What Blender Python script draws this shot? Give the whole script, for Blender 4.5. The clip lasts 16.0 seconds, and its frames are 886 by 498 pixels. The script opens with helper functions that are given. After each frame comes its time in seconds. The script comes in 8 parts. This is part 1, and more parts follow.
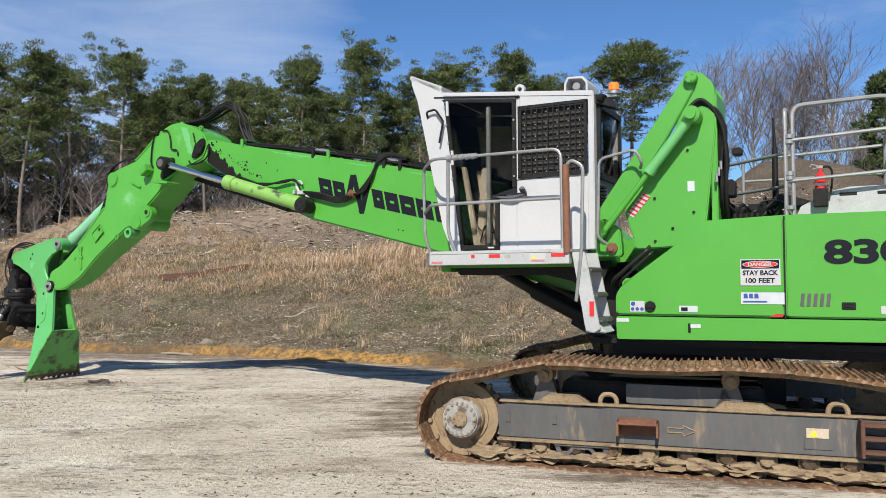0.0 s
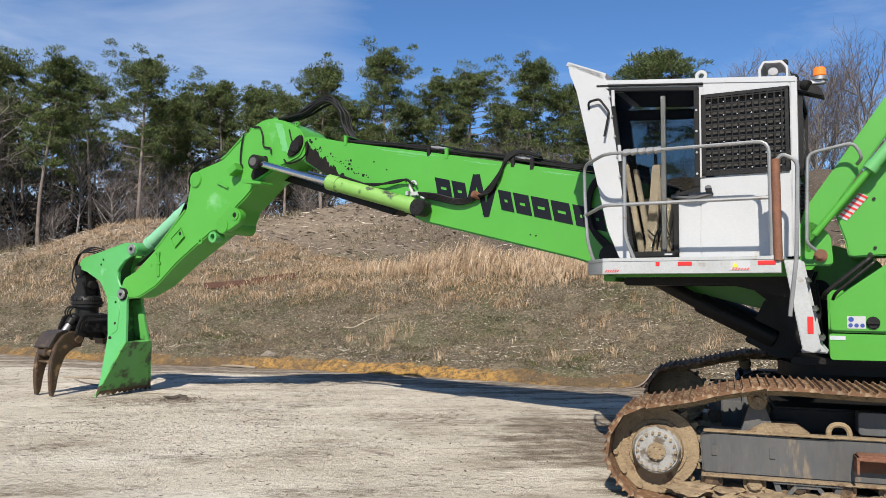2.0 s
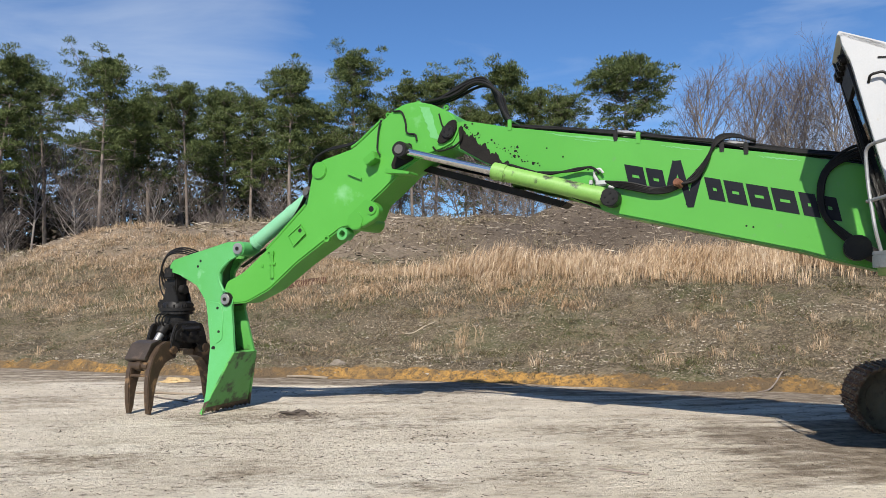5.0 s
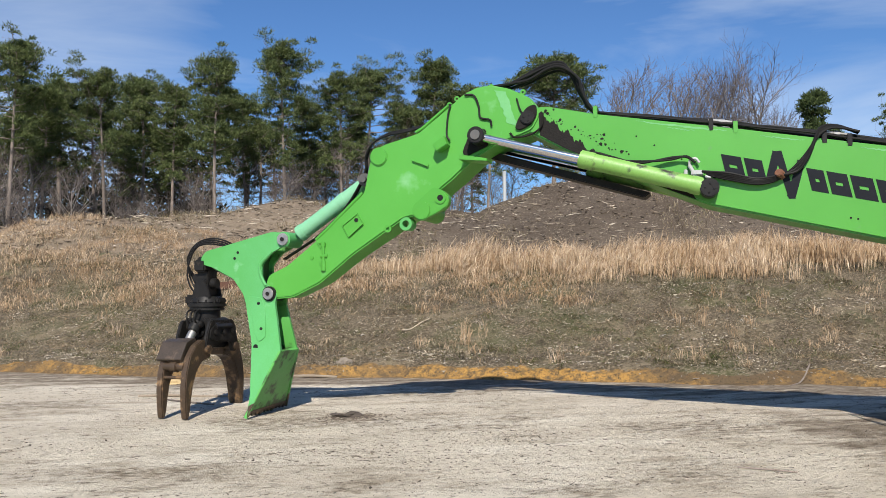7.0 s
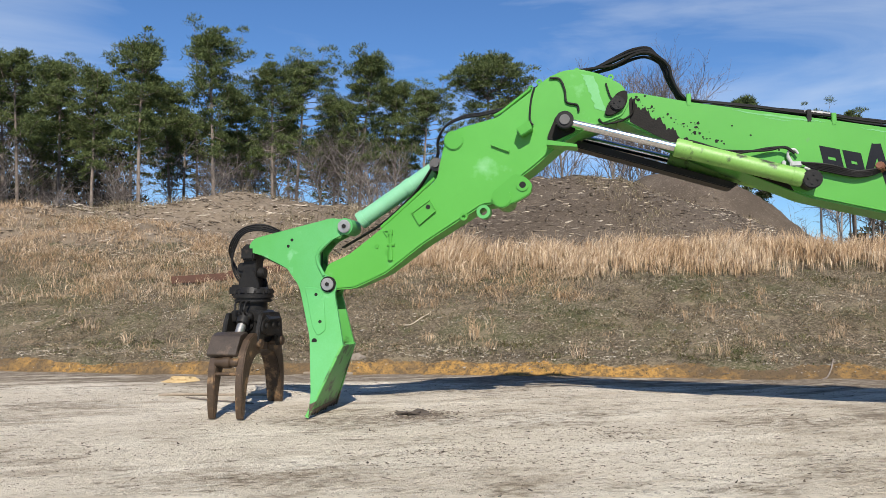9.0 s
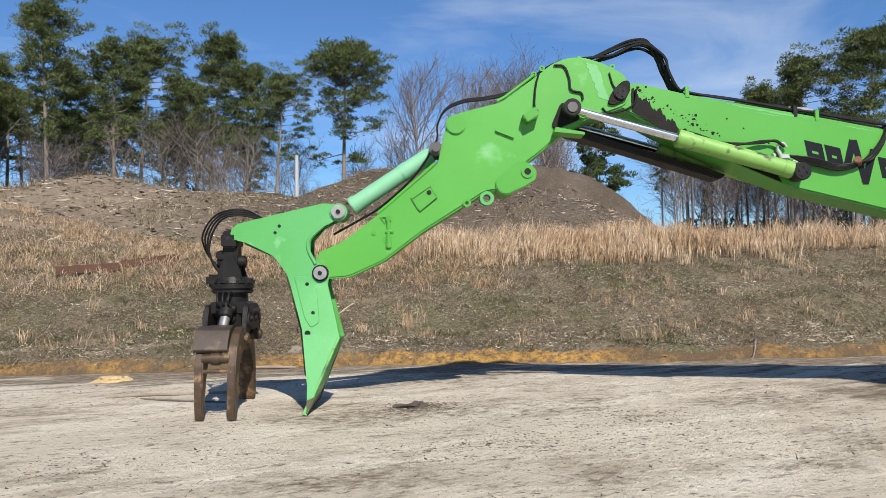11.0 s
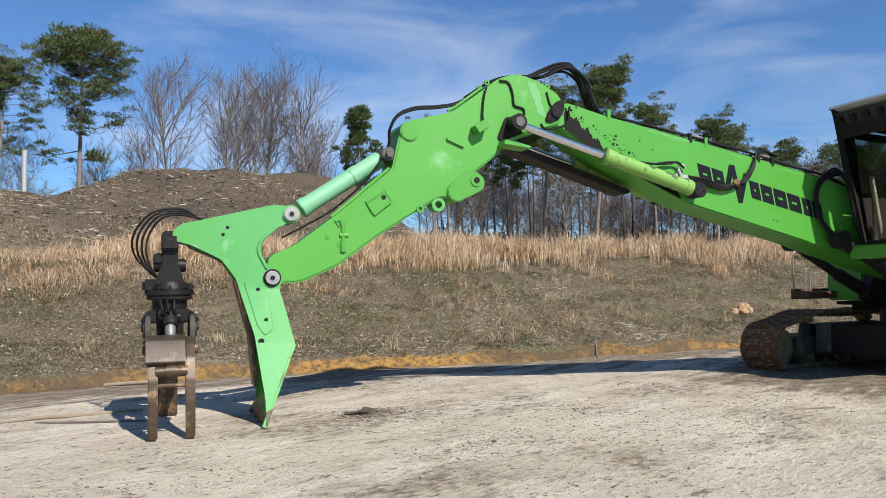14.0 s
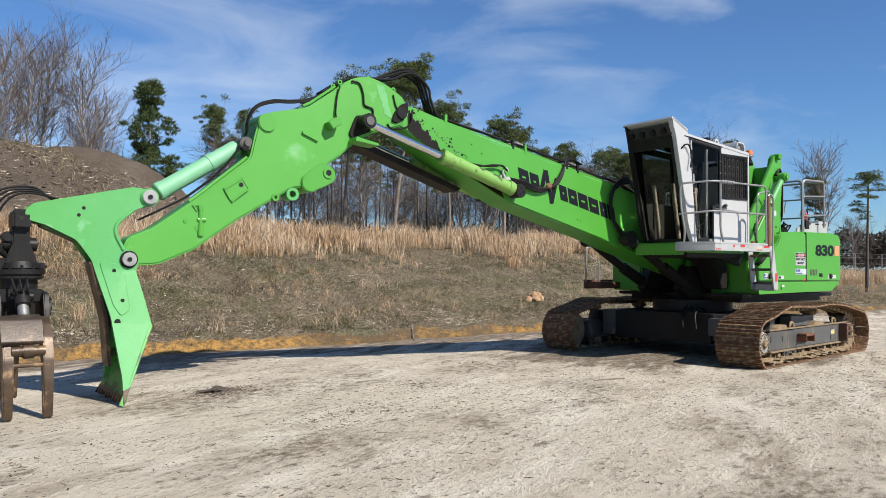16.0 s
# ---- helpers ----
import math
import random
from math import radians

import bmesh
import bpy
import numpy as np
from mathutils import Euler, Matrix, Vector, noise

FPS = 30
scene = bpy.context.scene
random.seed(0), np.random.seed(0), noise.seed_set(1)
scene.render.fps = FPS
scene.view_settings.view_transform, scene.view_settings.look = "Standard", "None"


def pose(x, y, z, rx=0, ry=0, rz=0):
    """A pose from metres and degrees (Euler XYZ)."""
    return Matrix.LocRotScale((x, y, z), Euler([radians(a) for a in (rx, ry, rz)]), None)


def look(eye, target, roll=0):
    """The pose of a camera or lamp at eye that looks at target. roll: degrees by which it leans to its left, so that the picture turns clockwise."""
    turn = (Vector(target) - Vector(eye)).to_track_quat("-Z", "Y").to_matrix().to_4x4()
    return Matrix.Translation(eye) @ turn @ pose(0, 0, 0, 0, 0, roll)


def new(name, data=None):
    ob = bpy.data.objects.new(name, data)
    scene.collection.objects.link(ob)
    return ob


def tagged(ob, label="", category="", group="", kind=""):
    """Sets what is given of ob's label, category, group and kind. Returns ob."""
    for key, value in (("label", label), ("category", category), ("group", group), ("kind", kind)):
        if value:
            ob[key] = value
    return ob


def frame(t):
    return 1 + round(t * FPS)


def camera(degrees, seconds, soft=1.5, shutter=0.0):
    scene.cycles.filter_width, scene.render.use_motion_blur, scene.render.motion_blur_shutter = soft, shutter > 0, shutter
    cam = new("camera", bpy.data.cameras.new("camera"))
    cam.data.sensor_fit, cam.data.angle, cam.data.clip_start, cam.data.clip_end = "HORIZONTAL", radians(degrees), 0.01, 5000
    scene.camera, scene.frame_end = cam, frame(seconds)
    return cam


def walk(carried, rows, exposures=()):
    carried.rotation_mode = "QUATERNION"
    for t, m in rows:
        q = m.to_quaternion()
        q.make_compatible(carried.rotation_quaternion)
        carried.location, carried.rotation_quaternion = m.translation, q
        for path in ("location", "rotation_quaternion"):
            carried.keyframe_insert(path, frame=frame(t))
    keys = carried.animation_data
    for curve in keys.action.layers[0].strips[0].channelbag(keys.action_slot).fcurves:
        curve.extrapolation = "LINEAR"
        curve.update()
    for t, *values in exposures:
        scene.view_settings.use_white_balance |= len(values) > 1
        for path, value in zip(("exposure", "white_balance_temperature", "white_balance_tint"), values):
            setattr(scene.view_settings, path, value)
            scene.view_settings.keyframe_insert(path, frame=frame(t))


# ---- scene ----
# ---------------------------------------------------------------- camera
cam = camera(58.6, 16.0, soft=0.5)
METRES, EYE, TILT, LEAN, TURN = 15.0, 1.71, -4.95, 0.5, 0.0
ROWS = [
    (0.0, 0.0, 0.0, 0.0, -0.03, 7.19, -0.24),
    (0.5, -0.0245, 0.0162, 0.0016, 0.06, 7.39, -0.21),
    (1.0, -0.0468, 0.0362, 0.0021, 0.2, 7.64, -0.31),
    (1.5, -0.0738, 0.0538, 0.0029, 0.23, 7.79, -0.52),
    (2.0, -0.1042, 0.0643, 0.0046, 0.33, 7.93, -0.67),
    (2.5, -0.1346, 0.0765, 0.0044, 0.35, 7.97, -0.63),
    (3.0, -0.1678, 0.0843, 0.0035, 0.14, 8.03, -0.46),
    (3.5, -0.1997, 0.0957, 0.0033, -0.42, 8.21, -0.23),
    (4.0, -0.2314, 0.1096, 0.0044, -1.3, 8.4, 0.01),
    (6.5, -0.395, 0.1759, 0.0063, -8.32, 8.08, 0.86),
    (7.0, -0.4281, 0.1883, 0.0075, -10.1, 8.03, 1.05),
    (7.5, -0.4589, 0.2033, 0.0062, -11.73, 8.06, 1.17),
    (8.0, -0.4915, 0.2183, 0.006, -13.14, 8.07, 1.12),
    (10.5, -0.6394, 0.3019, 0.0101, -24.34, 6.87, 2.1),
    (11.0, -0.6677, 0.3173, 0.0121, -28.04, 6.62, 2.6),
    (11.5, -0.6906, 0.3361, 0.013, -31.73, 6.41, 2.99),
    (12.0, -0.7161, 0.3567, 0.0144, -35.3, 6.35, 3.27),
    (12.5, -0.7422, 0.3711, 0.015, -38.35, 6.45, 3.51),
    (13.0, -0.7645, 0.389, 0.0173, -41.15, 6.5, 3.78),
    (13.5, -0.791, 0.4026, 0.0189, -44.02, 6.47, 4.0),
    (14.0, -0.8121, 0.4182, 0.0183, -47.44, 6.14, 4.15),
    (14.5, -0.8316, 0.4284, 0.0198, -51.45, 5.52, 4.22),
    (15.0, -0.853, 0.4323, 0.0204, -55.63, 4.93, 4.1),
    (15.5, -0.8692, 0.4306, 0.0178, -59.66, 4.48, 3.95),
    (16.0, -0.8875, 0.4272, 0.0176, -62.88, 4.17, 3.85),
]
walk(cam, [(t, pose(0, 0, EYE, TILT, LEAN, TURN) @ pose(METRES * x, METRES * y, METRES * z, 90 + pitch, roll, yaw)) for t, x, y, z, yaw, pitch, roll in ROWS])

# ---------------------------------------------------------------- light
SUN_AZ, SUN_EL = 192.0, 42.0      # clockwise from +y, degrees
scene.view_settings.exposure = 0.54
world = bpy.data.worlds.new("sky")
scene.world = world
world.use_nodes = True
wn, wl = world.node_tree.nodes, world.node_tree.links
sky = wn.new("ShaderNodeTexSky")
sky.sky_type, sky.sun_disc = "NISHITA", False
sky.sun_elevation, sky.sun_rotation = radians(SUN_EL), radians(SUN_AZ)
sky.air_density, sky.dust_density, sky.ozone_density = 1.0, 0.15, 4.0
background = wn["Background"]
background.inputs["Strength"].default_value = 0.062
# thin cirrus, streaked along one direction
coord = wn.new("ShaderNodeTexCoord")
stretch = wn.new("ShaderNodeMapping")
stretch.inputs["Rotation"].default_value = (0.0, 0.0, radians(35))
stretch.inputs["Scale"].default_value = (1.0, 2.6, 7.0)
wisp = wn.new("ShaderNodeTexNoise")
wisp.inputs["Scale"].default_value, wisp.inputs["Detail"].default_value, wisp.inputs["Roughness"].default_value = 1.7, 7.0, 0.55
wisp.inputs["Distortion"].default_value = 0.5
wisp_ramp = wn.new("ShaderNodeValToRGB")
wisp_ramp.color_ramp.elements[0].position, wisp_ramp.color_ramp.elements[1].position = 0.49, 0.90
wisp_ramp.color_ramp.elements[1].color = (0.55, 0.55, 0.55, 1)
cloud_mix = wn.new("ShaderNodeMix")
cloud_mix.data_type = "RGBA"
cloud_mix.inputs["B"].default_value = (9.0, 9.8, 10.8, 1)
wl.new(coord.outputs["Generated"], stretch.inputs["Vector"])
wl.new(stretch.outputs["Vector"], wisp.inputs["Vector"])
veil = wn.new("ShaderNodeVectorMath")
veil.operation = "DOT_PRODUCT"
veil.inputs[1].default_value = (math.sin(radians(-27)) * 0.97, math.cos(radians(-27)) * 0.97, 0.27)
spread = wn.new("ShaderNodeMapRange")
spread.interpolation_type = "SMOOTHSTEP"
spread.inputs["From Min"].default_value, spread.inputs["From Max"].default_value = 0.915, 0.995
spread.inputs["To Min"].default_value, spread.inputs["To Max"].default_value = 0.0, 0.20
lift = wn.new("ShaderNodeMath")
lift.operation = "ADD"
wl.new(coord.outputs["Generated"], veil.inputs[0])
wl.new(veil.outputs["Value"], spread.inputs["Value"])
wl.new(spread.outputs["Result"], lift.inputs[0])
wl.new(wisp.outputs["Fac"], lift.inputs[1])
veil_east = wn.new("ShaderNodeVectorMath")
veil_east.operation = "DOT_PRODUCT"
veil_east.inputs[1].default_value = (math.sin(radians(46)) * 0.92, math.cos(radians(46)) * 0.92, 0.39)
spread_east = wn.new("ShaderNodeMapRange")
spread_east.interpolation_type = "SMOOTHSTEP"
spread_east.inputs["From Min"].default_value, spread_east.inputs["From Max"].default_value = 0.84, 0.99
spread_east.inputs["To Min"].default_value, spread_east.inputs["To Max"].default_value = 0.0, 0.10
lift_east = wn.new("ShaderNodeMath")
lift_east.operation = "ADD"
wl.new(coord.outputs["Generated"], veil_east.inputs[0])
wl.new(veil_east.outputs["Value"], spread_east.inputs["Value"])
wl.new(lift.outputs["Value"], lift_east.inputs[0])
wl.new(spread_east.outputs["Result"], lift_east.inputs[1])
wl.new(lift_east.outputs["Value"], wisp_ramp.inputs["Fac"])
wl.new(wisp_ramp.outputs["Color"], cloud_mix.inputs["Factor"])
clear = wn.new("ShaderNodeMix")
clear.data_type, clear.blend_type = "RGBA", "MULTIPLY"
clear.inputs["Factor"].default_value, clear.inputs["B"].default_value = 1.0, (0.77, 1.05, 1.36, 1)
wl.new(sky.outputs["Color"], clear.inputs["A"])
wl.new(clear.outputs["Result"], cloud_mix.inputs["A"])
wl.new(cloud_mix.outputs["Result"], background.inputs["Color"])

sun = new("sun", bpy.data.lights.new("sun", "SUN"))
sun.data.energy, sun.data.angle, sun.data.color = 5.0, radians(0.55), (1.0, 0.94, 0.85)
to_sun = Vector((math.sin(radians(SUN_AZ)) * math.cos(radians(SUN_EL)), math.cos(radians(SUN_AZ)) * math.cos(radians(SUN_EL)), math.sin(radians(SUN_EL))))
sun.matrix_world = look((0, 0, 60), Vector((0, 0, 60)) - to_sun)


# ---------------------------------------------------------------- materials
def material(name, tones, rough=0.7, metal=0.0, scale=3.0, fine=40.0, bump=0.2, spots=None, spot_scale=6.0, spot_amount=0.0, per_piece=0.0, coat=0.0, depth=0.01, stretch_axis=None, shine=0.5):
    """A surface of two tones mixed at two scales, with fine relief; spots: a third tone in patches (dirt, rust, bleaching)."""
    m = bpy.data.materials.new(name)
    m.use_nodes = True
    n, l = m.node_tree.nodes, m.node_tree.links
    b = n["Principled BSDF"]
    b.inputs["Metallic"].default_value = metal
    b.inputs["Coat Weight"].default_value = coat
    b.inputs["Specular IOR Level"].default_value = shine
    tc = n.new("ShaderNodeTexCoord")
    where = tc.outputs["Object"]
    if stretch_axis:
        mp = n.new("ShaderNodeMapping")
        mp.inputs["Scale"].default_value = stretch_axis
        l.new(where, mp.inputs["Vector"])
        where = mp.outputs["Vector"]

    def cloud(s, detail):
        t = n.new("ShaderNodeTexNoise")
        t.inputs["Scale"].default_value, t.inputs["Detail"].default_value, t.inputs["Roughness"].default_value = s, detail, 0.6
        l.new(where, t.inputs["Vector"])
        return t.outputs["Fac"]

    def ramp(fac, a, c):
        r = n.new("ShaderNodeMapRange")
        r.inputs["From Min"].default_value, r.inputs["From Max"].default_value = a, c
        l.new(fac, r.inputs["Value"])
        return r.outputs["Result"]

    def mix(fac, a, c, kind="MIX"):
        x = n.new("ShaderNodeMix")
        x.data_type, x.blend_type = "RGBA", kind
        for s, v in (("Factor", fac), ("A", a), ("B", c)):
            if isinstance(v, bpy.types.NodeSocket):
                l.new(v, x.inputs[s])
            else:
                x.inputs[s].default_value = v if s == "Factor" else (*v, 1)
        return x.outputs["Result"]

    broad, grain = cloud(scale, 4), cloud(fine, 5)
    col = mix(ramp(broad, 0.35, 0.65), tones[0], tones[1])
    col = mix(ramp(grain, 0.3, 0.7), col, mix(0.5, col, tones[2 if len(tones) > 2 else 1]))
    rough_out = ramp(grain, 0.2, 0.8)
    rr = n.new("ShaderNodeMapRange")
    rr.inputs["To Min"].default_value, rr.inputs["To Max"].default_value = max(rough - 0.1, 0.03), min(rough + 0.12, 1)
    l.new(rough_out, rr.inputs["Value"])
    if spots:
        mask = ramp(cloud(spot_scale, 8), 0.66 - 0.3 * spot_amount, 0.76 - 0.3 * spot_amount)
        col = mix(mask, col, spots)
    if per_piece:
        info = n.new("ShaderNodeObjectInfo")
        hs = n.new("ShaderNodeHueSaturation")
        v = n.new("ShaderNodeMapRange")
        v.inputs["To Min"].default_value, v.inputs["To Max"].default_value = 1 - per_piece, 1 + per_piece
        l.new(info.outputs["Random"], v.inputs["Value"])
        l.new(v.outputs["Result"], hs.inputs["Value"])
        l.new(col, hs.inputs["Color"])
        col = hs.outputs["Color"]
    l.new(col, b.inputs["Base Color"])
    l.new(rr.outputs["Result"], b.inputs["Roughness"])
    if bump:
        bp = n.new("ShaderNodeBump")
        bp.inputs["Strength"].default_value, bp.inputs["Distance"].default_value = bump, depth
        l.new(grain, bp.inputs["Height"])
        l.new(bp.outputs["Normal"], b.inputs["Normal"])
    return m


def glass_material(name, tint, rough=0.03):
    m = bpy.data.materials.new(name)
    m.use_nodes = True
    b = m.node_tree.nodes["Principled BSDF"]
    b.inputs["Base Color"].default_value = (*tint, 1)
    b.inputs["Transmission Weight"].default_value = 1.0
    b.inputs["Roughness"].default_value, b.inputs["IOR"].default_value = rough, 1.12
    b.inputs["Specular IOR Level"].default_value = 0.5
    return m


def blade_material(name, tones, rough=0.8, through_light=0.0, patch=None, patch_scale=0.5):
    """Grass, needles and litter: a tone for each separate blade."""
    m = bpy.data.materials.new(name)
    m.use_nodes = True
    n, l = m.node_tree.nodes, m.node_tree.links
    b = n["Principled BSDF"]
    geo = n.new("ShaderNodeNewGeometry")
    r = n.new("ShaderNodeValToRGB")
    r.color_ramp.interpolation = "LINEAR"
    while len(r.color_ramp.elements) < len(tones):
        r.color_ramp.elements.new(0.5)
    for k, tone in enumerate(tones):
        r.color_ramp.elements[k].position = k / (len(tones) - 1)
        r.color_ramp.elements[k].color = (*tone, 1)
    l.new(geo.outputs["Random Per Island"], r.inputs["Fac"])
    colour = r.outputs["Color"]
    if patch:                                  # growth differs from patch to patch; darkening also paints shade between clumps
        tc = n.new("ShaderNodeTexCoord")
        for scale, tone, amount in zip((patch_scale, patch_scale * 4.3, patch_scale * 14), patch, (0.75, 0.8, 0.95)):
            t = n.new("ShaderNodeTexNoise")
            t.inputs["Scale"].default_value, t.inputs["Detail"].default_value, t.inputs["Roughness"].default_value = scale, 5, 0.65
            k = n.new("ShaderNodeMapRange")
            k.inputs["From Min"].default_value, k.inputs["From Max"].default_value = 0.46, 0.62
            k.inputs["To Max"].default_value = amount
            x = n.new("ShaderNodeMix")
            x.data_type, x.blend_type = "RGBA", "MULTIPLY"
            x.inputs["B"].default_value = (*tone, 1)
            l.new(tc.outputs["Object"], t.inputs["Vector"])
            l.new(t.outputs["Fac"], k.inputs["Value"])
            l.new(k.outputs["Result"], x.inputs["Factor"])
            l.new(colour, x.inputs["A"])
            colour = x.outputs["Result"]
    l.new(colour, b.inputs["Base Color"])
    b.inputs["Roughness"].default_value = rough
    b.inputs["Specular IOR Level"].default_value = 0.2
    if through_light:
        t = n.new("ShaderNodeBsdfTranslucent")
        l.new(colour, t.inputs["Color"])
        s = n.new("ShaderNodeMixShader")
        s.inputs["Fac"].default_value = through_light
        l.new(b.outputs["BSDF"], s.inputs[1])
        l.new(t.outputs["BSDF"], s.inputs[2])
        l.new(s.outputs["Shader"], n["Material Output"].inputs["Surface"])
    return m


GREEN = material("green_paint", [(0.054, 0.255, 0.022), (0.064, 0.285, 0.029), (0.058, 0.265, 0.029)], 0.42, scale=0.9, fine=60, bump=0.05, spots=(0.075, 0.24, 0.05), spot_scale=5, spot_amount=0.06, coat=0.1)
STICK_GREEN = material("sun_bleached_green_paint", [(0.058, 0.27, 0.026), (0.072, 0.305, 0.038), (0.064, 0.28, 0.035)], 0.45, scale=0.8, fine=60, bump=0.05, spots=(0.15, 0.385, 0.145), spot_scale=1.3, spot_amount=0.2)
MINT = material("faded_mint_paint", [(0.060, 0.285, 0.050), (0.086, 0.335, 0.112), (0.066, 0.29, 0.07)], 0.5, scale=0.8, fine=50, bump=0.06, spots=(0.16, 0.40, 0.19), spot_scale=3, spot_amount=0.15)
PALE_MINT = material("pale_mint_paint", [(0.17, 0.41, 0.24), (0.22, 0.46, 0.30), (0.14, 0.38, 0.19)], 0.5, scale=2.0, fine=50, bump=0.06, spots=(0.28, 0.46, 0.33), spot_scale=4, spot_amount=0.15)
WHITE = material("white_paint", [(0.38, 0.39, 0.40), (0.43, 0.43, 0.43), (0.35, 0.35, 0.34)], 0.38, scale=1.5, fine=70, bump=0.04, spots=(0.36, 0.34, 0.30), spot_scale=7, spot_amount=0.05)
LIGHT_GREY = material("light_grey_paint", [(0.33, 0.345, 0.345), (0.40, 0.41, 0.41), (0.25, 0.24, 0.22)], 0.5, scale=3, fine=60, bump=0.08, spots=(0.22, 0.17, 0.12), spot_scale=8, spot_amount=0.12)
RAIL_GREY = material("galvanised_tube", [(0.25, 0.26, 0.26), (0.33, 0.33, 0.325), (0.18, 0.17, 0.16)], 0.45, 0.5, scale=6, fine=80, bump=0.05, spots=(0.22, 0.11, 0.05), spot_scale=10, spot_amount=0.08)
DARK_STEEL = material("dark_grey_steel", [(0.052, 0.055, 0.058), (0.080, 0.083, 0.086), (0.11, 0.095, 0.075)], 0.55, 0.1, scale=3, fine=30, bump=0.12, spots=(0.20, 0.15, 0.10), spot_scale=7, spot_amount=0.32, stretch_axis=(1, 1, 0.22))
MUD = material("dried_mud_on_steel", [(0.24, 0.175, 0.10), (0.16, 0.11, 0.062), (0.31, 0.235, 0.145)], 0.9, scale=7, fine=45, bump=0.7, spots=(0.12, 0.07, 0.04), spot_scale=9, spot_amount=0.3, depth=0.02)
SHOE = material("rusty_track_steel", [(0.13, 0.062, 0.030), (0.20, 0.105, 0.05), (0.08, 0.04, 0.022)], 0.78, 0.25, scale=9, fine=55, bump=0.5, spots=(0.27, 0.20, 0.125), spot_scale=16, spot_amount=0.48, per_piece=0.22)
RUST = material("rusty_steel", [(0.105, 0.050, 0.032), (0.07, 0.034, 0.024), (0.15, 0.075, 0.045)], 0.85, 0.2, scale=3, fine=40, bump=0.3)
ORANGE_RUST = material("rust_orange_paint", [(0.17, 0.065, 0.032), (0.09, 0.036, 0.022), (0.24, 0.115, 0.065)], 0.75, 0.1, scale=7, fine=60, bump=0.2)
BLACK = material("black_steel", [(0.006, 0.006, 0.0065), (0.012, 0.012, 0.012), (0.024, 0.021, 0.018)], 0.45, 0.0, scale=4, fine=60, bump=0.2, shine=0.2, spots=(0.032, 0.026, 0.020), spot_scale=9, spot_amount=0.16)
RUBBER = material("black_rubber", [(0.005, 0.005, 0.0055), (0.010, 0.010, 0.010), (0.022, 0.02, 0.018)], 0.5, scale=7, fine=90, bump=0.15, shine=0.15)
DECAL_BLACK = material("black_decal", [(0.006, 0.007, 0.010), (0.009, 0.010, 0.014)], 0.45, scale=5, fine=60, bump=0.0, shine=0.15)
CHROME = material("chrome", [(0.55, 0.56, 0.57), (0.64, 0.64, 0.65)], 0.16, 1.0, scale=6, fine=90, bump=0.0)
BARE_STEEL = material("worn_bare_steel", [(0.34, 0.33, 0.31), (0.48, 0.47, 0.45), (0.24, 0.22, 0.2)], 0.42, 0.8, scale=9, fine=60, bump=0.15)
CLAW = material("worn_claw_steel", [(0.066, 0.043, 0.027), (0.115, 0.074, 0.044), (0.036, 0.027, 0.020)], 0.42, 0.35, scale=5, fine=50, bump=0.25, spots=(0.27, 0.165, 0.085), spot_scale=5, spot_amount=0.4)
BUTT = material("worn_green_plate", [(0.070, 0.29, 0.045), (0.095, 0.34, 0.085), (0.085, 0.31, 0.06)], 0.45, scale=1.6, fine=50, bump=0.08, spots=(0.035, 0.075, 0.024), spot_scale=4.5, spot_amount=0.5)
# grime on green, with the shade of the head's recess put into the colour
GRIMY_SHADE = material("grimy_shaded_green_recess", [(0.020, 0.032, 0.012), (0.032, 0.055, 0.018), (0.05, 0.16, 0.03)], 0.6, scale=3, fine=40, bump=0.2, spots=(0.055, 0.23, 0.035), spot_scale=6, spot_amount=0.25)
DARK_CLAW = material("dark_worn_steel", [(0.050, 0.038, 0.029), (0.075, 0.056, 0.042), (0.035, 0.027, 0.022)], 0.45, 0.3, scale=5, fine=50, bump=0.25, spots=(0.12, 0.085, 0.06), spot_scale=6, spot_amount=0.3)
FADED = material("bleached_green_paint", [(0.10, 0.335, 0.105), (0.125, 0.365, 0.14), (0.09, 0.32, 0.09)], 0.5, scale=3, fine=40, bump=0.05)
HUB_GREY = material("chipped_pale_paint", [(0.25, 0.25, 0.24), (0.33, 0.32, 0.30), (0.19, 0.17, 0.14)], 0.6, 0.1, scale=6, fine=50, bump=0.15, spots=(0.10, 0.078, 0.055), spot_scale=9, spot_amount=0.55)
GREASE = material("greasy_grime", [(0.005, 0.0047, 0.0043), (0.009, 0.008, 0.007), (0.018, 0.015, 0.012)], 0.6, scale=9, fine=50, bump=0.4, shine=0.15)
GLASS = glass_material("cab_glass", (0.42, 0.43, 0.42))
SEAT = material("tan_upholstery", [(0.42, 0.35, 0.26), (0.36, 0.30, 0.22)], 0.85, scale=6, fine=80, bump=0.15)
INTERIOR = material("cab_trim_plastic", [(0.034, 0.032, 0.030), (0.048, 0.045, 0.040)], 0.7, scale=5, fine=80, bump=0.1, shine=0.15)
ORANGE_LENS = material("amber_lens", [(0.85, 0.22, 0.02), (0.75, 0.18, 0.015)], 0.2, scale=20, fine=70, bump=0.1, coat=0.5)
RED = material("red_paint", [(0.55, 0.022, 0.02), (0.48, 0.02, 0.018)], 0.35, scale=8, fine=60, bump=0.03)
BLUE_DECAL = material("blue_decal", [(0.02, 0.05, 0.22), (0.03, 0.06, 0.25)], 0.5, scale=8, fine=60, bump=0)
YELLOW = material("yellow_decal", [(0.80, 0.52, 0.03), (0.75, 0.48, 0.03)], 0.5, scale=8, fine=60, bump=0)
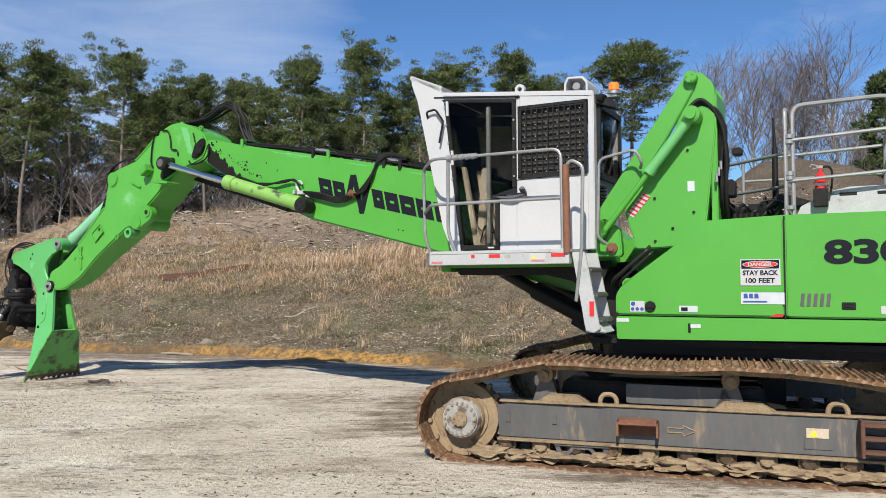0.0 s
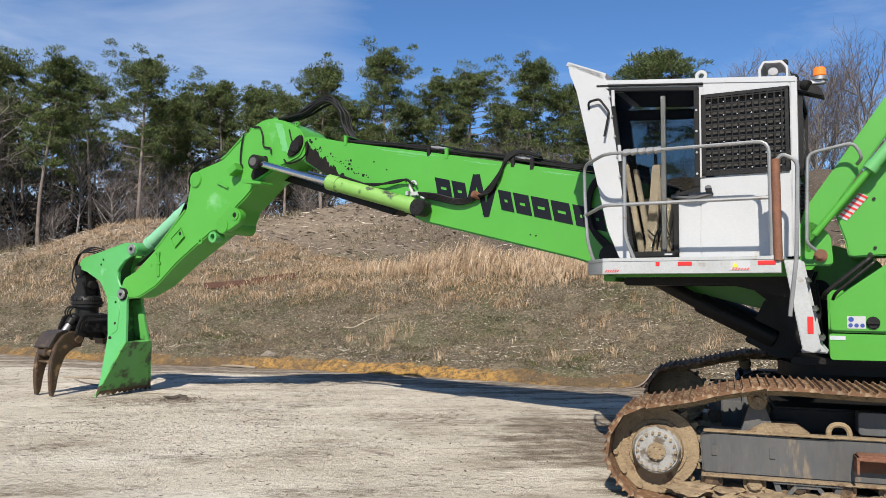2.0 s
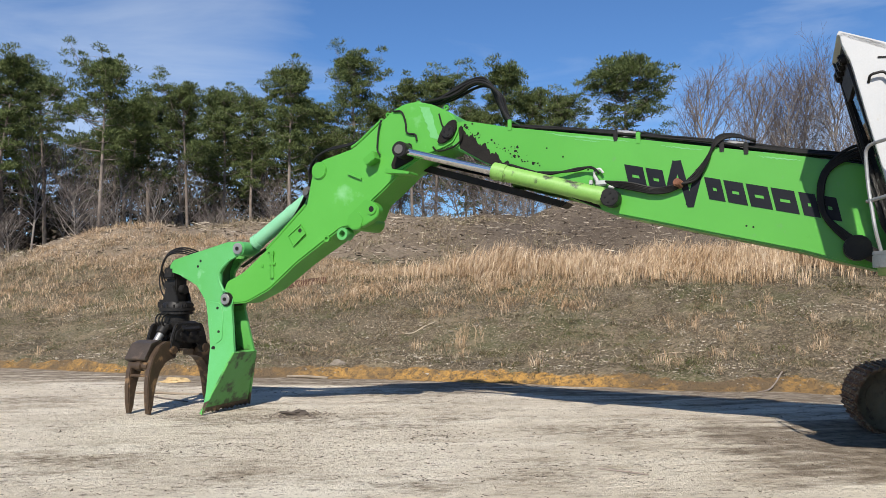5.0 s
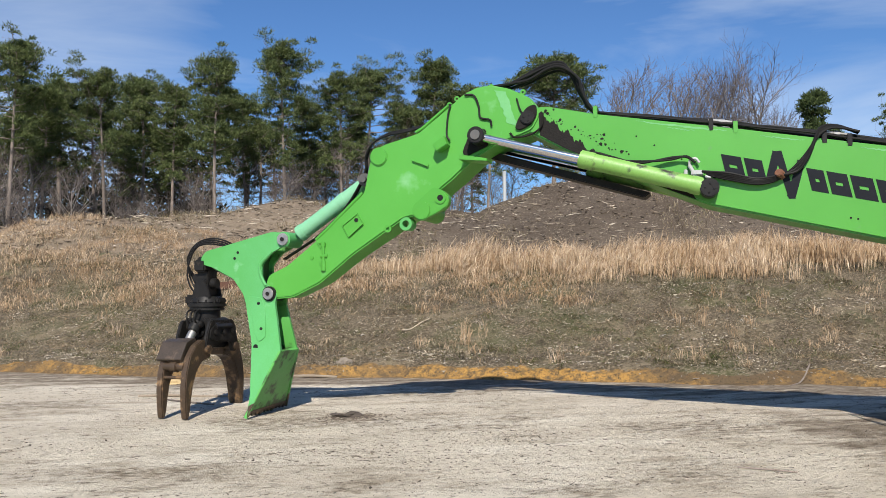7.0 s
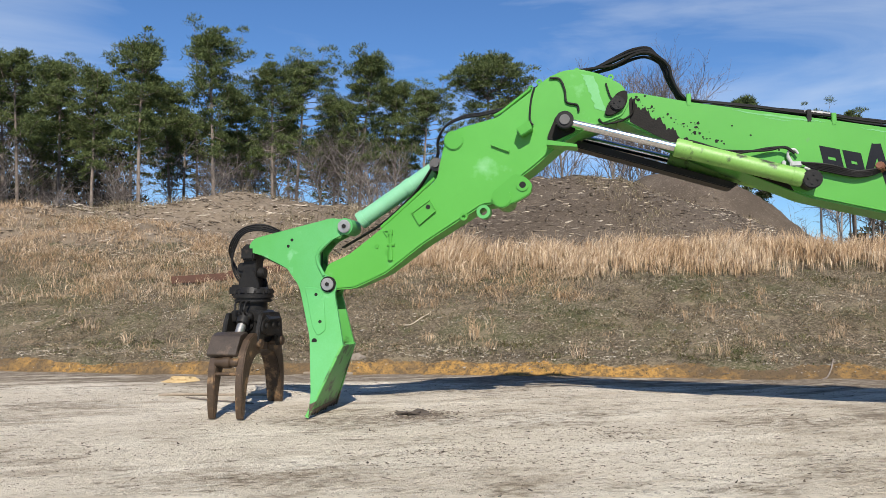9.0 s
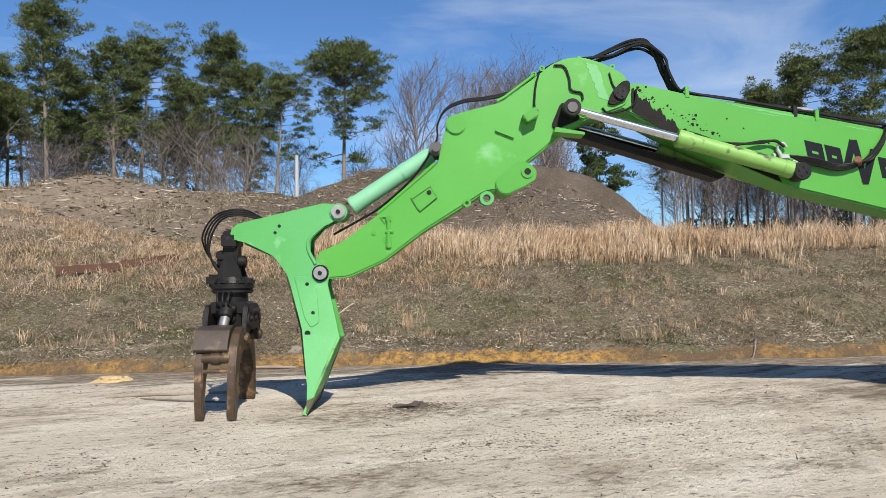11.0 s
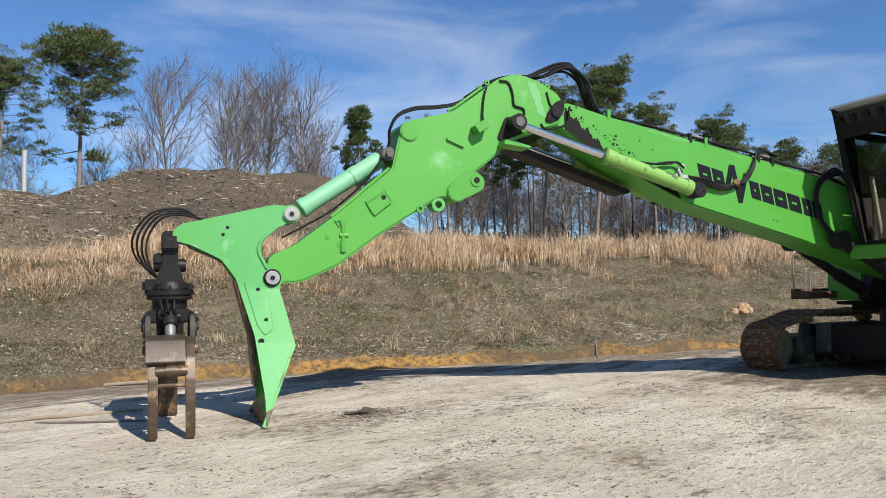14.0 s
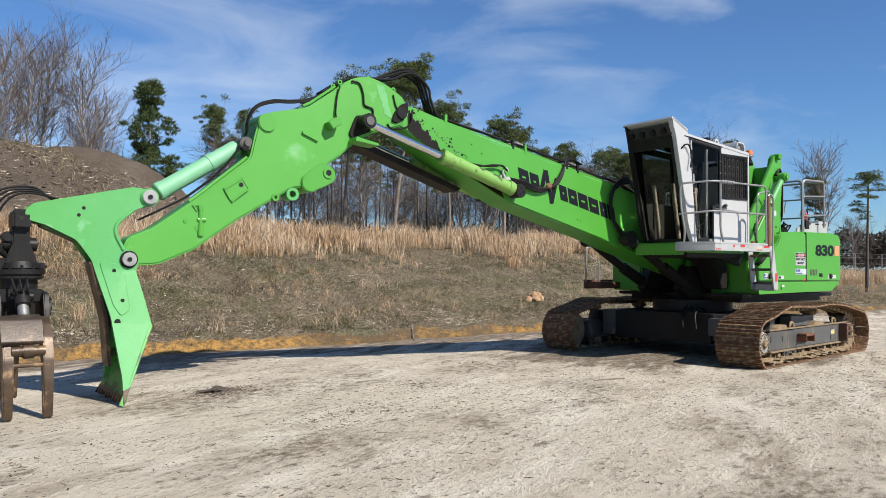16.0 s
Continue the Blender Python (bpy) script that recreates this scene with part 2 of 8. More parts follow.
PALE_DECAL = material("pale_decal", [(0.36, 0.40, 0.42), (0.44, 0.47, 0.48)], 0.45, scale=8, fine=60, bump=0)
BARK = material("pine_bark", [(0.17, 0.135, 0.11), (0.25, 0.21, 0.18), (0.085, 0.065, 0.05)], 0.95, scale=2, fine=14, bump=0.6, depth=0.03, per_piece=0.25)
# darker copy of the pine bark, shade of the thin stand in its colour
SHADED_BARK = material("shaded_pine_bark", [(0.075, 0.060, 0.050), (0.12, 0.10, 0.085), (0.05, 0.04, 0.033)], 0.95, scale=2, fine=14, bump=0.5, depth=0.03, per_piece=0.3)
GREY_BARK = material("grey_bark", [(0.19, 0.165, 0.145), (0.28, 0.25, 0.225), (0.12, 0.10, 0.088)], 0.95, scale=2, fine=18, bump=0.4, per_piece=0.25)
NEEDLES = blade_material("pine_needles", [(0.034, 0.052, 0.018), (0.064, 0.090, 0.030), (0.096, 0.126, 0.042), (0.165, 0.190, 0.072), (0.046, 0.068, 0.023)], 0.65, 0.2)
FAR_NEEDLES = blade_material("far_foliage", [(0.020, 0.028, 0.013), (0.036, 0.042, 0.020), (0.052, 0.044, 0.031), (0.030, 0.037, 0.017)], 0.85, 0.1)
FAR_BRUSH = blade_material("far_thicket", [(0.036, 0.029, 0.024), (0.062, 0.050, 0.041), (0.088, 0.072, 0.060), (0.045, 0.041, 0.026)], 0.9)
CEDAR = blade_material("cedar_foliage", [(0.034, 0.052, 0.019), (0.055, 0.080, 0.027), (0.085, 0.112, 0.038)], 0.8, 0.15)
DRY_GRASS = blade_material("dry_grass", [(0.46, 0.345, 0.22), (0.66, 0.515, 0.35), (0.38, 0.275, 0.175), (0.78, 0.645, 0.48), (0.29, 0.205, 0.135)], 0.85, 0.22, ((0.82, 0.73, 0.62), (0.80, 0.74, 0.68), (0.52, 0.45, 0.38)), 0.45)
# darkest tones and patches put the shaded gaps between weeds into the colour
WEEDS = blade_material("dead_weeds", [(0.24, 0.185, 0.122), (0.46, 0.385, 0.275), (0.13, 0.140, 0.060), (0.70, 0.60, 0.455), (0.075, 0.057, 0.038), (0.40, 0.31, 0.215), (0.11, 0.085, 0.058)], 0.9, 0.1, ((0.74, 0.70, 0.58), (0.58, 0.54, 0.47), (0.33, 0.31, 0.225)), 0.8)
OLIVE = blade_material("olive_grass", [(0.05, 0.062, 0.022), (0.085, 0.11, 0.034), (0.13, 0.14, 0.052), (0.068, 0.072, 0.03)], 0.85, 0.2, ((1.3, 1.0, 0.8), (0.6, 0.6, 0.55)), 0.7)
BRUSH = blade_material("brown_brush", [(0.060, 0.046, 0.036), (0.105, 0.080, 0.062), (0.045, 0.034, 0.027), (0.17, 0.14, 0.12)], 0.95)
LITTER = blade_material("wood_litter", [(0.07, 0.052, 0.038), (0.42, 0.345, 0.25), (0.16, 0.12, 0.088), (0.72, 0.62, 0.49), (0.05, 0.038, 0.028)], 0.9)
BARK_BITS = blade_material("bark_scraps", [(0.055, 0.042, 0.032), (0.10, 0.075, 0.055), (0.075, 0.06, 0.045), (0.20, 0.16, 0.12), (0.06, 0.045, 0.035)], 0.9)
CLODS = blade_material("earth_clods", [(0.10, 0.078, 0.06), (0.17, 0.135, 0.105), (0.07, 0.055, 0.043)], 0.95)
TWIGS = blade_material("bare_twigs", [(0.105, 0.085, 0.078), (0.175, 0.150, 0.138), (0.065, 0.052, 0.046)], 0.95)
STONES = blade_material("grey_stones", [(0.30, 0.28, 0.24), (0.20, 0.18, 0.15), (0.42, 0.39, 0.34), (0.12, 0.105, 0.09)], 0.9)
PALE_CHIPS = blade_material("pale_chips", [(0.50, 0.43, 0.33), (0.62, 0.55, 0.44), (0.36, 0.30, 0.22), (0.44, 0.41, 0.36)], 0.9)
PALE_WOOD = material("pale_dead_wood", [(0.42, 0.35, 0.26), (0.52, 0.45, 0.35), (0.30, 0.24, 0.17)], 0.9, scale=5, fine=50, bump=0.3)
GREY_WOOD = material("weathered_wood", [(0.23, 0.185, 0.135), (0.30, 0.25, 0.19), (0.15, 0.115, 0.08)], 0.9, scale=5, fine=50, bump=0.3)
SAND = material("yellow_sand", [(0.40, 0.28, 0.13), (0.48, 0.36, 0.19), (0.30, 0.20, 0.09)], 0.95, scale=4, fine=40, bump=0.4)


def ground_material():
    """Pale gravel yard, orange clay cut, brown weedy bank and spoil, told apart by the lie of the land."""
    m = bpy.data.materials.new("yard_and_bank")
    m.use_nodes = True
    n, l = m.node_tree.nodes, m.node_tree.links
    b = n["Principled BSDF"]
    tc = n.new("ShaderNodeTexCoord")

    def cloud(s, detail=5, rough=0.6, stretch=None, spin=0.0):
        t = n.new("ShaderNodeTexNoise")
        t.inputs["Scale"].default_value, t.inputs["Detail"].default_value, t.inputs["Roughness"].default_value = s, detail, rough
        mp = n.new("ShaderNodeMapping")
        mp.inputs["Scale"].default_value = stretch or (1, 1, 1)
        mp.inputs["Rotation"].default_value = (0, 0, spin)
        l.new(tc.outputs["Object"], mp.inputs["Vector"])
        l.new(mp.outputs["Vector"], t.inputs["Vector"])
        return t.outputs["Fac"]

    def ramp(fac, a, c, lo=0.0, hi=1.0):
        r = n.new("ShaderNodeMapRange")
        r.inputs["From Min"].default_value, r.inputs["From Max"].default_value = a, c
        r.inputs["To Min"].default_value, r.inputs["To Max"].default_value = lo, hi
        l.new(fac, r.inputs["Value"])
        return r.outputs["Result"]

    def mix(fac, a, c):
        x = n.new("ShaderNodeMix")
        x.data_type = "RGBA"
        for s, v in (("Factor", fac), ("A", a), ("B", c)):
            if isinstance(v, bpy.types.NodeSocket):
                l.new(v, x.inputs[s])
            else:
                x.inputs[s].default_value = v if s == "Factor" else (*v, 1)
        return x.outputs["Result"]

    def math_node(op, a, c):
        x = n.new("ShaderNodeMath")
        x.operation = op
        for k, v in enumerate((a, c)):
            if isinstance(v, bpy.types.NodeSocket):
                l.new(v, x.inputs[k])
            else:
                x.inputs[k].default_value = v
        return x.outputs["Value"]

    def layer(name):
        a = n.new("ShaderNodeAttribute")
        a.attribute_name = name
        return a.outputs["Fac"]

    # gravel: pale, with tyre-swept streaks along the yard, dark damp patches and small stones
    streak = cloud(0.8, 8, 0.70, (0.65, 1.6, 1), radians(24))
    patch = cloud(0.42, 5)
    pebble = cloud(22, 6, 0.7)
    grit = cloud(130, 3, 0.7)
    gravel = mix(ramp(patch, 0.35, 0.65), (0.495, 0.428, 0.335), (0.655, 0.578, 0.464))
    gravel = mix(ramp(cloud(0.7, 7, 0.7, (0.4, 1.8, 1), radians(20)), 0.50, 0.62, 0, 0.8), gravel, (0.725, 0.66, 0.548))
    gravel = mix(ramp(grit, 0.35, 0.65, 0, 0.4), gravel, (0.58, 0.52, 0.41))
    gravel = mix(ramp(cloud(31, 4, 0.7), 0.60, 0.68, 0, 0.7), gravel, (0.70, 0.63, 0.52))
    rut = cloud(0.38, 8, 0.70, (0.8, 1.3, 1), radians(-12))
    gravel = mix(ramp(streak, 0.52, 0.66, 0, 0.7), gravel, (0.30, 0.24, 0.17))
    thin = cloud(2.0, 8, 0.76, (0.65, 1.6, 1), radians(24))
    speck = cloud(7.5, 7, 0.74, (0.8, 1.5, 1), radians(24))
    gravel = mix(math_node("MULTIPLY", ramp(rut, 0.50, 0.60), ramp(speck, 0.42, 0.56, 0.15, 0.85)), gravel, (0.19, 0.148, 0.10))
    gravel = mix(ramp(thin, 0.59, 0.65, 0, 0.75), gravel, (0.16, 0.122, 0.085))
    gravel = mix(math_node("MULTIPLY", ramp(speck, 0.56, 0.63, 0, 1), ramp(patch, 0.66, 0.40, 0.2, 0.95)), gravel, (0.145, 0.115, 0.085))
    gravel = mix(ramp(pebble, 0.57, 0.68, 0, 0.7), gravel, (0.17, 0.14, 0.105))
    # dirt at the bank's foot, and dirt with painted shade under the machine
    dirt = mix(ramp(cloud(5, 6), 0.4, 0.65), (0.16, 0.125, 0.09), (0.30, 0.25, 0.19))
    gravel = mix(ramp(math_node("ADD", layer("verge_and_shade"), ramp(cloud(1.7, 7, 0.68, (0.4, 1.6, 1), radians(24)), 0.3, 0.7, -0.5, 0.5)), 0.38, 0.72), gravel, dirt)
    # clay
    clay = mix(ramp(math_node("ADD", cloud(1.6, 7, 0.68), layer("ochre")), 0.86, 1.12), (0.14, 0.10, 0.062), (0.46, 0.26, 0.075))
    clay = mix(ramp(cloud(9, 6, 0.7), 0.42, 0.62), clay, (0.135, 0.095, 0.055))
    clay = mix(ramp(cloud(24, 5, 0.75), 0.54, 0.64, 0, 0.8), clay, (0.055, 0.042, 0.03))
    # bank soil under the weeds, greener in patches
    soil = mix(ramp(cloud(1.3, 6), 0.35, 0.65), (0.056, 0.044, 0.029), (0.130, 0.104, 0.068))
    soil = mix(ramp(cloud(0.5, 6, 0.65), 0.50, 0.62, 0, 0.7), soil, (0.074, 0.084, 0.034))
    soil = mix(ramp(cloud(17, 6, 0.7), 0.46, 0.68), soil, (0.30, 0.245, 0.175))
    soil = mix(ramp(cloud(0.75, 7, 0.7, (1, 1.8, 1), 0.4), 0.54, 0.62, 0, 0.6), soil, (0.29, 0.235, 0.155))
    soil = mix(ramp(cloud(15, 6, 0.75, (1, 4.5, 1), 0.5), 0.53, 0.61, 0, 0.55), soil, (0.32, 0.26, 0.18))
    soil = mix(ramp(cloud(13, 6, 0.75, (1, 5.0, 1), 1.9), 0.53, 0.62, 0, 0.85), soil, (0.042, 0.033, 0.022))
    soil = mix(ramp(cloud(12, 6, 0.75, (1, 5.0, 1), -0.4), 0.56, 0.63, 0, 0.55), soil, (0.38, 0.31, 0.22))
    soil = mix(ramp(cloud(0.9, 6, 0.7), 0.54, 0.64, 0, 0.5), soil, (0.070, 0.082, 0.03))
    soil = mix(ramp(cloud(2.6, 7, 0.75), 0.55, 0.66, 0, 0.7), soil, (0.036, 0.027, 0.019))
    # spoil heap: grey-brown earth with chips
    spoil = mix(ramp(cloud(0.35, 6), 0.35, 0.65), (0.080, 0.062, 0.047), (0.132, 0.105, 0.080))
    spoil = mix(ramp(cloud(3.2, 7, 0.72), 0.48, 0.66), spoil, (0.075, 0.058, 0.045))
    spoil = mix(ramp(cloud(11, 6, 0.75), 0.56, 0.68), spoil, (0.31, 0.26, 0.20))
    spoil = mix(ramp(cloud(8, 7, 0.8), 0.55, 0.64, 0, 0.8), spoil, (0.045, 0.035, 0.027))
    sandy = mix(ramp(cloud(0.6, 7, 0.7), 0.38, 0.62), (0.19, 0.148, 0.105), (0.30, 0.24, 0.175))
    sandy = mix(ramp(cloud(4.5, 7, 0.75), 0.54, 0.66, 0, 0.8), sandy, (0.085, 0.066, 0.048))
    spoil = mix(layer("sandy"), spoil, sandy)
    edge = cloud(2.2, 6)
    wobble = ramp(edge, 0.3, 0.7, -0.35, 0.35)

    def soft(fac):
        return ramp(math_node("ADD", fac, wobble), 0.4, 0.6)

    col = mix(soft(layer("clay")), gravel, clay)
    col = mix(soft(layer("bank")), col, soil)
    col = mix(soft(layer("spoil")), col, spoil)
    l.new(col, b.inputs["Base Color"])
    b.inputs["Roughness"].default_value = 0.95
    b.inputs["Specular IOR Level"].default_value = 0.15
    bp = n.new("ShaderNodeBump")
    bp.inputs["Strength"].default_value, bp.inputs["Distance"].default_value = 0.8, 0.035
    rough_soil = math_node("MULTIPLY", math_node("MULTIPLY", cloud(5.5, 6, 0.7), math_node("MAXIMUM", layer("bank"), layer("clay"))), 3.0)
    lumps = math_node("MULTIPLY", math_node("ADD", cloud(4.2, 7, 0.7, (0.8, 1.2, 1), radians(24)), speck), 2.2)
    l.new(math_node("ADD", math_node("ADD", math_node("ADD", pebble, lumps), rough_soil), math_node("MULTIPLY", grit, 0.4)), bp.inputs["Height"])
    l.new(bp.outputs["Normal"], b.inputs["Normal"])
    return m


GROUND = ground_material()

# ---------------------------------------------------------------- lie of the land
ACROSS = Vector((math.sin(radians(24)), math.cos(radians(24))))    # from the yard into the bank
ALONG = Vector((math.cos(radians(24)), -math.sin(radians(24))))


def smooth(a, b, x):
    t = min(max((x - a) / (b - a), 0.0), 1.0)
    return t * t * (3 - 2 * t)


def piecewise(x, knots):
    if x <= knots[0][0]:
        return knots[0][1]
    for (a, za), (b, zb) in zip(knots, knots[1:]):
        if x <= b:
            return za + (zb - za) * smooth(a, b, x) * 0.5 + (zb - za) * (x - a) / (b - a) * 0.5
    return knots[-1][1]


BANK = [(0.0, 0.0), (0.12, 0.15), (0.34, 0.26), (0.9, 0.34), (2.0, 0.48), (3.7, 1.05), (6.0, 1.80), (7.7, 2.22), (10.7, 2.42), (16.0, 2.5)]


def foot(s):
    """How far into the picture the bank begins, along the yard."""
    return 14.4 + 0.22 * math.sin(s * 0.55 + 1.0) + 0.25 * noise.noise(Vector((s * 0.8, 3.1, 0))) + 0.10 * noise.noise(Vector((s * 2.3, 7.7, 0)))


def land(x, y):
    """Height, and how far past the foot of the bank."""
    p = Vector((x, y))
    d, s = p.dot(ACROSS), p.dot(ALONG)
    e = d - foot(s)
    low = 1.0 - 0.62 * smooth(10, 30, s)
    z = piecewise(e, BANK) * low
    if e > 0:
        z += 0.10 * smooth(0, 0.15, e) * (1 - smooth(0.5, 1.6, e)) * (noise.noise(Vector((s * 0.7, 2, 2))) + 0.7 * noise.noise(Vector((s * 2.6, e * 4, 9))))
        z += min(e / 3, 1) * (0.075 * noise.noise(Vector((x * 3.1, y * 3.1, 6))) + 0.10 * noise.noise(Vector((x * 0.45, y * 0.45, 1))) + 0.08 * noise.noise(Vector((x * 1.7, y * 1.7, 2))))
    else:
        z += 0.035 * noise.noise(Vector((x * 0.25, y * 0.25, 5))) + 0.012 * noise.noise(Vector((x * 1.3, y * 1.3, 7)))
    heap = 0.0
    for cx, cy, ang, ra, rb, h in HEAPS:
        q = Vector((x - cx, y - cy))
        c, k = math.cos(radians(ang)), math.sin(radians(ang))
        a, b = (q.x * c + q.y * k) / ra, (-q.x * k + q.y * c) / rb
        r = math.sqrt(a * a + b * b)
        heap = max(heap, h * (1 - smooth(0.12, 1.0, r) * 0.7 - 0.3 * min(r, 1.0)))
    if heap > 0:
        m = min(heap / 1.5, 1)
        heap += m * (0.55 * noise.noise(Vector((x * 0.22, y * 0.22, 9))) + 0.18 * noise.noise(Vector((x * 0.8, y * 0.8, 4))) + 0.08 * noise.noise(Vector((x * 2.1, y * 2.1, 8))))
    far = smooth(30, 60, e) * 0.9 * low
    return z + max(heap, 0) + far, e, heap


HEAPS = [(24.6, 53.6, 0.0, 12.0, 12.0, 7.3), (18.0, 56.0, 0.0, 14.0, 11.0, 5.6), (-6.0, 46.0, -4.0, 25.0, 15.0, 3.7), (10.5, 44.5, -27.0, 18.0, 11.5, 5.2), (2.0, 50.0, -8.0, 22.0, 14.0, 3.9), (-14.0, 40.0, -20.0, 14.0, 12.0, 2.4)]


def steps(*spans):
    """Grid lines: spans of (start, end, step), one after another."""
    out = []
    for a, b, k in spans:
        out += list(np.arange(a, b - 1e-6, k))
    return out + [spans[-1][1]]


def make_ground():
    """One sheet out to the horizon, its lines running along and across the bank, closest at the cut."""
    ss = steps((-900, -200, 100), (-200, -60, 10), (-60, -26, 1.5), (-26, 30, 0.3), (30, 70, 1.5), (70, 200, 10), (200, 900, 100))
    ds = steps((-500, -100, 80), (-100, -10, 6), (-10, 3, 0.8), (3, 13.5, 0.35), (13.5, 15.3, 0.07), (15.3, 24, 0.25), (24, 60, 0.45), (60, 130, 3), (130, 200, 14), (200, 900, 100))
    verts, layers = [], [[], [], [], [], [], []]
    for d in ds:
        for s in ss:
            p = ACROSS * d + ALONG * s
            if abs(s) <= 200 and -100 <= d <= 200:
                z, e, heap = land(p.x, p.y)
            else:
                z, e, heap = (2.0 if d > 100 else 0.0), d - 14, 0
            verts.append((p.x, p.y, z))
            layers[0].append(smooth(-0.22, -0.05, e))
            layers[1].append(smooth(0.06, 0.34, e + 0.20 * noise.noise(Vector((s * 0.8, 8, 0))) + 0.12 * noise.noise(Vector((s * 2.9, 4, 0)))))
            # bank-foot strip, then an ellipse painting the machine's shade over trodden dirt
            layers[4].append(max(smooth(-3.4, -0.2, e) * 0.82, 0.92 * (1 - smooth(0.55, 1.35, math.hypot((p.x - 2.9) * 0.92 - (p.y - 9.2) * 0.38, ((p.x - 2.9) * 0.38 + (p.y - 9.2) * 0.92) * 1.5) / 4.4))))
            layers[2].append(smooth(0.3, 1.2, heap))
            layers[5].append(0.9 * (1 - smooth(-9.0, 3.0, p.x + 2.5 * noise.noise(Vector((p.x * 0.2, p.y * 0.2, 3))))))
            layers[3].append(0.47 + 0.20 * smooth(-14.0, -10.5, s) * (1 - smooth(-8.4, -5.0, s)) + 0.24 * noise.noise(Vector((s * 0.5, 1.7, 0))))
    w = len(ss)
    faces = [(j * w + i, j * w + i + 1, (j + 1) * w + i + 1, (j + 1) * w + i) for j in range(len(ds) - 1) for i in range(w - 1)]
    me = bpy.data.meshes.new("ground")
    me.from_pydata(verts, [], faces)
    me.polygons.foreach_set("use_smooth", [True] * len(faces))
    for name, values in zip(("clay", "bank", "spoil", "ochre", "verge_and_shade", "sandy"), layers):
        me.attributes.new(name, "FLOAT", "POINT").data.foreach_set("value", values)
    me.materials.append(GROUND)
    return tagged(new("ground", me), "pale gravel yard running up to a weedy earth bank and spoil heaps", "ground", kind="structure")


make_ground()


# ---------------------------------------------------------------- mesh helpers
def part(name, bm, mat, parent, label="", flat=False, at=None):
    """Links a bmesh as one mesh object under a thing or a part."""
    me = bpy.data.meshes.new(name)
    bm.to_mesh(me)
    bm.free()
    if not flat:
        me.polygons.foreach_set("use_smooth", [True] * len(me.polygons))
        me.set_sharp_from_angle(angle=radians(32))
    for m in mat if isinstance(mat, (list, tuple)) else [mat]:
        me.materials.append(m)
    ob = new(name, me)
    ob.parent = parent
    if at is not None:
        ob.matrix_basis = at
    if label:
        tagged(ob, label)
    return ob


def join(*bms):
    out = bmesh.new()
    for b in bms:
        me = bpy.data.meshes.new("piece")
        b.to_mesh(me)
        out.from_mesh(me)
        bpy.data.meshes.remove(me)
        b.free()
    return out


def bevelled(bm, width, segments=2):
    bm.normal_update()
    edges = [e for e in bm.edges if len(e.link_faces) == 2 and e.calc_face_angle(0) > radians(28)]
    bmesh.ops.bevel(bm, geom=edges, offset=width, segments=segments, affect="EDGES", clamp_overlap=True)
    return bm


def prism(profile, y0, y1, bevel=0.0, axis="y"):
    """A plate or box whose outline lies in the x-z plane (axis y), x-y plane (axis z) or y-z plane (axis x)."""
    bm = bmesh.new()
    lay = {"y": lambda a, b, c: (a, c, b), "z": lambda a, b, c: (a, b, c), "x": lambda a, b, c: (c, a, b)}[axis]
    vs = [bm.verts.new(lay(a, b, y0)) for a, b in profile]
    f = bm.faces.new(vs)
    ext = bmesh.ops.extrude_face_region(bm, geom=[f])
    move = Vector(lay(0, 0, y1 - y0))
    bmesh.ops.translate(bm, vec=move, verts=[v for v in ext["geom"] if isinstance(v, bmesh.types.BMVert)])
    bmesh.ops.recalc_face_normals(bm, faces=bm.faces)
    if bevel:
        bevelled(bm, bevel)
    return bm


def box(x0, x1, y0, y1, z0, z1, bevel=0.0):
    return prism([(x0, z0), (x1, z0), (x1, z1), (x0, z1)], y0, y1, bevel)


def rounded(points, r, steps=4):
    """The outline with its corners rounded off."""
    out = []
    n = len(points)
    for i, p in enumerate(points):
        a, p, b = Vector(points[i - 1]), Vector(p), Vector(points[(i + 1) % n])
        k = min(r, (a - p).length * 0.45, (b - p).length * 0.45)
        s, e = p + (a - p).normalized() * k, p + (b - p).normalized() * k
        for j in range(steps + 1):
            t = j / steps
            q = s * (1 - t) ** 2 + p * 2 * t * (1 - t) + e * t * t
            out.append((q.x, q.y))
    return out


def rod(a, b, r, r2=None, sides=20, bevel=0.0):
    """A cylinder, or a cone's stump, from a to b."""
    a, b = Vector(a), Vector(b)
    bm = bmesh.new()
    d = b - a
    m = Matrix.Translation((a + b) / 2) @ d.to_track_quat("Z", "Y").to_matrix().to_4x4()
    bmesh.ops.create_cone(bm, cap_ends=True, segments=sides, radius1=r, radius2=r if r2 is None else r2, depth=d.length, matrix=m)
    if bevel:
        bevelled(bm, bevel)
    return bm


def spline(points, steps=6):
    pts = [Vector(p) for p in points]
    if len(pts) == 2:
        return pts
    pts = [pts[0] * 2 - pts[1]] + pts + [pts[-1] * 2 - pts[-2]]
    out = []
    for i in range(1, len(pts) - 2):
        a, b, c, d = pts[i - 1:i + 3]
        for k in range(steps):
            t = k / steps
            out.append(0.5 * ((2 * b) + (c - a) * t + (2 * a - 5 * b + 4 * c - d) * t * t + (3 * b - a - 3 * c + d) * t ** 3))
    return out + [pts[-2]]


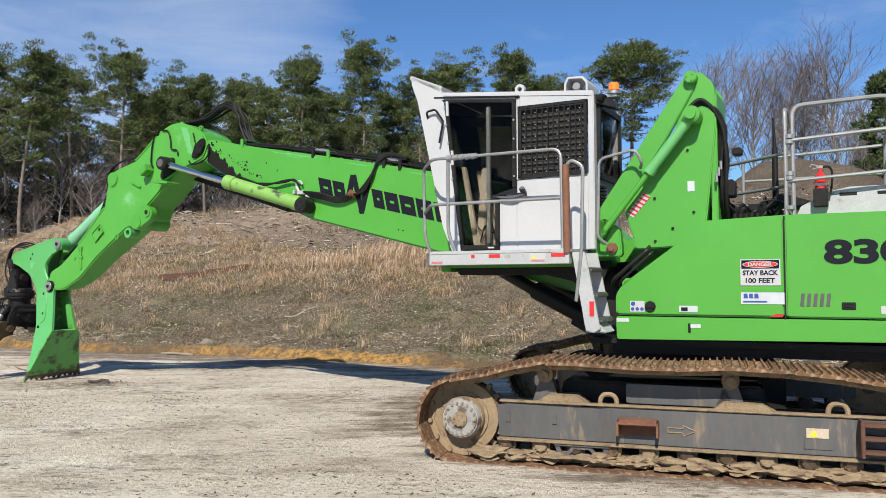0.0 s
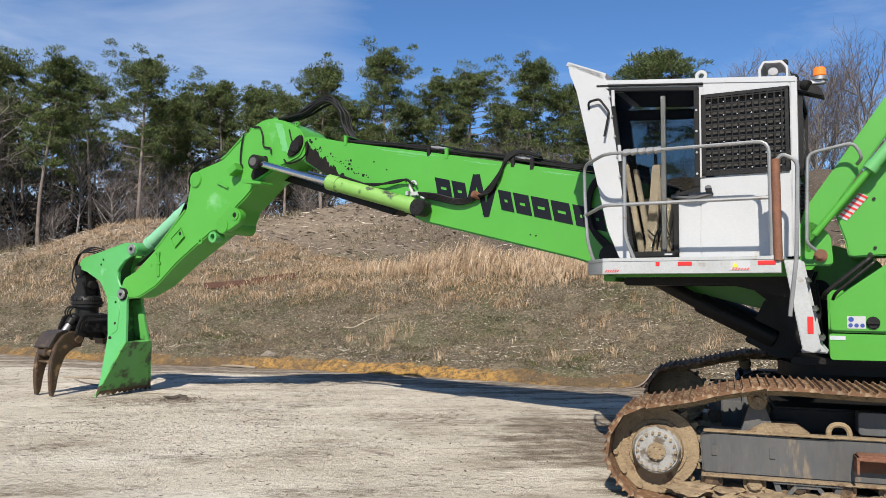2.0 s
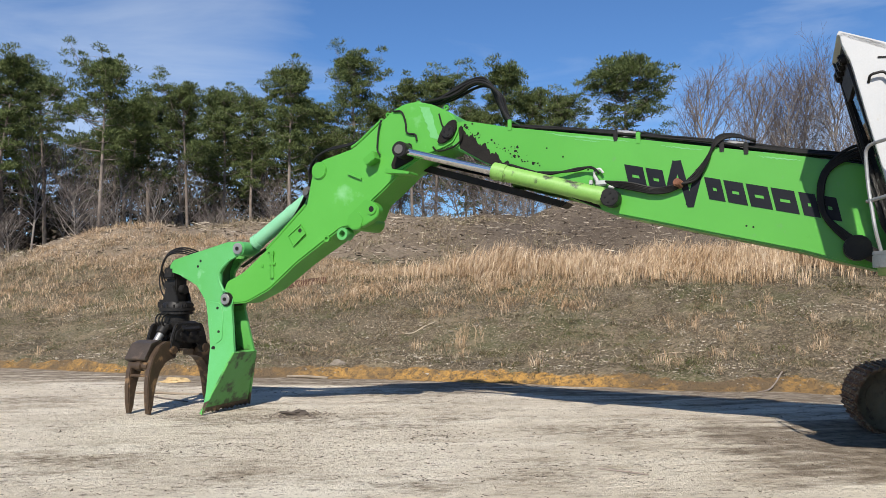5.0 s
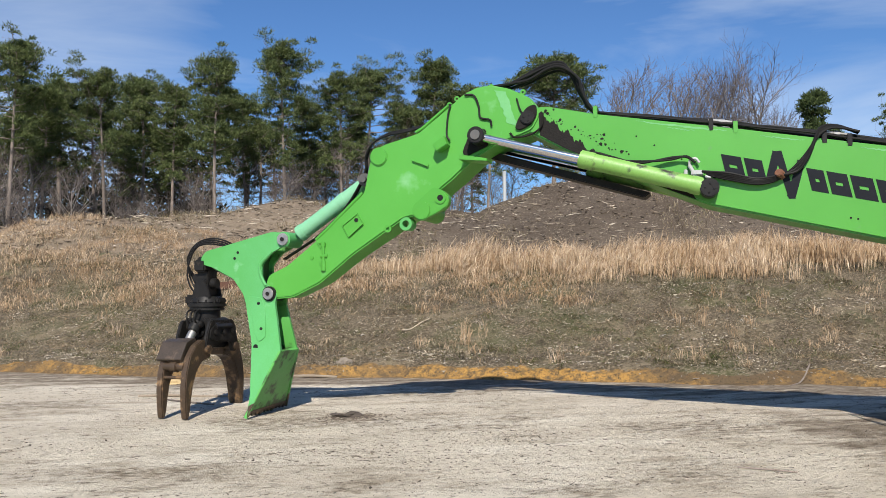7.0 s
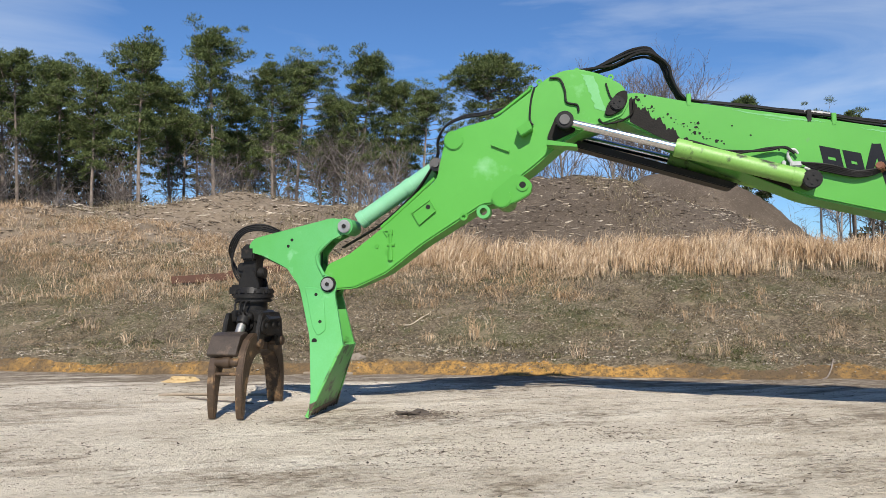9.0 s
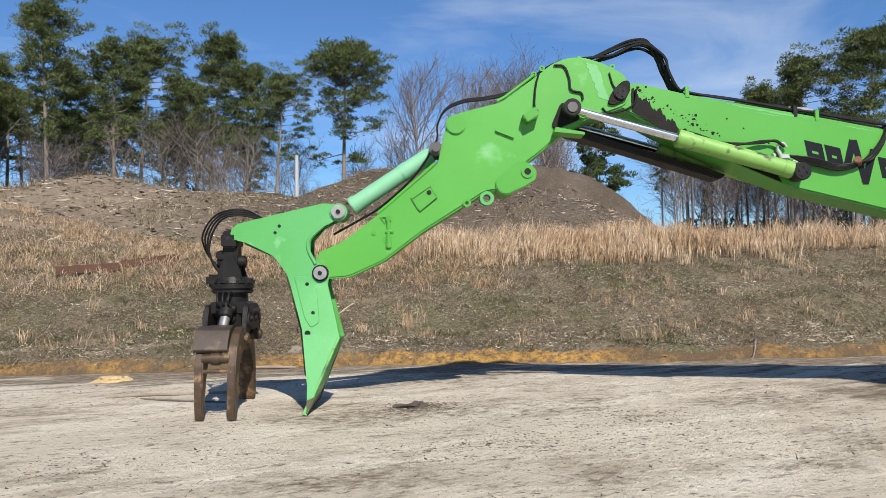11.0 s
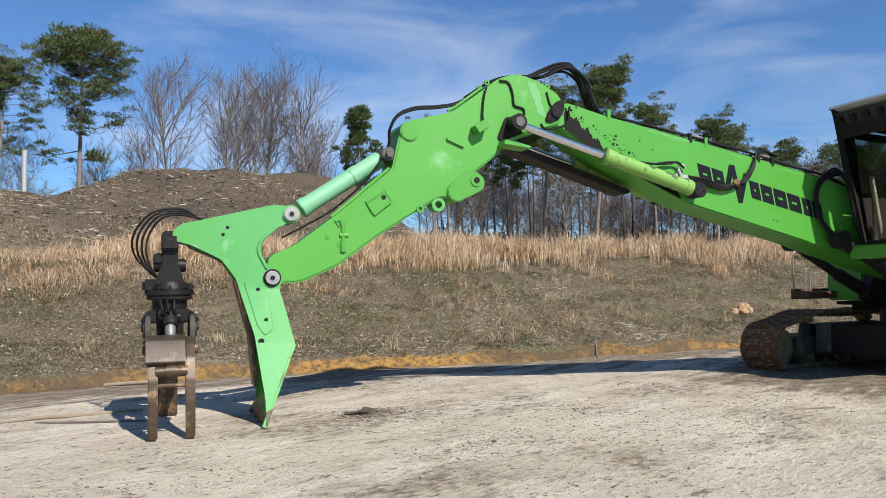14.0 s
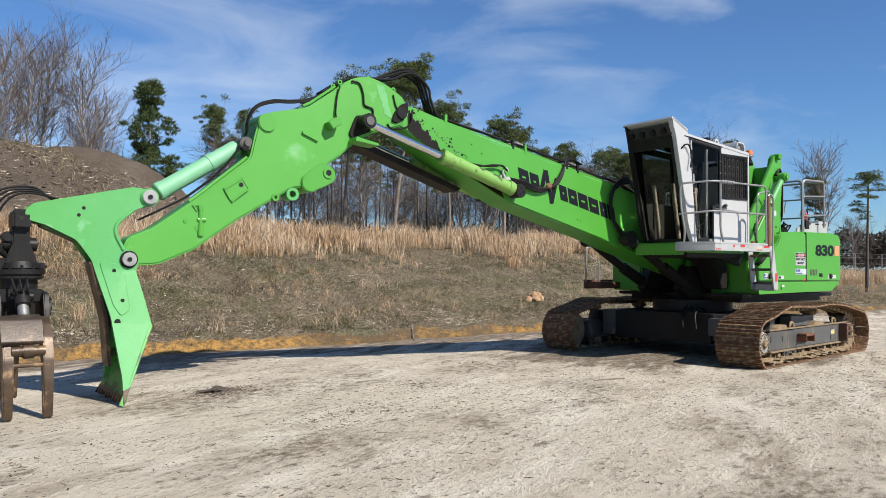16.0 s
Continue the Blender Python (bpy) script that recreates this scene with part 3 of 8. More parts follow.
def tube(points, r, sides=8, steps=6, curved=True):
    """A hose or bent bar along points."""
    path = spline(points, steps) if curved else [Vector(p) for p in points]
    bm = bmesh.new()
    rings, up = [], Vector((0.12, 0.31, 0.94))
    for i, p in enumerate(path):
        t = (path[min(i + 1, len(path) - 1)] - path[max(i - 1, 0)]).normalized()
        side = t.cross(up)
        side = side.normalized() if side.length > 1e-3 else t.orthogonal().normalized()
        up = side.cross(t).normalized()
        rings.append([bm.verts.new(p + (side * math.cos(2 * math.pi * k / sides) + up * math.sin(2 * math.pi * k / sides)) * r) for k in range(sides)])
    for a, b in zip(rings, rings[1:]):
        for k in range(sides):
            bm.faces.new((a[k], a[(k + 1) % sides], b[(k + 1) % sides], b[k]))
    bm.faces.new(rings[0][::-1])
    bm.faces.new(rings[-1])
    bmesh.ops.recalc_face_normals(bm, faces=bm.faces)
    return bm


def bent(points, r, bend=0.08, sides=8):
    """A rail of straight runs with rounded bends."""
    pts = [Vector(p) for p in points]
    out = [pts[0]]
    for a, p, b in zip(pts, pts[1:], pts[2:]):
        k = min(bend, (a - p).length * 0.45, (b - p).length * 0.45)
        s, e = p + (a - p).normalized() * k, p + (b - p).normalized() * k
        out += [s * (1 - t) ** 2 + p * 2 * t * (1 - t) + e * t * t for t in (0, 0.25, 0.5, 0.75, 1)]
    return tube(out + [pts[-1]], r, sides, curved=False)


def letters(text, size, thick=0.004, width=1.0, bold=0.0):
    """Text as a mesh in its own x-y plane, from Blender's built-in font."""
    cu = bpy.data.curves.new("letters", "FONT")
    cu.body, cu.size, cu.extrude, cu.align_x, cu.align_y = text, size, thick / 2, "CENTER", "CENTER"
    cu.offset = bold
    ob = bpy.data.objects.new("letters", cu)
    scene.collection.objects.link(ob)
    me = bpy.data.meshes.new_from_object(ob.evaluated_get(bpy.context.evaluated_depsgraph_get()))
    bm = bmesh.new()
    bm.from_mesh(me)
    bmesh.ops.scale(bm, vec=(width, 1, 1), verts=bm.verts)
    bpy.data.objects.remove(ob)
    bpy.data.curves.remove(cu)
    bpy.data.meshes.remove(me)
    return bm


def fitted(bm, w, h):
    """Scales flat lettering to a width and height about its middle."""
    xs, ys = [v.co.x for v in bm.verts], [v.co.y for v in bm.verts]
    bmesh.ops.translate(bm, vec=(-(min(xs) + max(xs)) / 2, -(min(ys) + max(ys)) / 2, 0), verts=bm.verts)
    bmesh.ops.scale(bm, vec=(w / (max(xs) - min(xs)), h / (max(ys) - min(ys)), 1), verts=bm.verts)
    return bm


def onto_side(bm, u, y, z, tilt=0.0):
    """Lays a flat x-y mesh on the machine's near side: x runs backwards along it, y runs up."""
    m = Matrix.Translation((u, y, z)) @ Matrix(((-1, 0, 0, 0), (0, 0, 1, 0), (0, 1, 0, 0), (0, 0, 0, 1))) @ Matrix.Rotation(radians(tilt), 4, "Z")
    bmesh.ops.transform(bm, matrix=m, verts=bm.verts)
    return bm


def ring(centre, r_out, r_in, y0, y1, sides=24):
    """A flat ring standing across the y axis."""
    bm = bmesh.new()
    loops = []
    for r, y in ((r_in, y0), (r_out, y0), (r_out, y1), (r_in, y1)):
        loops.append([bm.verts.new((centre[0] + r * math.cos(2 * math.pi * k / sides), y, centre[1] + r * math.sin(2 * math.pi * k / sides))) for k in range(sides)])
    for a, b in zip(loops, loops[1:] + loops[:1]):
        for k in range(sides):
            bm.faces.new((a[k], a[(k + 1) % sides], b[(k + 1) % sides], b[k]))
    bmesh.ops.recalc_face_normals(bm, faces=bm.faces)
    return bm


def bolts_round(centre, radius, count, y0, y1, r):
    return join(*[rod((centre[0] + radius * math.cos(k * 2 * math.pi / count + 0.2), y0, centre[1] + radius * math.sin(k * 2 * math.pi / count + 0.2)), (centre[0] + radius * math.cos(k * 2 * math.pi / count + 0.2), y1, centre[1] + radius * math.sin(k * 2 * math.pi / count + 0.2)), r, sides=6) for k in range(count)])


# ---------------------------------------------------------------- the machine
# Lengths run forward from a line through the first eye; the slewing axis stands at 1.7. Widths count from the boom's middle plane, towards the cab's side.
HEAD = 27.5
FORWARD = Vector((-math.cos(radians(HEAD)), math.sin(radians(HEAD)), 0))
SIDE = Vector((-math.sin(radians(HEAD)), -math.cos(radians(HEAD)), 0))
SLEW_U, MID_V = 1.7, -9.25
BASE = FORWARD * SLEW_U + SIDE * MID_V
MACHINE_AT = Matrix(((FORWARD.x, SIDE.x, 0, BASE.x), (FORWARD.y, SIDE.y, 0, BASE.y), (0, 0, 1, 0), (0, 0, 0, 1)))
SHIFT = Matrix.Translation((-SLEW_U, 0, 0))

loader = new("log_loader")
loader.matrix_world = MACHINE_AT
tagged(loader, "bright green tracked log loader with a raised white cab, on gravel", "log loader")


def add(name, bm, mat, parent=None, label="", flat=False):
    """A part of the machine, given in lengths forward, widths and heights."""
    bmesh.ops.transform(bm, matrix=SHIFT, verts=bm.verts)
    return part(name, bm, mat, parent or loader, label, flat)


def add_each(name, bms, mat, parent, label="", flat=False):
    """Several alike parts, each an object of its own."""
    for b in bms:
        add(name, b, mat, parent, label, flat)


# ---- undercarriage, turned some degrees against the upper works
TRACKS = Matrix.Translation((0.195, 0, -0.045)) @ Matrix.Rotation(radians(8.5), 4, "Z")
FRONT_X, REAR_X, HUB_Z = 1.81, -2.27, 0.43


def under(name, bm, mat, parent=None, label="", flat=False):
    if parent is None:
        return part(name, bm, mat, loader, label, flat, TRACKS)
    return part(name, bm, mat, parent, label, flat)


def track_line(step):
    """Points along the chain, at even steps: under the rollers, round both wheels and over the carrier rollers."""
    pts = [Vector((x, 0.05)) for x in np.linspace(REAR_X, FRONT_X, 40)]
    pts += [Vector((FRONT_X + (HUB_Z - 0.05) * math.sin(a), HUB_Z - (HUB_Z - 0.05) * math.cos(a))) for a in np.linspace(0.1, math.pi - 0.35, 20)]
    pts += [Vector(p) for p in ((1.55, 0.86), (1.3, 0.93), (1.02, 0.985), (0.7, 0.985), (0.2, 0.965), (-0.2, 0.965), (-0.62, 0.985), (-1.05, 0.975), (-1.45, 0.94), (-1.8, 0.89))]
    pts += [Vector((REAR_X - (HUB_Z - 0.05) * math.sin(a), HUB_Z + (HUB_Z - 0.05) * math.cos(a))) for a in np.linspace(0.05, math.pi - 0.1, 20)]
    pts.append(pts[0])
    total = sum((b - a).length for a, b in zip(pts, pts[1:]))
    count = round(total / step)
    out, want, run = [], 0.0, 0.0
    for a, b in zip(pts, pts[1:]):
        d = (b - a).length
        while want <= run + d and len(out) < count:
            out.append((a.lerp(b, (want - run) / d), (b - a).normalized()))
            want += total / count
        run += d
    return out


def make_shoe():
    """One track shoe: a plate with three grousers and a turned-down front lip, centred, pitch along x."""
    w = 0.36
    plate = prism([(-0.093, 0.0), (-0.085, 0.018), (-0.074, 0.018), (-0.070, 0.042), (-0.058, 0.042), (-0.053, 0.018), (-0.012, 0.018), (-0.007, 0.038), (0.007, 0.038), (0.012, 0.018),
                   (0.053, 0.018), (0.058, 0.042), (0.070, 0.042), (0.075, 0.018), (0.098, 0.010), (0.098, -0.006), (-0.088, -0.010)], -w, w)
    me = bpy.data.meshes.new("track_shoe")
    plate.to_mesh(me)
    plate.free()
    me.materials.append(SHOE)
    return me


def make_link():
    a = prism(rounded([(-0.11, -0.075), (0.11, -0.075), (0.11, -0.012), (-0.11, -0.012)], 0.03, 2), -0.11, -0.075)
    b = prism(rounded([(-0.11, -0.075), (0.11, -0.075), (0.11, -0.012), (-0.11, -0.012)], 0.03, 2), 0.075, 0.11)
    me = bpy.data.meshes.new("chain_link")
    bm = join(a, b, rod((-0.09, -0.14, -0.045), (-0.09, 0.14, -0.045), 0.022, sides=8))
    bm.to_mesh(me)
    bm.free()
    me.materials.append(MUD)
    return me


SHOE_MESH, LINK_MESH = make_shoe(), make_link()
CHAIN = track_line(0.19)


ARROW = [(-0.09, 0.40), (-0.09, 0.44), (-0.22, 0.44), (-0.22, 0.465), (-0.33, 0.42), (-0.22, 0.375), (-0.22, 0.40)]


def make_track(side):
    """One track with its frame, wheels and rollers. side: +1 towards the cab."""
    mid = 1.96 if side > 0 else -1.58
    chain = bpy.data.objects.new("track_chain", None)
    scene.collection.objects.link(chain)
    chain.parent, chain.matrix_basis = loader, TRACKS
    tagged(chain, "rusty steel track with mud packed between its shoes")
    for p, t in CHAIN:
        up = Vector((-t.y, t.x)) * -1                    # outwards from the loop
        m = Matrix(((t.x, 0, up.x, p.x), (0, 1, 0, mid), (t.y, 0, up.y, p.y), (0, 0, 0, 1)))
        for me, name in ((SHOE_MESH, "track_shoe"), (LINK_MESH, "chain_link")):
            ob = new(name, me)
            ob.parent, ob.matrix_basis = chain, m
    out = mid + side * 0.17
    # side frame: a welded box with sloping top flange and a lip below
    y0, y1 = sorted((mid - side * 0.17, out))
    frame_bm = prism(rounded([(-2.12, 0.27), (1.45, 0.27), (1.47, 0.56), (1.38, 0.60), (0.55, 0.585), (0.4, 0.60), (-2.02, 0.60), (-2.12, 0.56)], 0.02, 2), y0, y1, 0.012)
    fr = under("track_frame", frame_bm, DARK_STEEL, label="dark grey track frame streaked with mud")
    lip0, lip1 = sorted((out - side * 0.05, out + side * 0.045))
    under("flange", box(-2.12, 1.46, lip0, lip1, 0.245, 0.27, 0.006), MUD, fr, "mud-caked lower flange")
    under("flange", box(-2.08, 1.44, lip0 - 0.0, lip1 - side * 0.025 if side > 0 else lip1, 0.60, 0.622, 0.006), MUD, fr, "muddy upper flange")
    # final drive in front, idler behind
    for x, big in ((FRONT_X, True), (REAR_X, False)):
        hub = (x, HUB_Z)
        wheel = join(ring(hub, 0.335, 0.10, mid - 0.10, mid + 0.10, 32), rod((x, mid - 0.12, HUB_Z), (x, mid + 0.12, HUB_Z), 0.24, sides=32))
        w = under("drive_wheel" if big else "idler_wheel", wheel, MUD)
        if big:
            teeth = [prism([(-0.035, 0.31), (0.035, 0.31), (0.014, 0.385), (-0.014, 0.385)], mid - 0.035, mid + 0.035) for k in range(19)]
            for k, tb in enumerate(teeth):
                bmesh.ops.transform(tb, matrix=Matrix.Translation((x, 0, HUB_Z)) @ Matrix.Rotation(2 * math.pi * k / 19, 4, "Y"), verts=tb.verts)
            under("sprocket", join(*teeth), MUD, w)
        if not big:
            under("axle", rod((x, mid - 0.16, HUB_Z), (x, mid + 0.16, HUB_Z), 0.09, sides=20, bevel=0.01), CLAW, w)
            continue
        o = mid + side * 0.12
        under("hub", rod((x, o, HUB_Z), (x, out + side * 0.02, HUB_Z), 0.215, 0.20, 32, 0.01), MUD, w, "mud-caked hub")
        face = out + side * 0.02
        under("hub_cover", rod((x, face, HUB_Z), (x, face + side * 0.07, HUB_Z), 0.20, 0.172, 32, 0.012), HUB_GREY, w, "worn pale hub cover with bolts")
        for k in range(18):
            q = (x + 0.152 * math.cos(k * 0.349), HUB_Z + 0.152 * math.sin(k * 0.349))
            under("bolt", rod((q[0], face + side * 0.03, q[1]), (q[0], face + side * 0.085, q[1]), 0.012, sides=6), MUD, w)
        under("cap", join(rod((x, face + side * 0.06, HUB_Z), (x, face + side * 0.10, HUB_Z), 0.075, 0.07, 20, 0.008), bolts_round(hub, 0.05, 6, face + side * 0.09, face + side * 0.11, 0.010)), MUD, w)
    # track rollers below, carrier rollers above
    for k in range(11):
        x = -1.88 + k * 0.326
        r = join(rod((x, mid - 0.14, 0.205), (x, mid + 0.14, 0.205), 0.088, sides=18), rod((x, mid - 0.175, 0.205), (x, mid + 0.175, 0.205), 0.06, sides=12, bevel=0.01))
        under("track_roller", r, CLAW if k % 3 else MUD)
        cake = bmesh.new()
        bmesh.ops.create_icosphere(cake, subdivisions=3, radius=1.0)
        for v in cake.verts:
            q = 1 + 0.7 * noise.noise(v.co * 1.7 + Vector((k * 3.0, side, 0))) + 0.35 * noise.noise(v.co * 5 + Vector((k * 5.0, 2, side)))
            v.co = Vector((x + 0.16 + 0.04 * math.sin(k * 5) + v.co.x * 0.19 * q, mid + side * 0.13 + v.co.y * 0.16 * q, 0.115 + v.co.z * 0.055 * q))
        under("mud_cake", cake, MUD, fr, "lump of dried mud on the chain", True)
    for x in (1.02, -0.62):
        cr = join(rod((x, mid - 0.10, 0.86), (x, mid + 0.10, 0.86), 0.075, sides=18), rod((x, mid - 0.15, 0.86), (x, mid + 0.15, 0.86), 0.04, sides=12))
        c = under("carrier_roller", cr, MUD)
        under("bracket", prism([(x - 0.13, 0.60), (x + 0.13, 0.60), (x + 0.05, 0.84), (x - 0.05, 0.84)], mid - 0.05, mid + 0.05), DARK_STEEL, c)
    if side > 0:
        # plates welded on the top of the frame, lifting eyes, steps, guards and markings
        under("top_plate", prism([(0.62, 0.60), (1.12, 0.60), (0.98, 0.68), (0.72, 0.68)], mid - 0.1, out - 0.02, 0.008), MUD, fr)
        under("top_plate", prism([(-1.0, 0.60), (-0.46, 0.60), (-0.56, 0.68), (-0.88, 0.67)], mid - 0.1, out - 0.02, 0.008), MUD, fr)
        under("side_box", prism(rounded([(-0.66, 0.62), (0.28, 0.62), (0.28, 0.80), (-0.58, 0.79)], 0.03), mid - 0.14, mid + 0.05, 0.01), DARK_STEEL, fr, "dark steel box between frame and track")
        for x in (0.43, -1.46):
            under("lifting_eye", tube([(x - 0.075, out - 0.05, 0.60), (x - 0.07, out - 0.05, 0.66), (x - 0.035, out - 0.05, 0.70), (x + 0.035, out - 0.05, 0.70), (x + 0.07, out - 0.05, 0.66), (x + 0.075, out - 0.05, 0.60)], 0.022), MUD, fr, "muddy lifting eye")
        step = under("step", join(box(0.0, 0.32, out, out + 0.02, 0.36, 0.50, 0.004), box(-0.02, 0.34, out, out + 0.17, 0.47, 0.50, 0.006), box(-0.02, 0.0, out, out + 0.17, 0.37, 0.50, 0.004), box(0.32, 0.34, out, out + 0.17, 0.37, 0.50, 0.004)), ORANGE_RUST, fr, "bent rusty boarding step")
        under("tread", join(*[box(0.0, 0.32, out + 0.02 + k * 0.05, out + 0.045 + k * 0.05, 0.50, 0.515) for k in range(3)]), ORANGE_RUST, fr)
        under("step", join(*[box(-1.98, -1.62, out, out + 0.15, z, z + 0.03, 0.006) for z in (0.33, 0.44, 0.55)] + [box(-1.63, -1.60, out, out + 0.15, 0.30, 0.60, 0.005)]), RUST, fr, "rusty slatted rear step")
        under("roller_guard", join(box(0.42, 0.92, out - 0.02, out + 0.03, 0.225, 0.245, 0.004), prism([(0.42, 0.245), (0.46, 0.10), (0.52, 0.10), (0.60, 0.20), (0.74, 0.20), (0.82, 0.10), (0.88, 0.10), (0.92, 0.245), (0.88, 0.245), (0.84, 0.13), (0.76, 0.225), (0.58, 0.225), (0.50, 0.13), (0.46, 0.245)], out - 0.01, out + 0.015)), DARK_STEEL, fr, "dark steel roller guard")
        arrow = under("arrow_plate", join(*[tube([(a[0], out + 0.003, a[1]), (b[0], out + 0.003, b[1])], 0.006, 5, curved=False) for a, b in zip(ARROW, ARROW[1:] + ARROW[:1])]), MUD, fr, "welded arrow outline")
        sign = under("warning_sticker", box(-1.38, -1.21, out, out + 0.003, 0.42, 0.50), PALE_WOOD, fr, "small scuffed warning sticker")
        under("triangle", prism([(-1.30, 0.43), (-1.23, 0.43), (-1.265, 0.49)], out + 0.003, out + 0.006), YELLOW, fr)
        under("cover_plate", box(-1.41, -1.19, out, out + 0.008, 0.325, 0.412, 0.003), DARK_STEEL, fr, "bolted cover plate")
        for x in (1.36, 0.92):
            under("bracket", box(x - 0.022, x + 0.022, out, out + 0.012, 0.415, 0.50, 0.004), DARK_STEEL, fr)


make_track(1)
make_track(-1)
# black on frame and slewing ring stands for the shade under the house
centre = under("centre_frame", join(prism([(-1.0, 0.36), (1.0, 0.36), (0.9, 0.78), (-0.9, 0.78)], -1.75, 1.75, 0.02), box(-1.15, 1.15, -1.0, 1.0, 0.30, 0.82, 0.02)), BLACK, label="undercarriage centre frame, coloured black for the shade on it")
under("slewing_ring", rod((0, 0, 0.80), (0, 0, 1.04), 0.74, sides=48, bevel=0.015), BLACK, centre)
under("axle_plate", join(box(1.05, 1.12, -1.3, 1.3, 0.35, 0.82, 0.01), box(1.1, 1.3, 1.0, 1.25, 0.45, 0.75, 0.01)), DARK_STEEL, centre)
for y in (0.35, 0.6):
    under("hose", tube([(0.6, y, 0.86), (0.95, y + 0.05, 0.93), (1.2, y + 0.1, 0.78), (1.25, y + 0.15, 0.55)], 0.022), RUBBER, centre)

# ---- upper frame and engine house
frame_up = add("upper_frame", join(prism([(-0.6, 1.08), (2.6, 1.04), (2.9, 1.20), (2.7, 1.62), (1.2, 1.62), (-0.6, 1.3)], -0.52, -0.32, 0.01), prism([(-0.6, 1.08), (2.6, 1.04), (2.9, 1.20), (2.7, 1.62), (1.2, 1.62), (-0.6, 1.3)], 0.32, 0.52, 0.01), box(-0.6, 2.4, -1.42, 1.42, 1.06, 1.12, 0.01)), BLACK, label="black slewing platform frame")
# added box, its black painting the shade between platform and tracks
add("belly_pan", box(-0.42, 2.2, -1.28, 1.28, 0.965, 1.075, 0.02), BLACK, frame_up, "black sheet standing for the shade under the platform")
for y in (0.40, -0.40):
    add("boom_ear", prism(rounded([(2.7, 1.3), (2.2, 1.1), (1.4, 1.5), (1.7, 2.05), (2.2, 2.2), (2.5, 1.9)], 0.15), y - 0.05, y + 0.05, 0.008), GREEN, frame_up)

TOP_Z, SKIRT_Z, LOW_Z = 2.26, 1.345, 1.12


def house_side(y0, y1, name):
    """The panelled side of the engine house: front panel with a swept leading edge, rear panel, skirt."""
    side = 1 if y1 > 0 else -1
    front = prism(rounded([(2.09, SKIRT_Z + 0.012), (2.09, 1.56), (2.02, 1.66), (1.50, 2.04), (1.40, 2.20), (1.30, TOP_Z - 0.03), (0.555, TOP_Z), (0.555, SKIRT_Z + 0.012)], 0.05), y0, y1, 0.018)
    p = add("side_door", front, GREEN, label="green engine-house door panel")
    rear = prism(rounded([(0.545, SKIRT_Z + 0.012), (0.545, TOP_Z), (-0.60, TOP_Z), (-0.69, TOP_Z - 0.10), (-0.69, 1.42), (-0.66, SKIRT_Z + 0.012)], 0.04), y0, y1, 0.018)
    r = add("side_door", rear, GREEN, label="green rear engine-house panel with model number")
    k = add("skirt", prism(rounded([(2.09, SKIRT_Z), (2.08, LOW_Z), (-0.35, LOW_Z + 0.04), (-0.62, 1.30), (-0.64, SKIRT_Z)], 0.03), y0, y1 - side * 0.004, 0.012), GREEN, label="green lower skirt")
    return p, r, k


door_front, door_rear, skirt = house_side(1.33, 1.555, "near")
house_side(-1.555, -1.33, "far")
add("front_wall", box(1.96, 2.10, 0.56, 1.34, 1.13, 1.72, 0.015), GREEN, label="green front wall of the engine house")
add("house_roof", prism(rounded([(1.3, 1.3), (1.3, 2.20), (0.5, 2.235), (-0.6, 2.235), (-0.66, 2.1), (-0.66, 1.2)], 0.05), -1.34, 1.34, 0.02), GREEN, label="green engine-house roof and core")
add("counterweight", prism(rounded([(-0.35, 1.16), (-0.72, 1.30), (-0.78, 1.5), (-0.78, 2.05), (-0.70, 2.2), (-0.4, 2.2), (-0.4, 1.2)], 0.06), -1.30, 1.30, 0.03), GREEN, label="green rear counterweight")
# raised lip of the house top towards the viewer's side, its bevelled band
add("top_band", prism([(1.36, 2.20), (1.33, 2.255), (0.56, 2.285), (-0.56, 2.285), (-0.6, 2.255), (-0.6, 2.22), (0.56, 2.22)], 1.18, 1.50, 0.012), GREEN, door_front)
for u, z, w, h, name, mat, lab in ((1.875, 1.445, 0.14, 0.105, "sticker", WHITE, "white sticker with blue symbols"), (1.395, 1.425, 0.17, 0.06, "sticker", PALE_DECAL, "small pale green-edged sticker"), (2.02, 1.31, 0.12, 0.035, "sticker", PALE_DECAL, ""), (1.335, 1.265, 0.10, 0.035, "sticker", PALE_DECAL, "")):
    y = 1.555 if z > SKIRT_Z else 1.551
    add(name, box(u - w / 2, u + w / 2, y, y + 0.004, z - h / 2, z + h / 2), mat, door_front if z > SKIRT_Z else skirt, lab)
for k in range(3):
    add("symbol", rod((1.92 - k * 0.045, 1.559, 1.42), (1.92 - k * 0.045, 1.562, 1.42), 0.017, sides=14), BLUE_DECAL, door_front)
add("symbol", rod((1.915, 1.559, 1.47), (1.915, 1.562, 1.47), 0.021, sides=14), BLUE_DECAL, door_front)
add("drain_slot", box(1.375, 1.40, 1.551, 1.556, 1.20, 1.29, 0.002), BLACK, skirt)
for u in (1.75, -0.30):
    lock = add("lock", join(rod((u, 1.55, 1.445), (u, 1.575, 1.445), 0.052, sides=20, bevel=0.006), box(u - 0.045, u + 0.045, 1.57, 1.59, 1.43, 1.46, 0.005)), BLACK, door_front if u > 0.5 else door_rear, "black round door lock")
add("sticker", box(1.40, 1.46, 1.559, 1.562, 1.405, 1.44), DECAL_BLACK, door_front)
add("reflector", prism([(0.57, 1.362), (0.69, 1.362), (0.62, 1.392), (0.57, 1.392)], 1.555, 1.561, 0.002), RED, door_front, "red and white corner reflector")
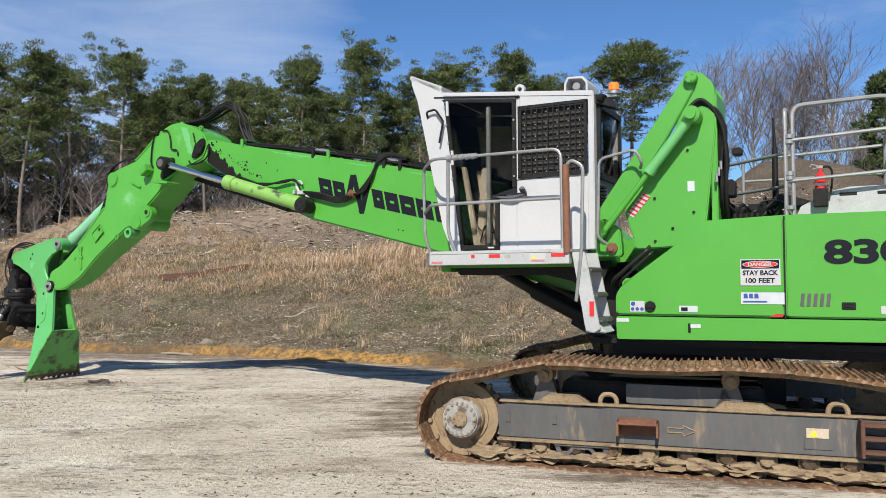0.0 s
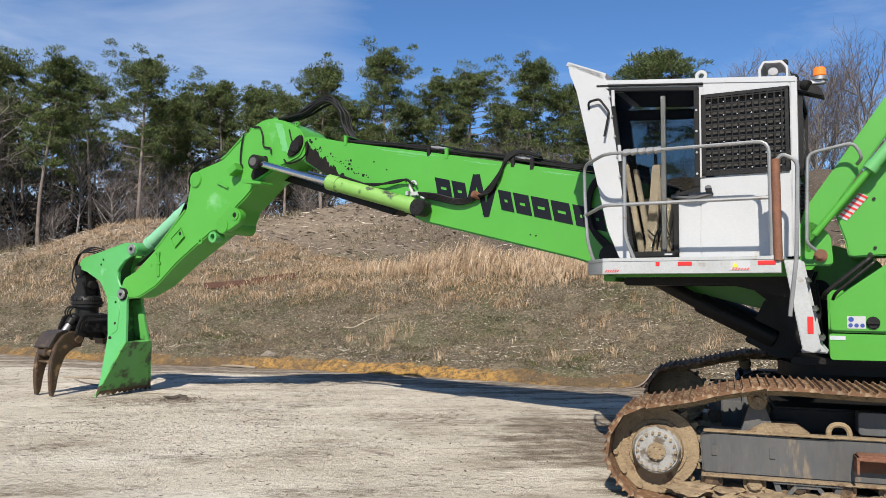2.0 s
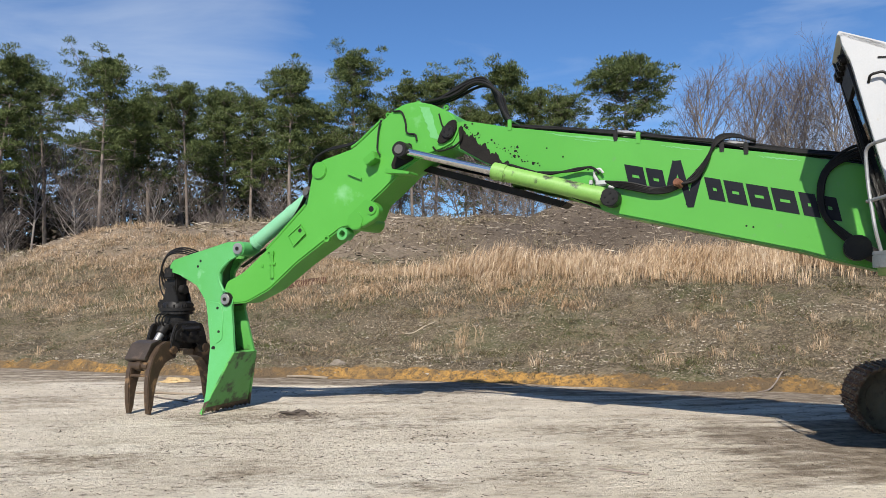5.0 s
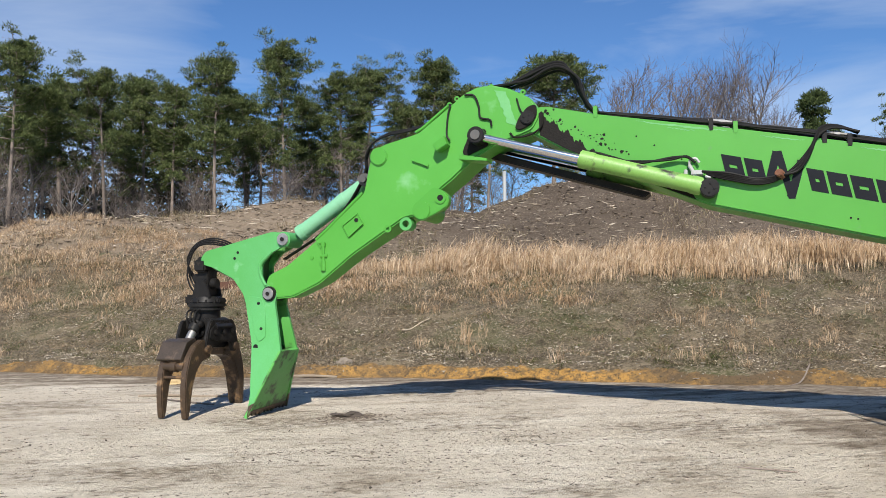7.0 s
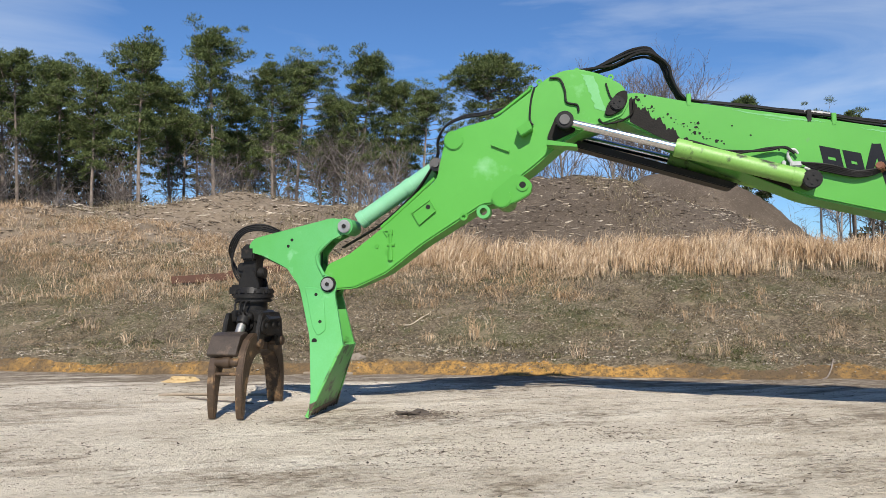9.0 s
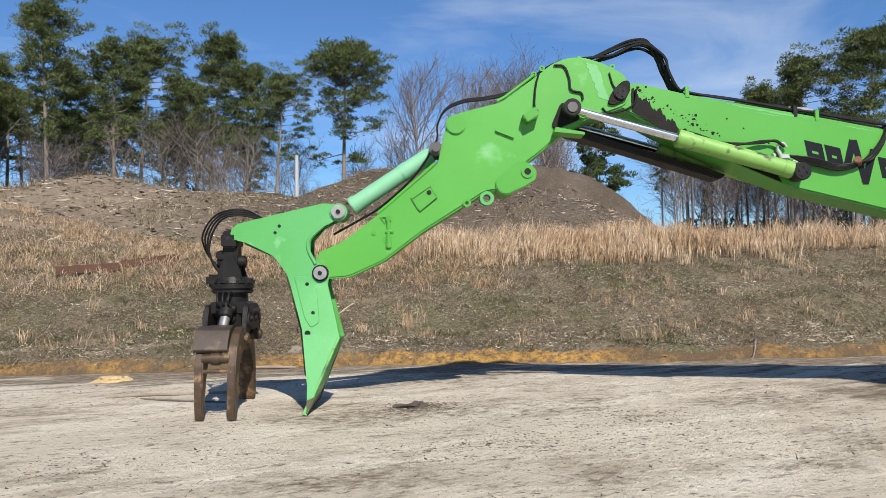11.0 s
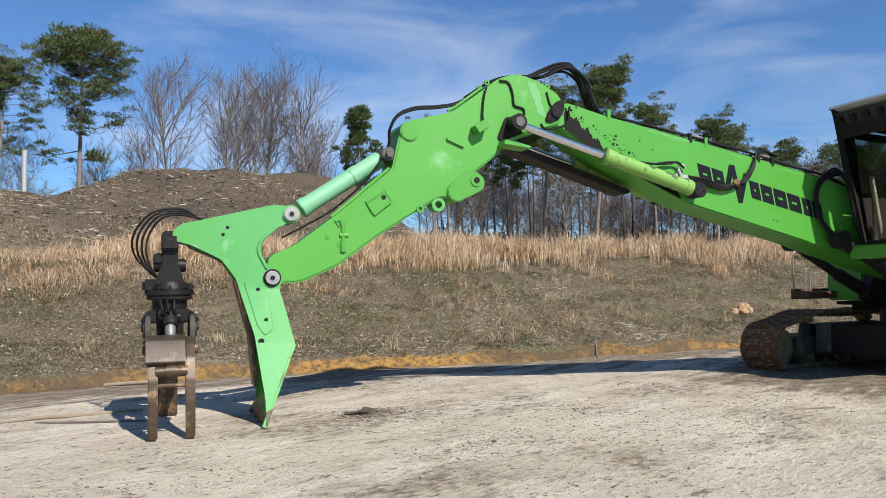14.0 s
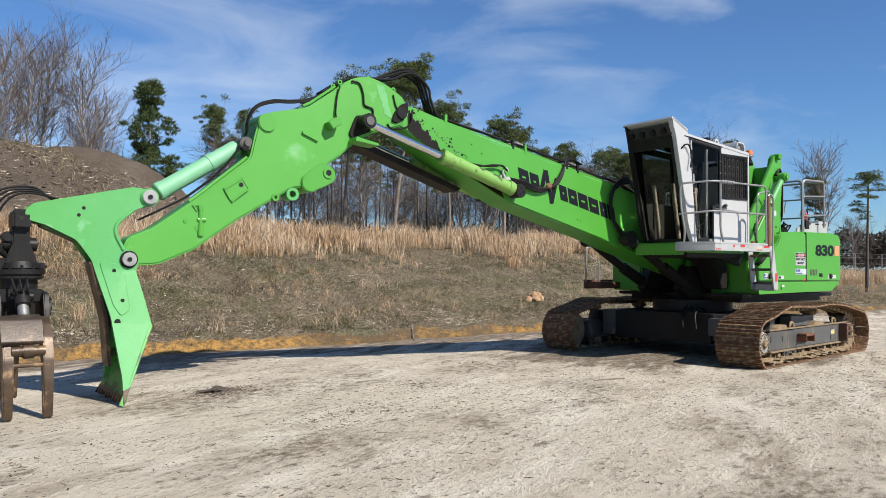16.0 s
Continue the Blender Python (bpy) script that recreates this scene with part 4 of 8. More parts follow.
# warning sign: white board, black and red head, lettering
board = add("warning_sign", box(0.585, 0.925, 1.555, 1.561, 1.645, 1.885, 0.002), WHITE, door_front, "white danger sign with black and red heading")
add("heading", box(0.595, 0.915, 1.561, 1.564, 1.80, 1.877), DECAL_BLACK, board)
oval = bmesh.new()
bmesh.ops.create_circle(oval, cap_ends=True, radius=0.5, segments=40, matrix=Matrix.Diagonal((0.30, 0.062, 1, 1)))
add("oval", onto_side(oval, 0.755, 1.5655, 1.838), WHITE, board, flat=True)
oval = bmesh.new()
bmesh.ops.create_circle(oval, cap_ends=True, radius=0.5, segments=40, matrix=Matrix.Diagonal((0.285, 0.052, 1, 1)))
add("oval", onto_side(oval, 0.755, 1.567, 1.838), RED, board, flat=True)
add("lettering", onto_side(fitted(letters("DANGER", 0.052, 0.003, 1, 0.0015), 0.205, 0.034), 0.755, 1.569, 1.838), WHITE, board, flat=True)
add("lettering", onto_side(fitted(letters("STAY BACK", 0.054, 0.003, 1, 0.0015), 0.30, 0.045), 0.755, 1.563, 1.762), DECAL_BLACK, board, flat=True)
add("lettering", onto_side(fitted(letters("100 FEET", 0.054, 0.003, 1, 0.0015), 0.25, 0.045), 0.755, 1.563, 1.692), DECAL_BLACK, board, flat=True)
# dealer's plate: pale board with blue blocks and faint lines
plate = add("dealer_sticker", box(0.555, 0.925, 1.555, 1.559, 1.475, 1.585, 0.002), PALE_DECAL, door_front, "pale dealer sticker with blue blocks")
for k in range(3):
    add("block", prism([(0.90 - k * 0.046, 1.53), (0.862 - k * 0.046, 1.53), (0.868 - k * 0.046, 1.572), (0.90 - k * 0.046, 1.572)], 1.559, 1.562), BLUE_DECAL, plate)
add("bar", box(0.70, 0.905, 1.559, 1.562, 1.493, 1.507), BLUE_DECAL, plate)
# vents and fittings of the rear panel
for k in range(5):
    u = 0.43 - k * 0.052
    add("vent_slot", prism([(u, 1.46), (u - 0.03, 1.46), (u - 0.042, 1.575), (u - 0.012, 1.575)], 1.5545, 1.5595, 0.002), DARK_STEEL, door_rear, "slanted dark vent slot")
add("latch", join(box(-0.01, 0.10, 1.553, 1.563, 1.435, 1.50, 0.004), box(0.01, 0.08, 1.560, 1.568, 1.455, 1.485, 0.004)), BLACK, door_rear, "black recessed latch")
model = add("model_number", onto_side(fitted(letters("830", 0.3, 0.004, 1.0, 0.012), 0.66, 0.215), -0.10, 1.558, 1.94), DECAL_BLACK, door_rear, "large black model number", flat=True)
add("red_square", box(-0.62, -0.46, 1.556, 1.561, 1.84, 2.04, 0.002), material("faded_red_decal", [(0.75, 0.20, 0.10), (0.70, 0.26, 0.16)], 0.5, scale=6, fine=50, bump=0), door_rear, "faded red decal block")
add("sticker", box(-0.50, -0.20, 1.556, 1.560, 1.40, 1.47), WHITE, door_rear, "white sticker")
# handrail at the swept front edge
add("grab_handle", join(bent([(2.13, 1.50, 1.65), (2.10, 1.60, 1.70), (1.76, 1.60, 1.99), (1.76, 1.52, 2.02)], 0.02), bent([(2.05, 1.50, 1.64), (2.03, 1.585, 1.69), (1.73, 1.585, 1.955), (1.73, 1.52, 1.97)], 0.014)), BLACK, door_front, "black grab handle along the sloping edge")
add("seam_strip", box(0.544, 0.556, 1.50, 1.557, SKIRT_Z, 2.27), BLACK, door_front)

far_step = add("side_platform", join(box(2.05, 3.10, -1.72, -1.30, 1.18, 1.30, 0.01), box(2.05, 3.10, -1.74, -1.70, 1.16, 1.34, 0.006)), RUST, label="dark rusty boarding platform on the far side")
add("rail", bent([(3.07, -1.70, 1.3), (3.07, -1.70, 2.0), (2.6, -1.70, 2.0), (2.2, -1.66, 1.98)], 0.016), RAIL_GREY, far_step)
add("rail", bent([(2.80, -1.70, 1.3), (2.80, -1.70, 1.70), (2.70, -1.70, 1.70), (2.70, -1.70, 1.3)], 0.014, 0.04), RAIL_GREY, far_step)
add("side_box", box(1.9, 2.5, -1.52, -0.75, 1.14, 1.85, 0.03), GREEN, far_step)

# ---- roof walkway: rails, kick plate, extinguisher, exhaust, tanks
rails = add("roof_railing", bent([(0.47, 1.45, 2.24), (0.47, 1.45, 3.28), (-0.33, 1.42, 3.30), (-0.33, 1.42, 2.40)], 0.021, 0.1), RAIL_GREY, label="galvanised tube railing on the engine-house roof")
for z in (2.98, 2.61):
    add("rail", tube([(0.53, 1.47, z - 0.02), (-0.33, 1.44, z + 0.03)], 0.016, curved=False), RAIL_GREY, rails)
    add("rail", tube([(-0.33, 1.42, z), (-0.35, -1.2, z)], 0.016, curved=False), RAIL_GREY, rails)
add("rail", bent([(0.53, 1.47, 2.25), (0.53, 1.47, 3.26), (0.53, 0.5, 3.26), (0.53, 0.4, 2.25)], 0.019), RAIL_GREY, rails)
add("rail", bent([(-0.33, 1.42, 3.30), (-0.35, -1.2, 3.30), (-0.35, -1.2, 2.25)], 0.02), RAIL_GREY, rails)
add("rail", bent([(-0.35, -1.2, 3.25), (1.2, -1.2, 3.18), (1.2, -1.2, 2.25)], 0.02), RAIL_GREY, rails)
for z in (2.92, 2.60):
    add("rail", tube([(-0.35, -1.2, z), (1.2, -1.2, z)], 0.016, curved=False), RAIL_GREY, rails)
    add("rail", tube([(0.53, 1.0, z), (1.25, 0.35, z - 0.01)], 0.016, curved=False), RAIL_GREY, rails)
for z in (2.35, 2.62, 2.66, 2.95, 3.0):
    add("clamp", rod((0.50, 1.46, z - 0.018), (0.50, 1.46, z + 0.018), 0.042, sides=10), RAIL_GREY, rails)
add("kick_plate", prism([(0.46, 2.27), (-0.66, 2.28), (-0.66, 2.53), (0.02, 2.53), (0.16, 2.50), (0.42, 2.37)], 1.28, 1.31, 0.006), LIGHT_GREY, rails, "light grey slotted kick plate")
for u in (0.05, -0.25, -0.5):
    add("slot", box(u - 0.09, u + 0.05, 1.309, 1.313, 2.45, 2.48, 0.003), BLACK, rails)
add("exhaust_stack", join(rod((0.72, 0.2, 2.2), (0.72, 0.2, 3.1), 0.035, 0.03, 16), rod((0.72, 0.2, 3.08), (0.73, 0.2, 3.42), 0.022, 0.010, 12)), BLACK, label="black exhaust stack")
hood = add("engine_hood", prism(rounded([(1.05, 2.30), (0.62, 2.55), (0.3, 2.44), (0.0, 2.40), (0.0, 2.30), (0.25, 2.34), (0.62, 2.45)], 0.03), 0.25, 0.85, 0.012), BLACK, label="black raised hood lid")
add("engine_block", join(box(0.55, 1.2, -0.2, 0.9, 2.22, 2.38, 0.02), box(0.7, 0.95, 0.55, 0.8, 2.34, 2.46, 0.02), rod((1.1, 0.4, 2.4), (1.1, 0.9, 2.4), 0.07, sides=14)), BLACK)

ext = new("fire_extinguisher")
ext.matrix_world = MACHINE_AT @ Matrix.Translation((0.25 - SLEW_U, 1.36, 2.37)) @ Matrix.Scale(0.78, 4)
tagged(ext, "red fire extinguisher in a black bracket on the kick plate", "fire extinguisher")
part("bracket", join(box(-0.078, 0.078, -0.065, 0.072, -0.02, 0.19, 0.008), box(-0.078, 0.078, 0.055, 0.075, 0.05, 0.08, 0.003)), BLACK, ext, "black holder")
part("bottle", join(rod((0, 0, 0.02), (0, 0, 0.34), 0.062, sides=24), rod((0, 0, 0.34), (0, 0, 0.38), 0.062, 0.022, 24), rod((0, 0, 0.38), (0, 0, 0.43), 0.02, sides=12)), RED, ext)
part("label_band", rod((0, 0, 0.22), (0, 0, 0.25), 0.0635, sides=24), WHITE, ext)
part("valve", join(box(-0.03, 0.03, -0.02, 0.02, 0.425, 0.46, 0.006), tube([(0.02, 0, 0.45), (0.08, 0, 0.475), (0.11, 0, 0.45)], 0.009), tube([(0.02, 0, 0.44), (0.085, 0, 0.42)], 0.008, curved=False)), BARE_STEEL, ext)
part("hose", tube([(-0.02, 0, 0.44), (-0.09, 0, 0.44), (-0.125, 0, 0.36), (-0.115, 0, 0.22), (-0.10, 0, 0.12)], 0.013), RUBBER, ext)

# ---- cab tower: tall green mast with the cab's lift cylinder
MAST = rounded([(1.29, 3.72), (1.40, 3.65), (1.45, 3.45), (1.55, 3.02), (1.80, 2.70), (2.03, 2.40), (1.94, 2.12), (1.93, 2.0), (1.5, 2.02), (1.24, 2.20), (1.13, 3.2), (1.15, 3.58)], 0.06)
mast = add("cab_mast", prism(MAST, 1.31, 1.43, 0.012), GREEN, label="tall green mast plate beside the cab")
add("mast_plate", prism(MAST, 0.78, 0.88, 0.012), GREEN, mast)
add("foot_bracket", prism(rounded([(2.36, 2.28), (2.20, 2.34), (2.06, 2.20), (2.04, 1.93), (2.36, 1.93)], 0.05), 1.36, 1.46, 0.012), GREEN, mast)
add("mast_back", box(1.13, 1.19, 0.80, 1.40, 2.15, 3.50, 0.01), GREEN, mast)
add("arm", prism(rounded([(1.36, 3.70), (1.44, 3.63), (1.76, 3.16), (2.27, 2.42), (2.34, 2.12), (2.22, 2.02), (2.10, 2.32), (1.60, 3.06), (1.31, 3.56)], 0.05), 1.40, 1.46, 0.01), GREEN, mast, "green swing arm")
add("pin", join(rod((1.35, 1.42, 3.64), (1.35, 1.53, 3.64), 0.06, sides=20, bevel=0.008), bolts_round((1.35, 3.64), 0.035, 3, 1.52, 1.54, 0.008)), GREEN, mast)
add("lift_cylinder", join(rod((1.36, 1.56, 3.22), (1.73, 1.56, 2.76), 0.050, sides=24, bevel=0.01), rod((1.71, 1.56, 2.785), (1.75, 1.56, 2.735), 0.060, sides=24)), FADED, mast, "bleached green lift cylinder")
add("rod", rod((1.74, 1.56, 2.75), (2.18, 1.56, 2.20), 0.030, sides=20), GREEN, mast)
add("pin", join(rod((1.33, 1.43, 3.26), (1.33, 1.64, 3.26), 0.082, sides=24, bevel=0.012), rod((1.33, 1.64, 3.26), (1.33, 1.665, 3.26), 0.05, sides=18)), GREEN, mast)
add("pin", join(rod((2.14, 1.43, 2.02), (2.14, 1.50, 2.02), 0.055, sides=20, bevel=0.01), rod((2.14, 1.50, 2.02), (2.14, 1.515, 2.02), 0.03, sides=18)), ORANGE_RUST, mast, "rusty pivot pin")
stripe_board = add("stripe_plate", prism([(1.76, 2.52), (1.83, 2.56), (2.0, 2.36), (1.93, 2.32)], 1.431, 1.436), WHITE, mast, "red and white hatched plate")
for k in range(6):
    t0, t1 = k / 6 + 0.02, k / 6 + 0.09
    add("hatch", prism([(1.76 + 0.17 * t0, 2.52 - 0.20 * t0), (1.76 + 0.17 * t1, 2.52 - 0.20 * t1), (1.83 + 0.17 * t1 - 0.0, 2.56 - 0.20 * t1 + 0.0), (1.83 + 0.17 * t0, 2.56 - 0.20 * t0)], 1.436, 1.439), RED, stripe_board)
add("sticker", box(1.34, 1.405, 1.431, 1.434, 2.55, 2.65), PALE_DECAL, mast)
for q in ((1.72, 2.08), (1.35, 2.35), (1.55, 2.2), (1.72, 2.5), (1.4, 2.95)):
    add("bolt", rod((q[0], 1.43, q[1]), (q[0], 1.442, q[1]), 0.014, sides=8), BLACK, mast)
tangle = random.Random(9)
for k in range(10):
    o = k * 0.014
    j = [tangle.uniform(-0.05, 0.05) for q in range(6)]
    add("hose", tube([(1.42 - o * 0.3, 1.49 - o, 3.30), (1.26, 1.46 - o, 3.42 - o), (1.10 + j[0] * 0.5, 1.40 - o, 3.22 + j[1]), (1.09 + j[2], 1.38 - o, 2.85 + j[3]), (1.11 + j[4], 1.36 - o, 2.5), (1.06 + j[5] * 1.5, 1.2 - o * 3, 2.24)], 0.012 + 0.008 * tangle.random()), RUBBER, mast)
for k in range(9):
    j = [tangle.uniform(-0.09, 0.09) for q in range(6)]
    add("hose", tube([(1.08 - 0.05 * k, 1.22, 2.25), (1.0 - 0.05 * k + j[0], 1.25 + j[1] * 0.5, 2.40 + j[2]), (0.88 - 0.04 * k + j[3], 1.15, 2.36 + j[4]), (0.85 - 0.05 * k, 1.0, 2.24)], 0.010 + 0.008 * tangle.random()), RUBBER, mast)
add("valve_block", box(1.0, 1.18, 1.05, 1.30, 2.5, 2.66, 0.012), BLACK, mast)
add("valve_block", box(0.93, 1.02, 1.1, 1.25, 2.90, 2.97, 0.01), BLACK, mast)
add_each("hose_port", [rod((1.0 - 0.05 * k, 1.25, 2.27), (1.0 - 0.05 * k, 1.25, 2.33), 0.022, sides=10) for k in range(6)], BLACK, mast)
for k in range(3):
    add("fitting", rod((1.13 - k * 0.02, 1.47, 2.62 + 0.06 * k), (1.13 - k * 0.02, 1.47, 2.70 + 0.06 * k), 0.013, sides=8), BARE_STEEL, mast)

# ---- cab deck, with its rails, ladder and stripes
deck = add("cab_deck", join(prism([(2.40, 1.42), (4.22, 1.42), (4.22, 1.53), (3.94, 1.98), (2.40, 1.98)], 1.97, 2.005, 0.006, axis="z"), prism([(2.42, 1.90), (2.42, 1.98), (3.94, 1.98), (4.22, 1.53), (4.22, 1.42), (4.14, 1.42), (4.14, 1.50), (3.90, 1.90)], 1.86, 1.97, 0.004, axis="z")), LIGHT_GREY, label="light grey deck round the cab")
add("cab_base", join(box(2.32, 4.06, 0.50, 1.42, 1.84, 2.005, 0.012), box(3.98, 4.10, 0.48, 1.42, 1.80, 1.99, 0.01)), GREEN, deck, "green base frame the cab stands on")
add("cab_floor_frame", join(box(2.3, 3.9, 0.55, 1.40, 1.76, 1.84, 0.015), prism([(2.2, 1.90), (3.2, 1.86), (2.9, 1.76), (2.3, 1.62)], 0.55, 0.62), prism([(2.2, 1.90), (3.2, 1.86), (2.9, 1.76), (2.3, 1.62)], 1.25, 1.32)), BLACK, deck, "black frame under the cab")
add("deck_underside", prism([(2.85, 1.80), (2.2, 1.80), (2.14, 1.2), (2.35, 1.2), (2.55, 1.55)], 0.60, 0.98, 0.02), BLACK, deck)
for u0, w, mat in ((3.42, 0.035, RED), (3.14, 0.12, RED), (2.46, 0.14, RED)):
    add("reflector", box(u0, u0 + w, 1.98, 1.984, 1.93, 1.965), mat, deck, "red reflector strip")
wb = add("warning_sticker", box(2.66, 2.82, 1.98, 1.983, 1.885, 1.965), WHITE, deck, "white warning sticker with yellow triangle")
add("triangle", prism([(2.755, 1.91), (2.805, 1.91), (2.78, 1.955)], 1.983, 1.986), YELLOW, wb)
for k in range(6):
    add("hatch", prism([(3.92 - k * 0.022, 1.875), (3.91 - k * 0.022, 1.875), (3.895 - k * 0.022, 1.90), (3.905 - k * 0.022, 1.90)], 1.98, 1.983), RED, deck)
    add("hatch", prism([(2.81 - k * 0.024, 1.887), (2.80 - k * 0.024, 1.887), (2.785 - k * 0.024, 1.905), (2.795 - k * 0.024, 1.905)], 1.983, 1.986), RED, deck)
guard = add("deck_railing", bent([(4.16, 1.55, 2.01), (4.20, 1.60, 2.18), (4.24, 1.55, 2.60), (4.25, 1.54, 2.95), (3.92, 1.95, 2.98), (2.50, 1.96, 2.98), (2.49, 1.96, 2.01)], 0.0165, 0.1), RAIL_GREY, label="bent grey tube railing round the cab deck")
add("rail", bent([(4.25, 1.53, 2.45), (3.94, 1.94, 2.50), (2.49, 1.95, 2.50)], 0.017), RAIL_GREY, guard)
add("post", bent([(3.74, 1.94, 2.97), (3.74, 1.94, 2.2), (3.66, 1.94, 2.0)], 0.018), RAIL_GREY, guard)
add("wrapped_joint", join(*[rod((3.74 - 0.07 * k, 1.95, 2.975), (3.68 - 0.07 * k, 1.95, 2.985), 0.033, 0.028, 10) for k in range(5)]), RAIL_GREY, guard, "joint wrapped in pale tape")
add("pole", join(rod((2.44, 1.97, 1.96), (2.45, 1.97, 2.82), 0.036, sides=14, bevel=0.006)), ORANGE_RUST, guard, "rusty orange handle post")
add("rail", bent([(2.36, 1.96, 1.5), (2.30, 1.96, 2.0), (2.28, 1.96, 2.80), (2.40, 1.96, 2.86), (2.45, 1.96, 2.80)], 0.018), RAIL_GREY, guard)
add("rail", bent([(2.17, 1.56, 2.06), (2.24, 1.62, 2.12), (2.22, 1.62, 2.90), (1.86, 1.62, 2.97), (1.80, 1.60, 2.84), (1.84, 1.50, 2.80)], 0.015, 0.07), RAIL_GREY, guard)
lad = add("ladder", join(prism([(2.40, 1.97), (2.27, 1.97), (2.13, 1.24), (2.19, 1.20), (2.27, 1.22)], 1.93, 1.96, 0.006), prism([(2.40, 1.97), (2.27, 1.97), (2.13, 1.24), (2.19, 1.20), (2.27, 1.22)], 1.52, 1.55, 0.006)), LIGHT_GREY, label="light grey boarding ladder with toothed treads")
for k in range(3):
    u, z = 2.31 - 0.05 * k, 1.78 - 0.24 * k
    add("tread", join(box(u - 0.10, u + 0.05, 1.55, 1.93, z, z + 0.03, 0.005), *[prism([(u - 0.09 + 0.022 * j, z + 0.03), (u - 0.075 + 0.022 * j, z + 0.03), (u - 0.082 + 0.022 * j, z + 0.045)], 1.55, 1.93) for j in range(6)]), DARK_STEEL, lad)
add("reflector", box(2.185, 2.23, 1.96, 1.964, 1.36, 1.50), RED, lad, "red reflector strip")
add("foot_plate", prism([(2.08, 1.20), (2.29, 1.20), (2.25, 1.33), (2.16, 1.30)], 1.60, 1.92, 0.01), LIGHT_GREY, lad)

# ---- cab: white shell with sloping front, dark glazing, barred rear side window
cab = add("cab", prism([(2.30, 3.56), (4.02, 3.74), (4.10, 3.80), (2.30, 3.625)], 0.54, 1.52, 0.012), WHITE, label="white operator's cab with dark tinted glazing")
add("back_wall", box(2.30, 2.36, 0.56, 1.44, 2.01, 2.76, 0.01), WHITE, cab)
add("side_panel", prism([(2.36, 2.01), (3.14, 2.01), (3.14, 2.76), (2.36, 2.79)], 1.46, 1.51, 0.008), WHITE, cab)
add("rear_post", prism([(2.30, 2.01), (2.36, 2.01), (2.36, 3.60), (2.30, 3.60)], 1.40, 1.515, 0.008), WHITE, cab)
add("rear_post", prism([(2.30, 2.01), (2.36, 2.01), (2.36, 3.60), (2.30, 3.60)], 0.56, 0.64, 0.008), WHITE, cab)
add("window_post", prism([(3.10, 2.76), (3.16, 2.76), (3.16, 3.64), (3.10, 3.64)], 1.46, 1.512, 0.006), WHITE, cab)
add("header", prism([(2.36, 3.54), (3.10, 3.54), (3.10, 3.68), (2.36, 3.62)], 1.46, 1.512), WHITE, cab)
add("header", prism([(3.16, 3.615), (4.02, 3.70), (4.06, 3.80), (3.16, 3.70)], 1.46, 1.512, 0.006), WHITE, cab)
add("gutter", prism([(3.10, 3.64), (4.12, 3.735), (4.12, 3.75), (3.10, 3.655)], 1.512, 1.54, 0.003), BLACK, cab, "thin black rain gutter")
add("corner_post", prism(rounded([(3.90, 2.01), (3.79, 2.01), (3.99, 3.70), (4.05, 3.86), (4.42, 4.02), (4.40, 3.90), (4.33, 3.72), (4.02, 2.3)], 0.03), 1.44, 1.53, 0.012), WHITE, cab, "white sloping front post flaring into the visor")
add("corner_post", prism(rounded([(3.92, 2.01), (3.85, 2.01), (4.05, 3.70), (4.10, 3.86), (4.44, 4.0), (4.40, 3.90), (4.36, 3.72), (4.06, 2.3)], 0.03), 0.53, 0.58, 0.008), BLACK, cab)
visor = add("visor", prism([(4.05, 3.80), (4.44, 3.99), (4.42, 4.03), (4.02, 3.86)], 0.50, 1.53, 0.006), WHITE, cab, "white sun visor over the windscreen")
add("visor_under", prism([(4.34, 3.74), (4.40, 3.92), (4.05, 3.79), (4.02, 3.70)], 0.55, 1.47, 0.006), INTERIOR, cab, "dark underside of the visor")
for k in range(4):
    add("visor_lamp", rod((4.36, 0.66 + 0.22 * k, 3.82), (4.42, 0.66 + 0.22 * k, 3.80), 0.055, sides=14, bevel=0.01), BLACK, cab, "dark round work lamp")
add("windscreen", prism([(3.90, 2.06), (3.915, 2.06), (4.335, 3.74), (4.32, 3.74)], 0.58, 1.45), GLASS, cab, "tinted windscreen", flat=True)
add("screen_frame", join(box(3.84, 3.93, 0.56, 1.46, 2.01, 2.07, 0.008), prism([(3.92, 2.05), (3.95, 2.05), (4.36, 3.72), (4.33, 3.72)], 1.40, 1.45), prism([(3.92, 2.05), (3.95, 2.05), (4.36, 3.72), (4.33, 3.72)], 0.58, 0.62), prism([(4.28, 3.55), (4.31, 3.55), (4.36, 3.74), (4.33, 3.74)], 0.60, 1.42)), BLACK, cab)
# near side door: dark framed pane that steps forward at the foot
door = add("cab_door", join(
    prism([(3.995, 3.675), (4.03, 3.71), (3.14, 3.625), (3.14, 3.585)], 1.49, 1.535, 0.005),
    prism([(3.995, 3.675), (3.955, 3.68), (3.76, 2.06), (3.80, 2.03)], 1.49, 1.535, 0.005),
    prism([(3.80, 2.03), (3.34, 2.03), (3.34, 2.08), (3.79, 2.085)], 1.49, 1.535, 0.005),
    prism([(3.34, 2.03), (3.385, 2.03), (3.385, 2.62), (3.34, 2.62)], 1.49, 1.535, 0.005),
    prism([(3.14, 2.68), (3.185, 2.68), (3.185, 3.62), (3.14, 3.62)], 1.49, 1.535, 0.005),
    prism([(3.14, 2.60), (3.385, 2.56), (3.385, 2.62), (3.14, 2.68)], 1.49, 1.535, 0.005)), BLACK, cab, "black-framed glazed cab door")
add("door_glass", prism([(3.96, 3.66), (3.77, 2.07), (3.36, 2.07), (3.36, 2.60), (3.16, 2.66), (3.16, 3.60)], 1.505, 1.512), GLASS, door, "tinted door pane", flat=True)
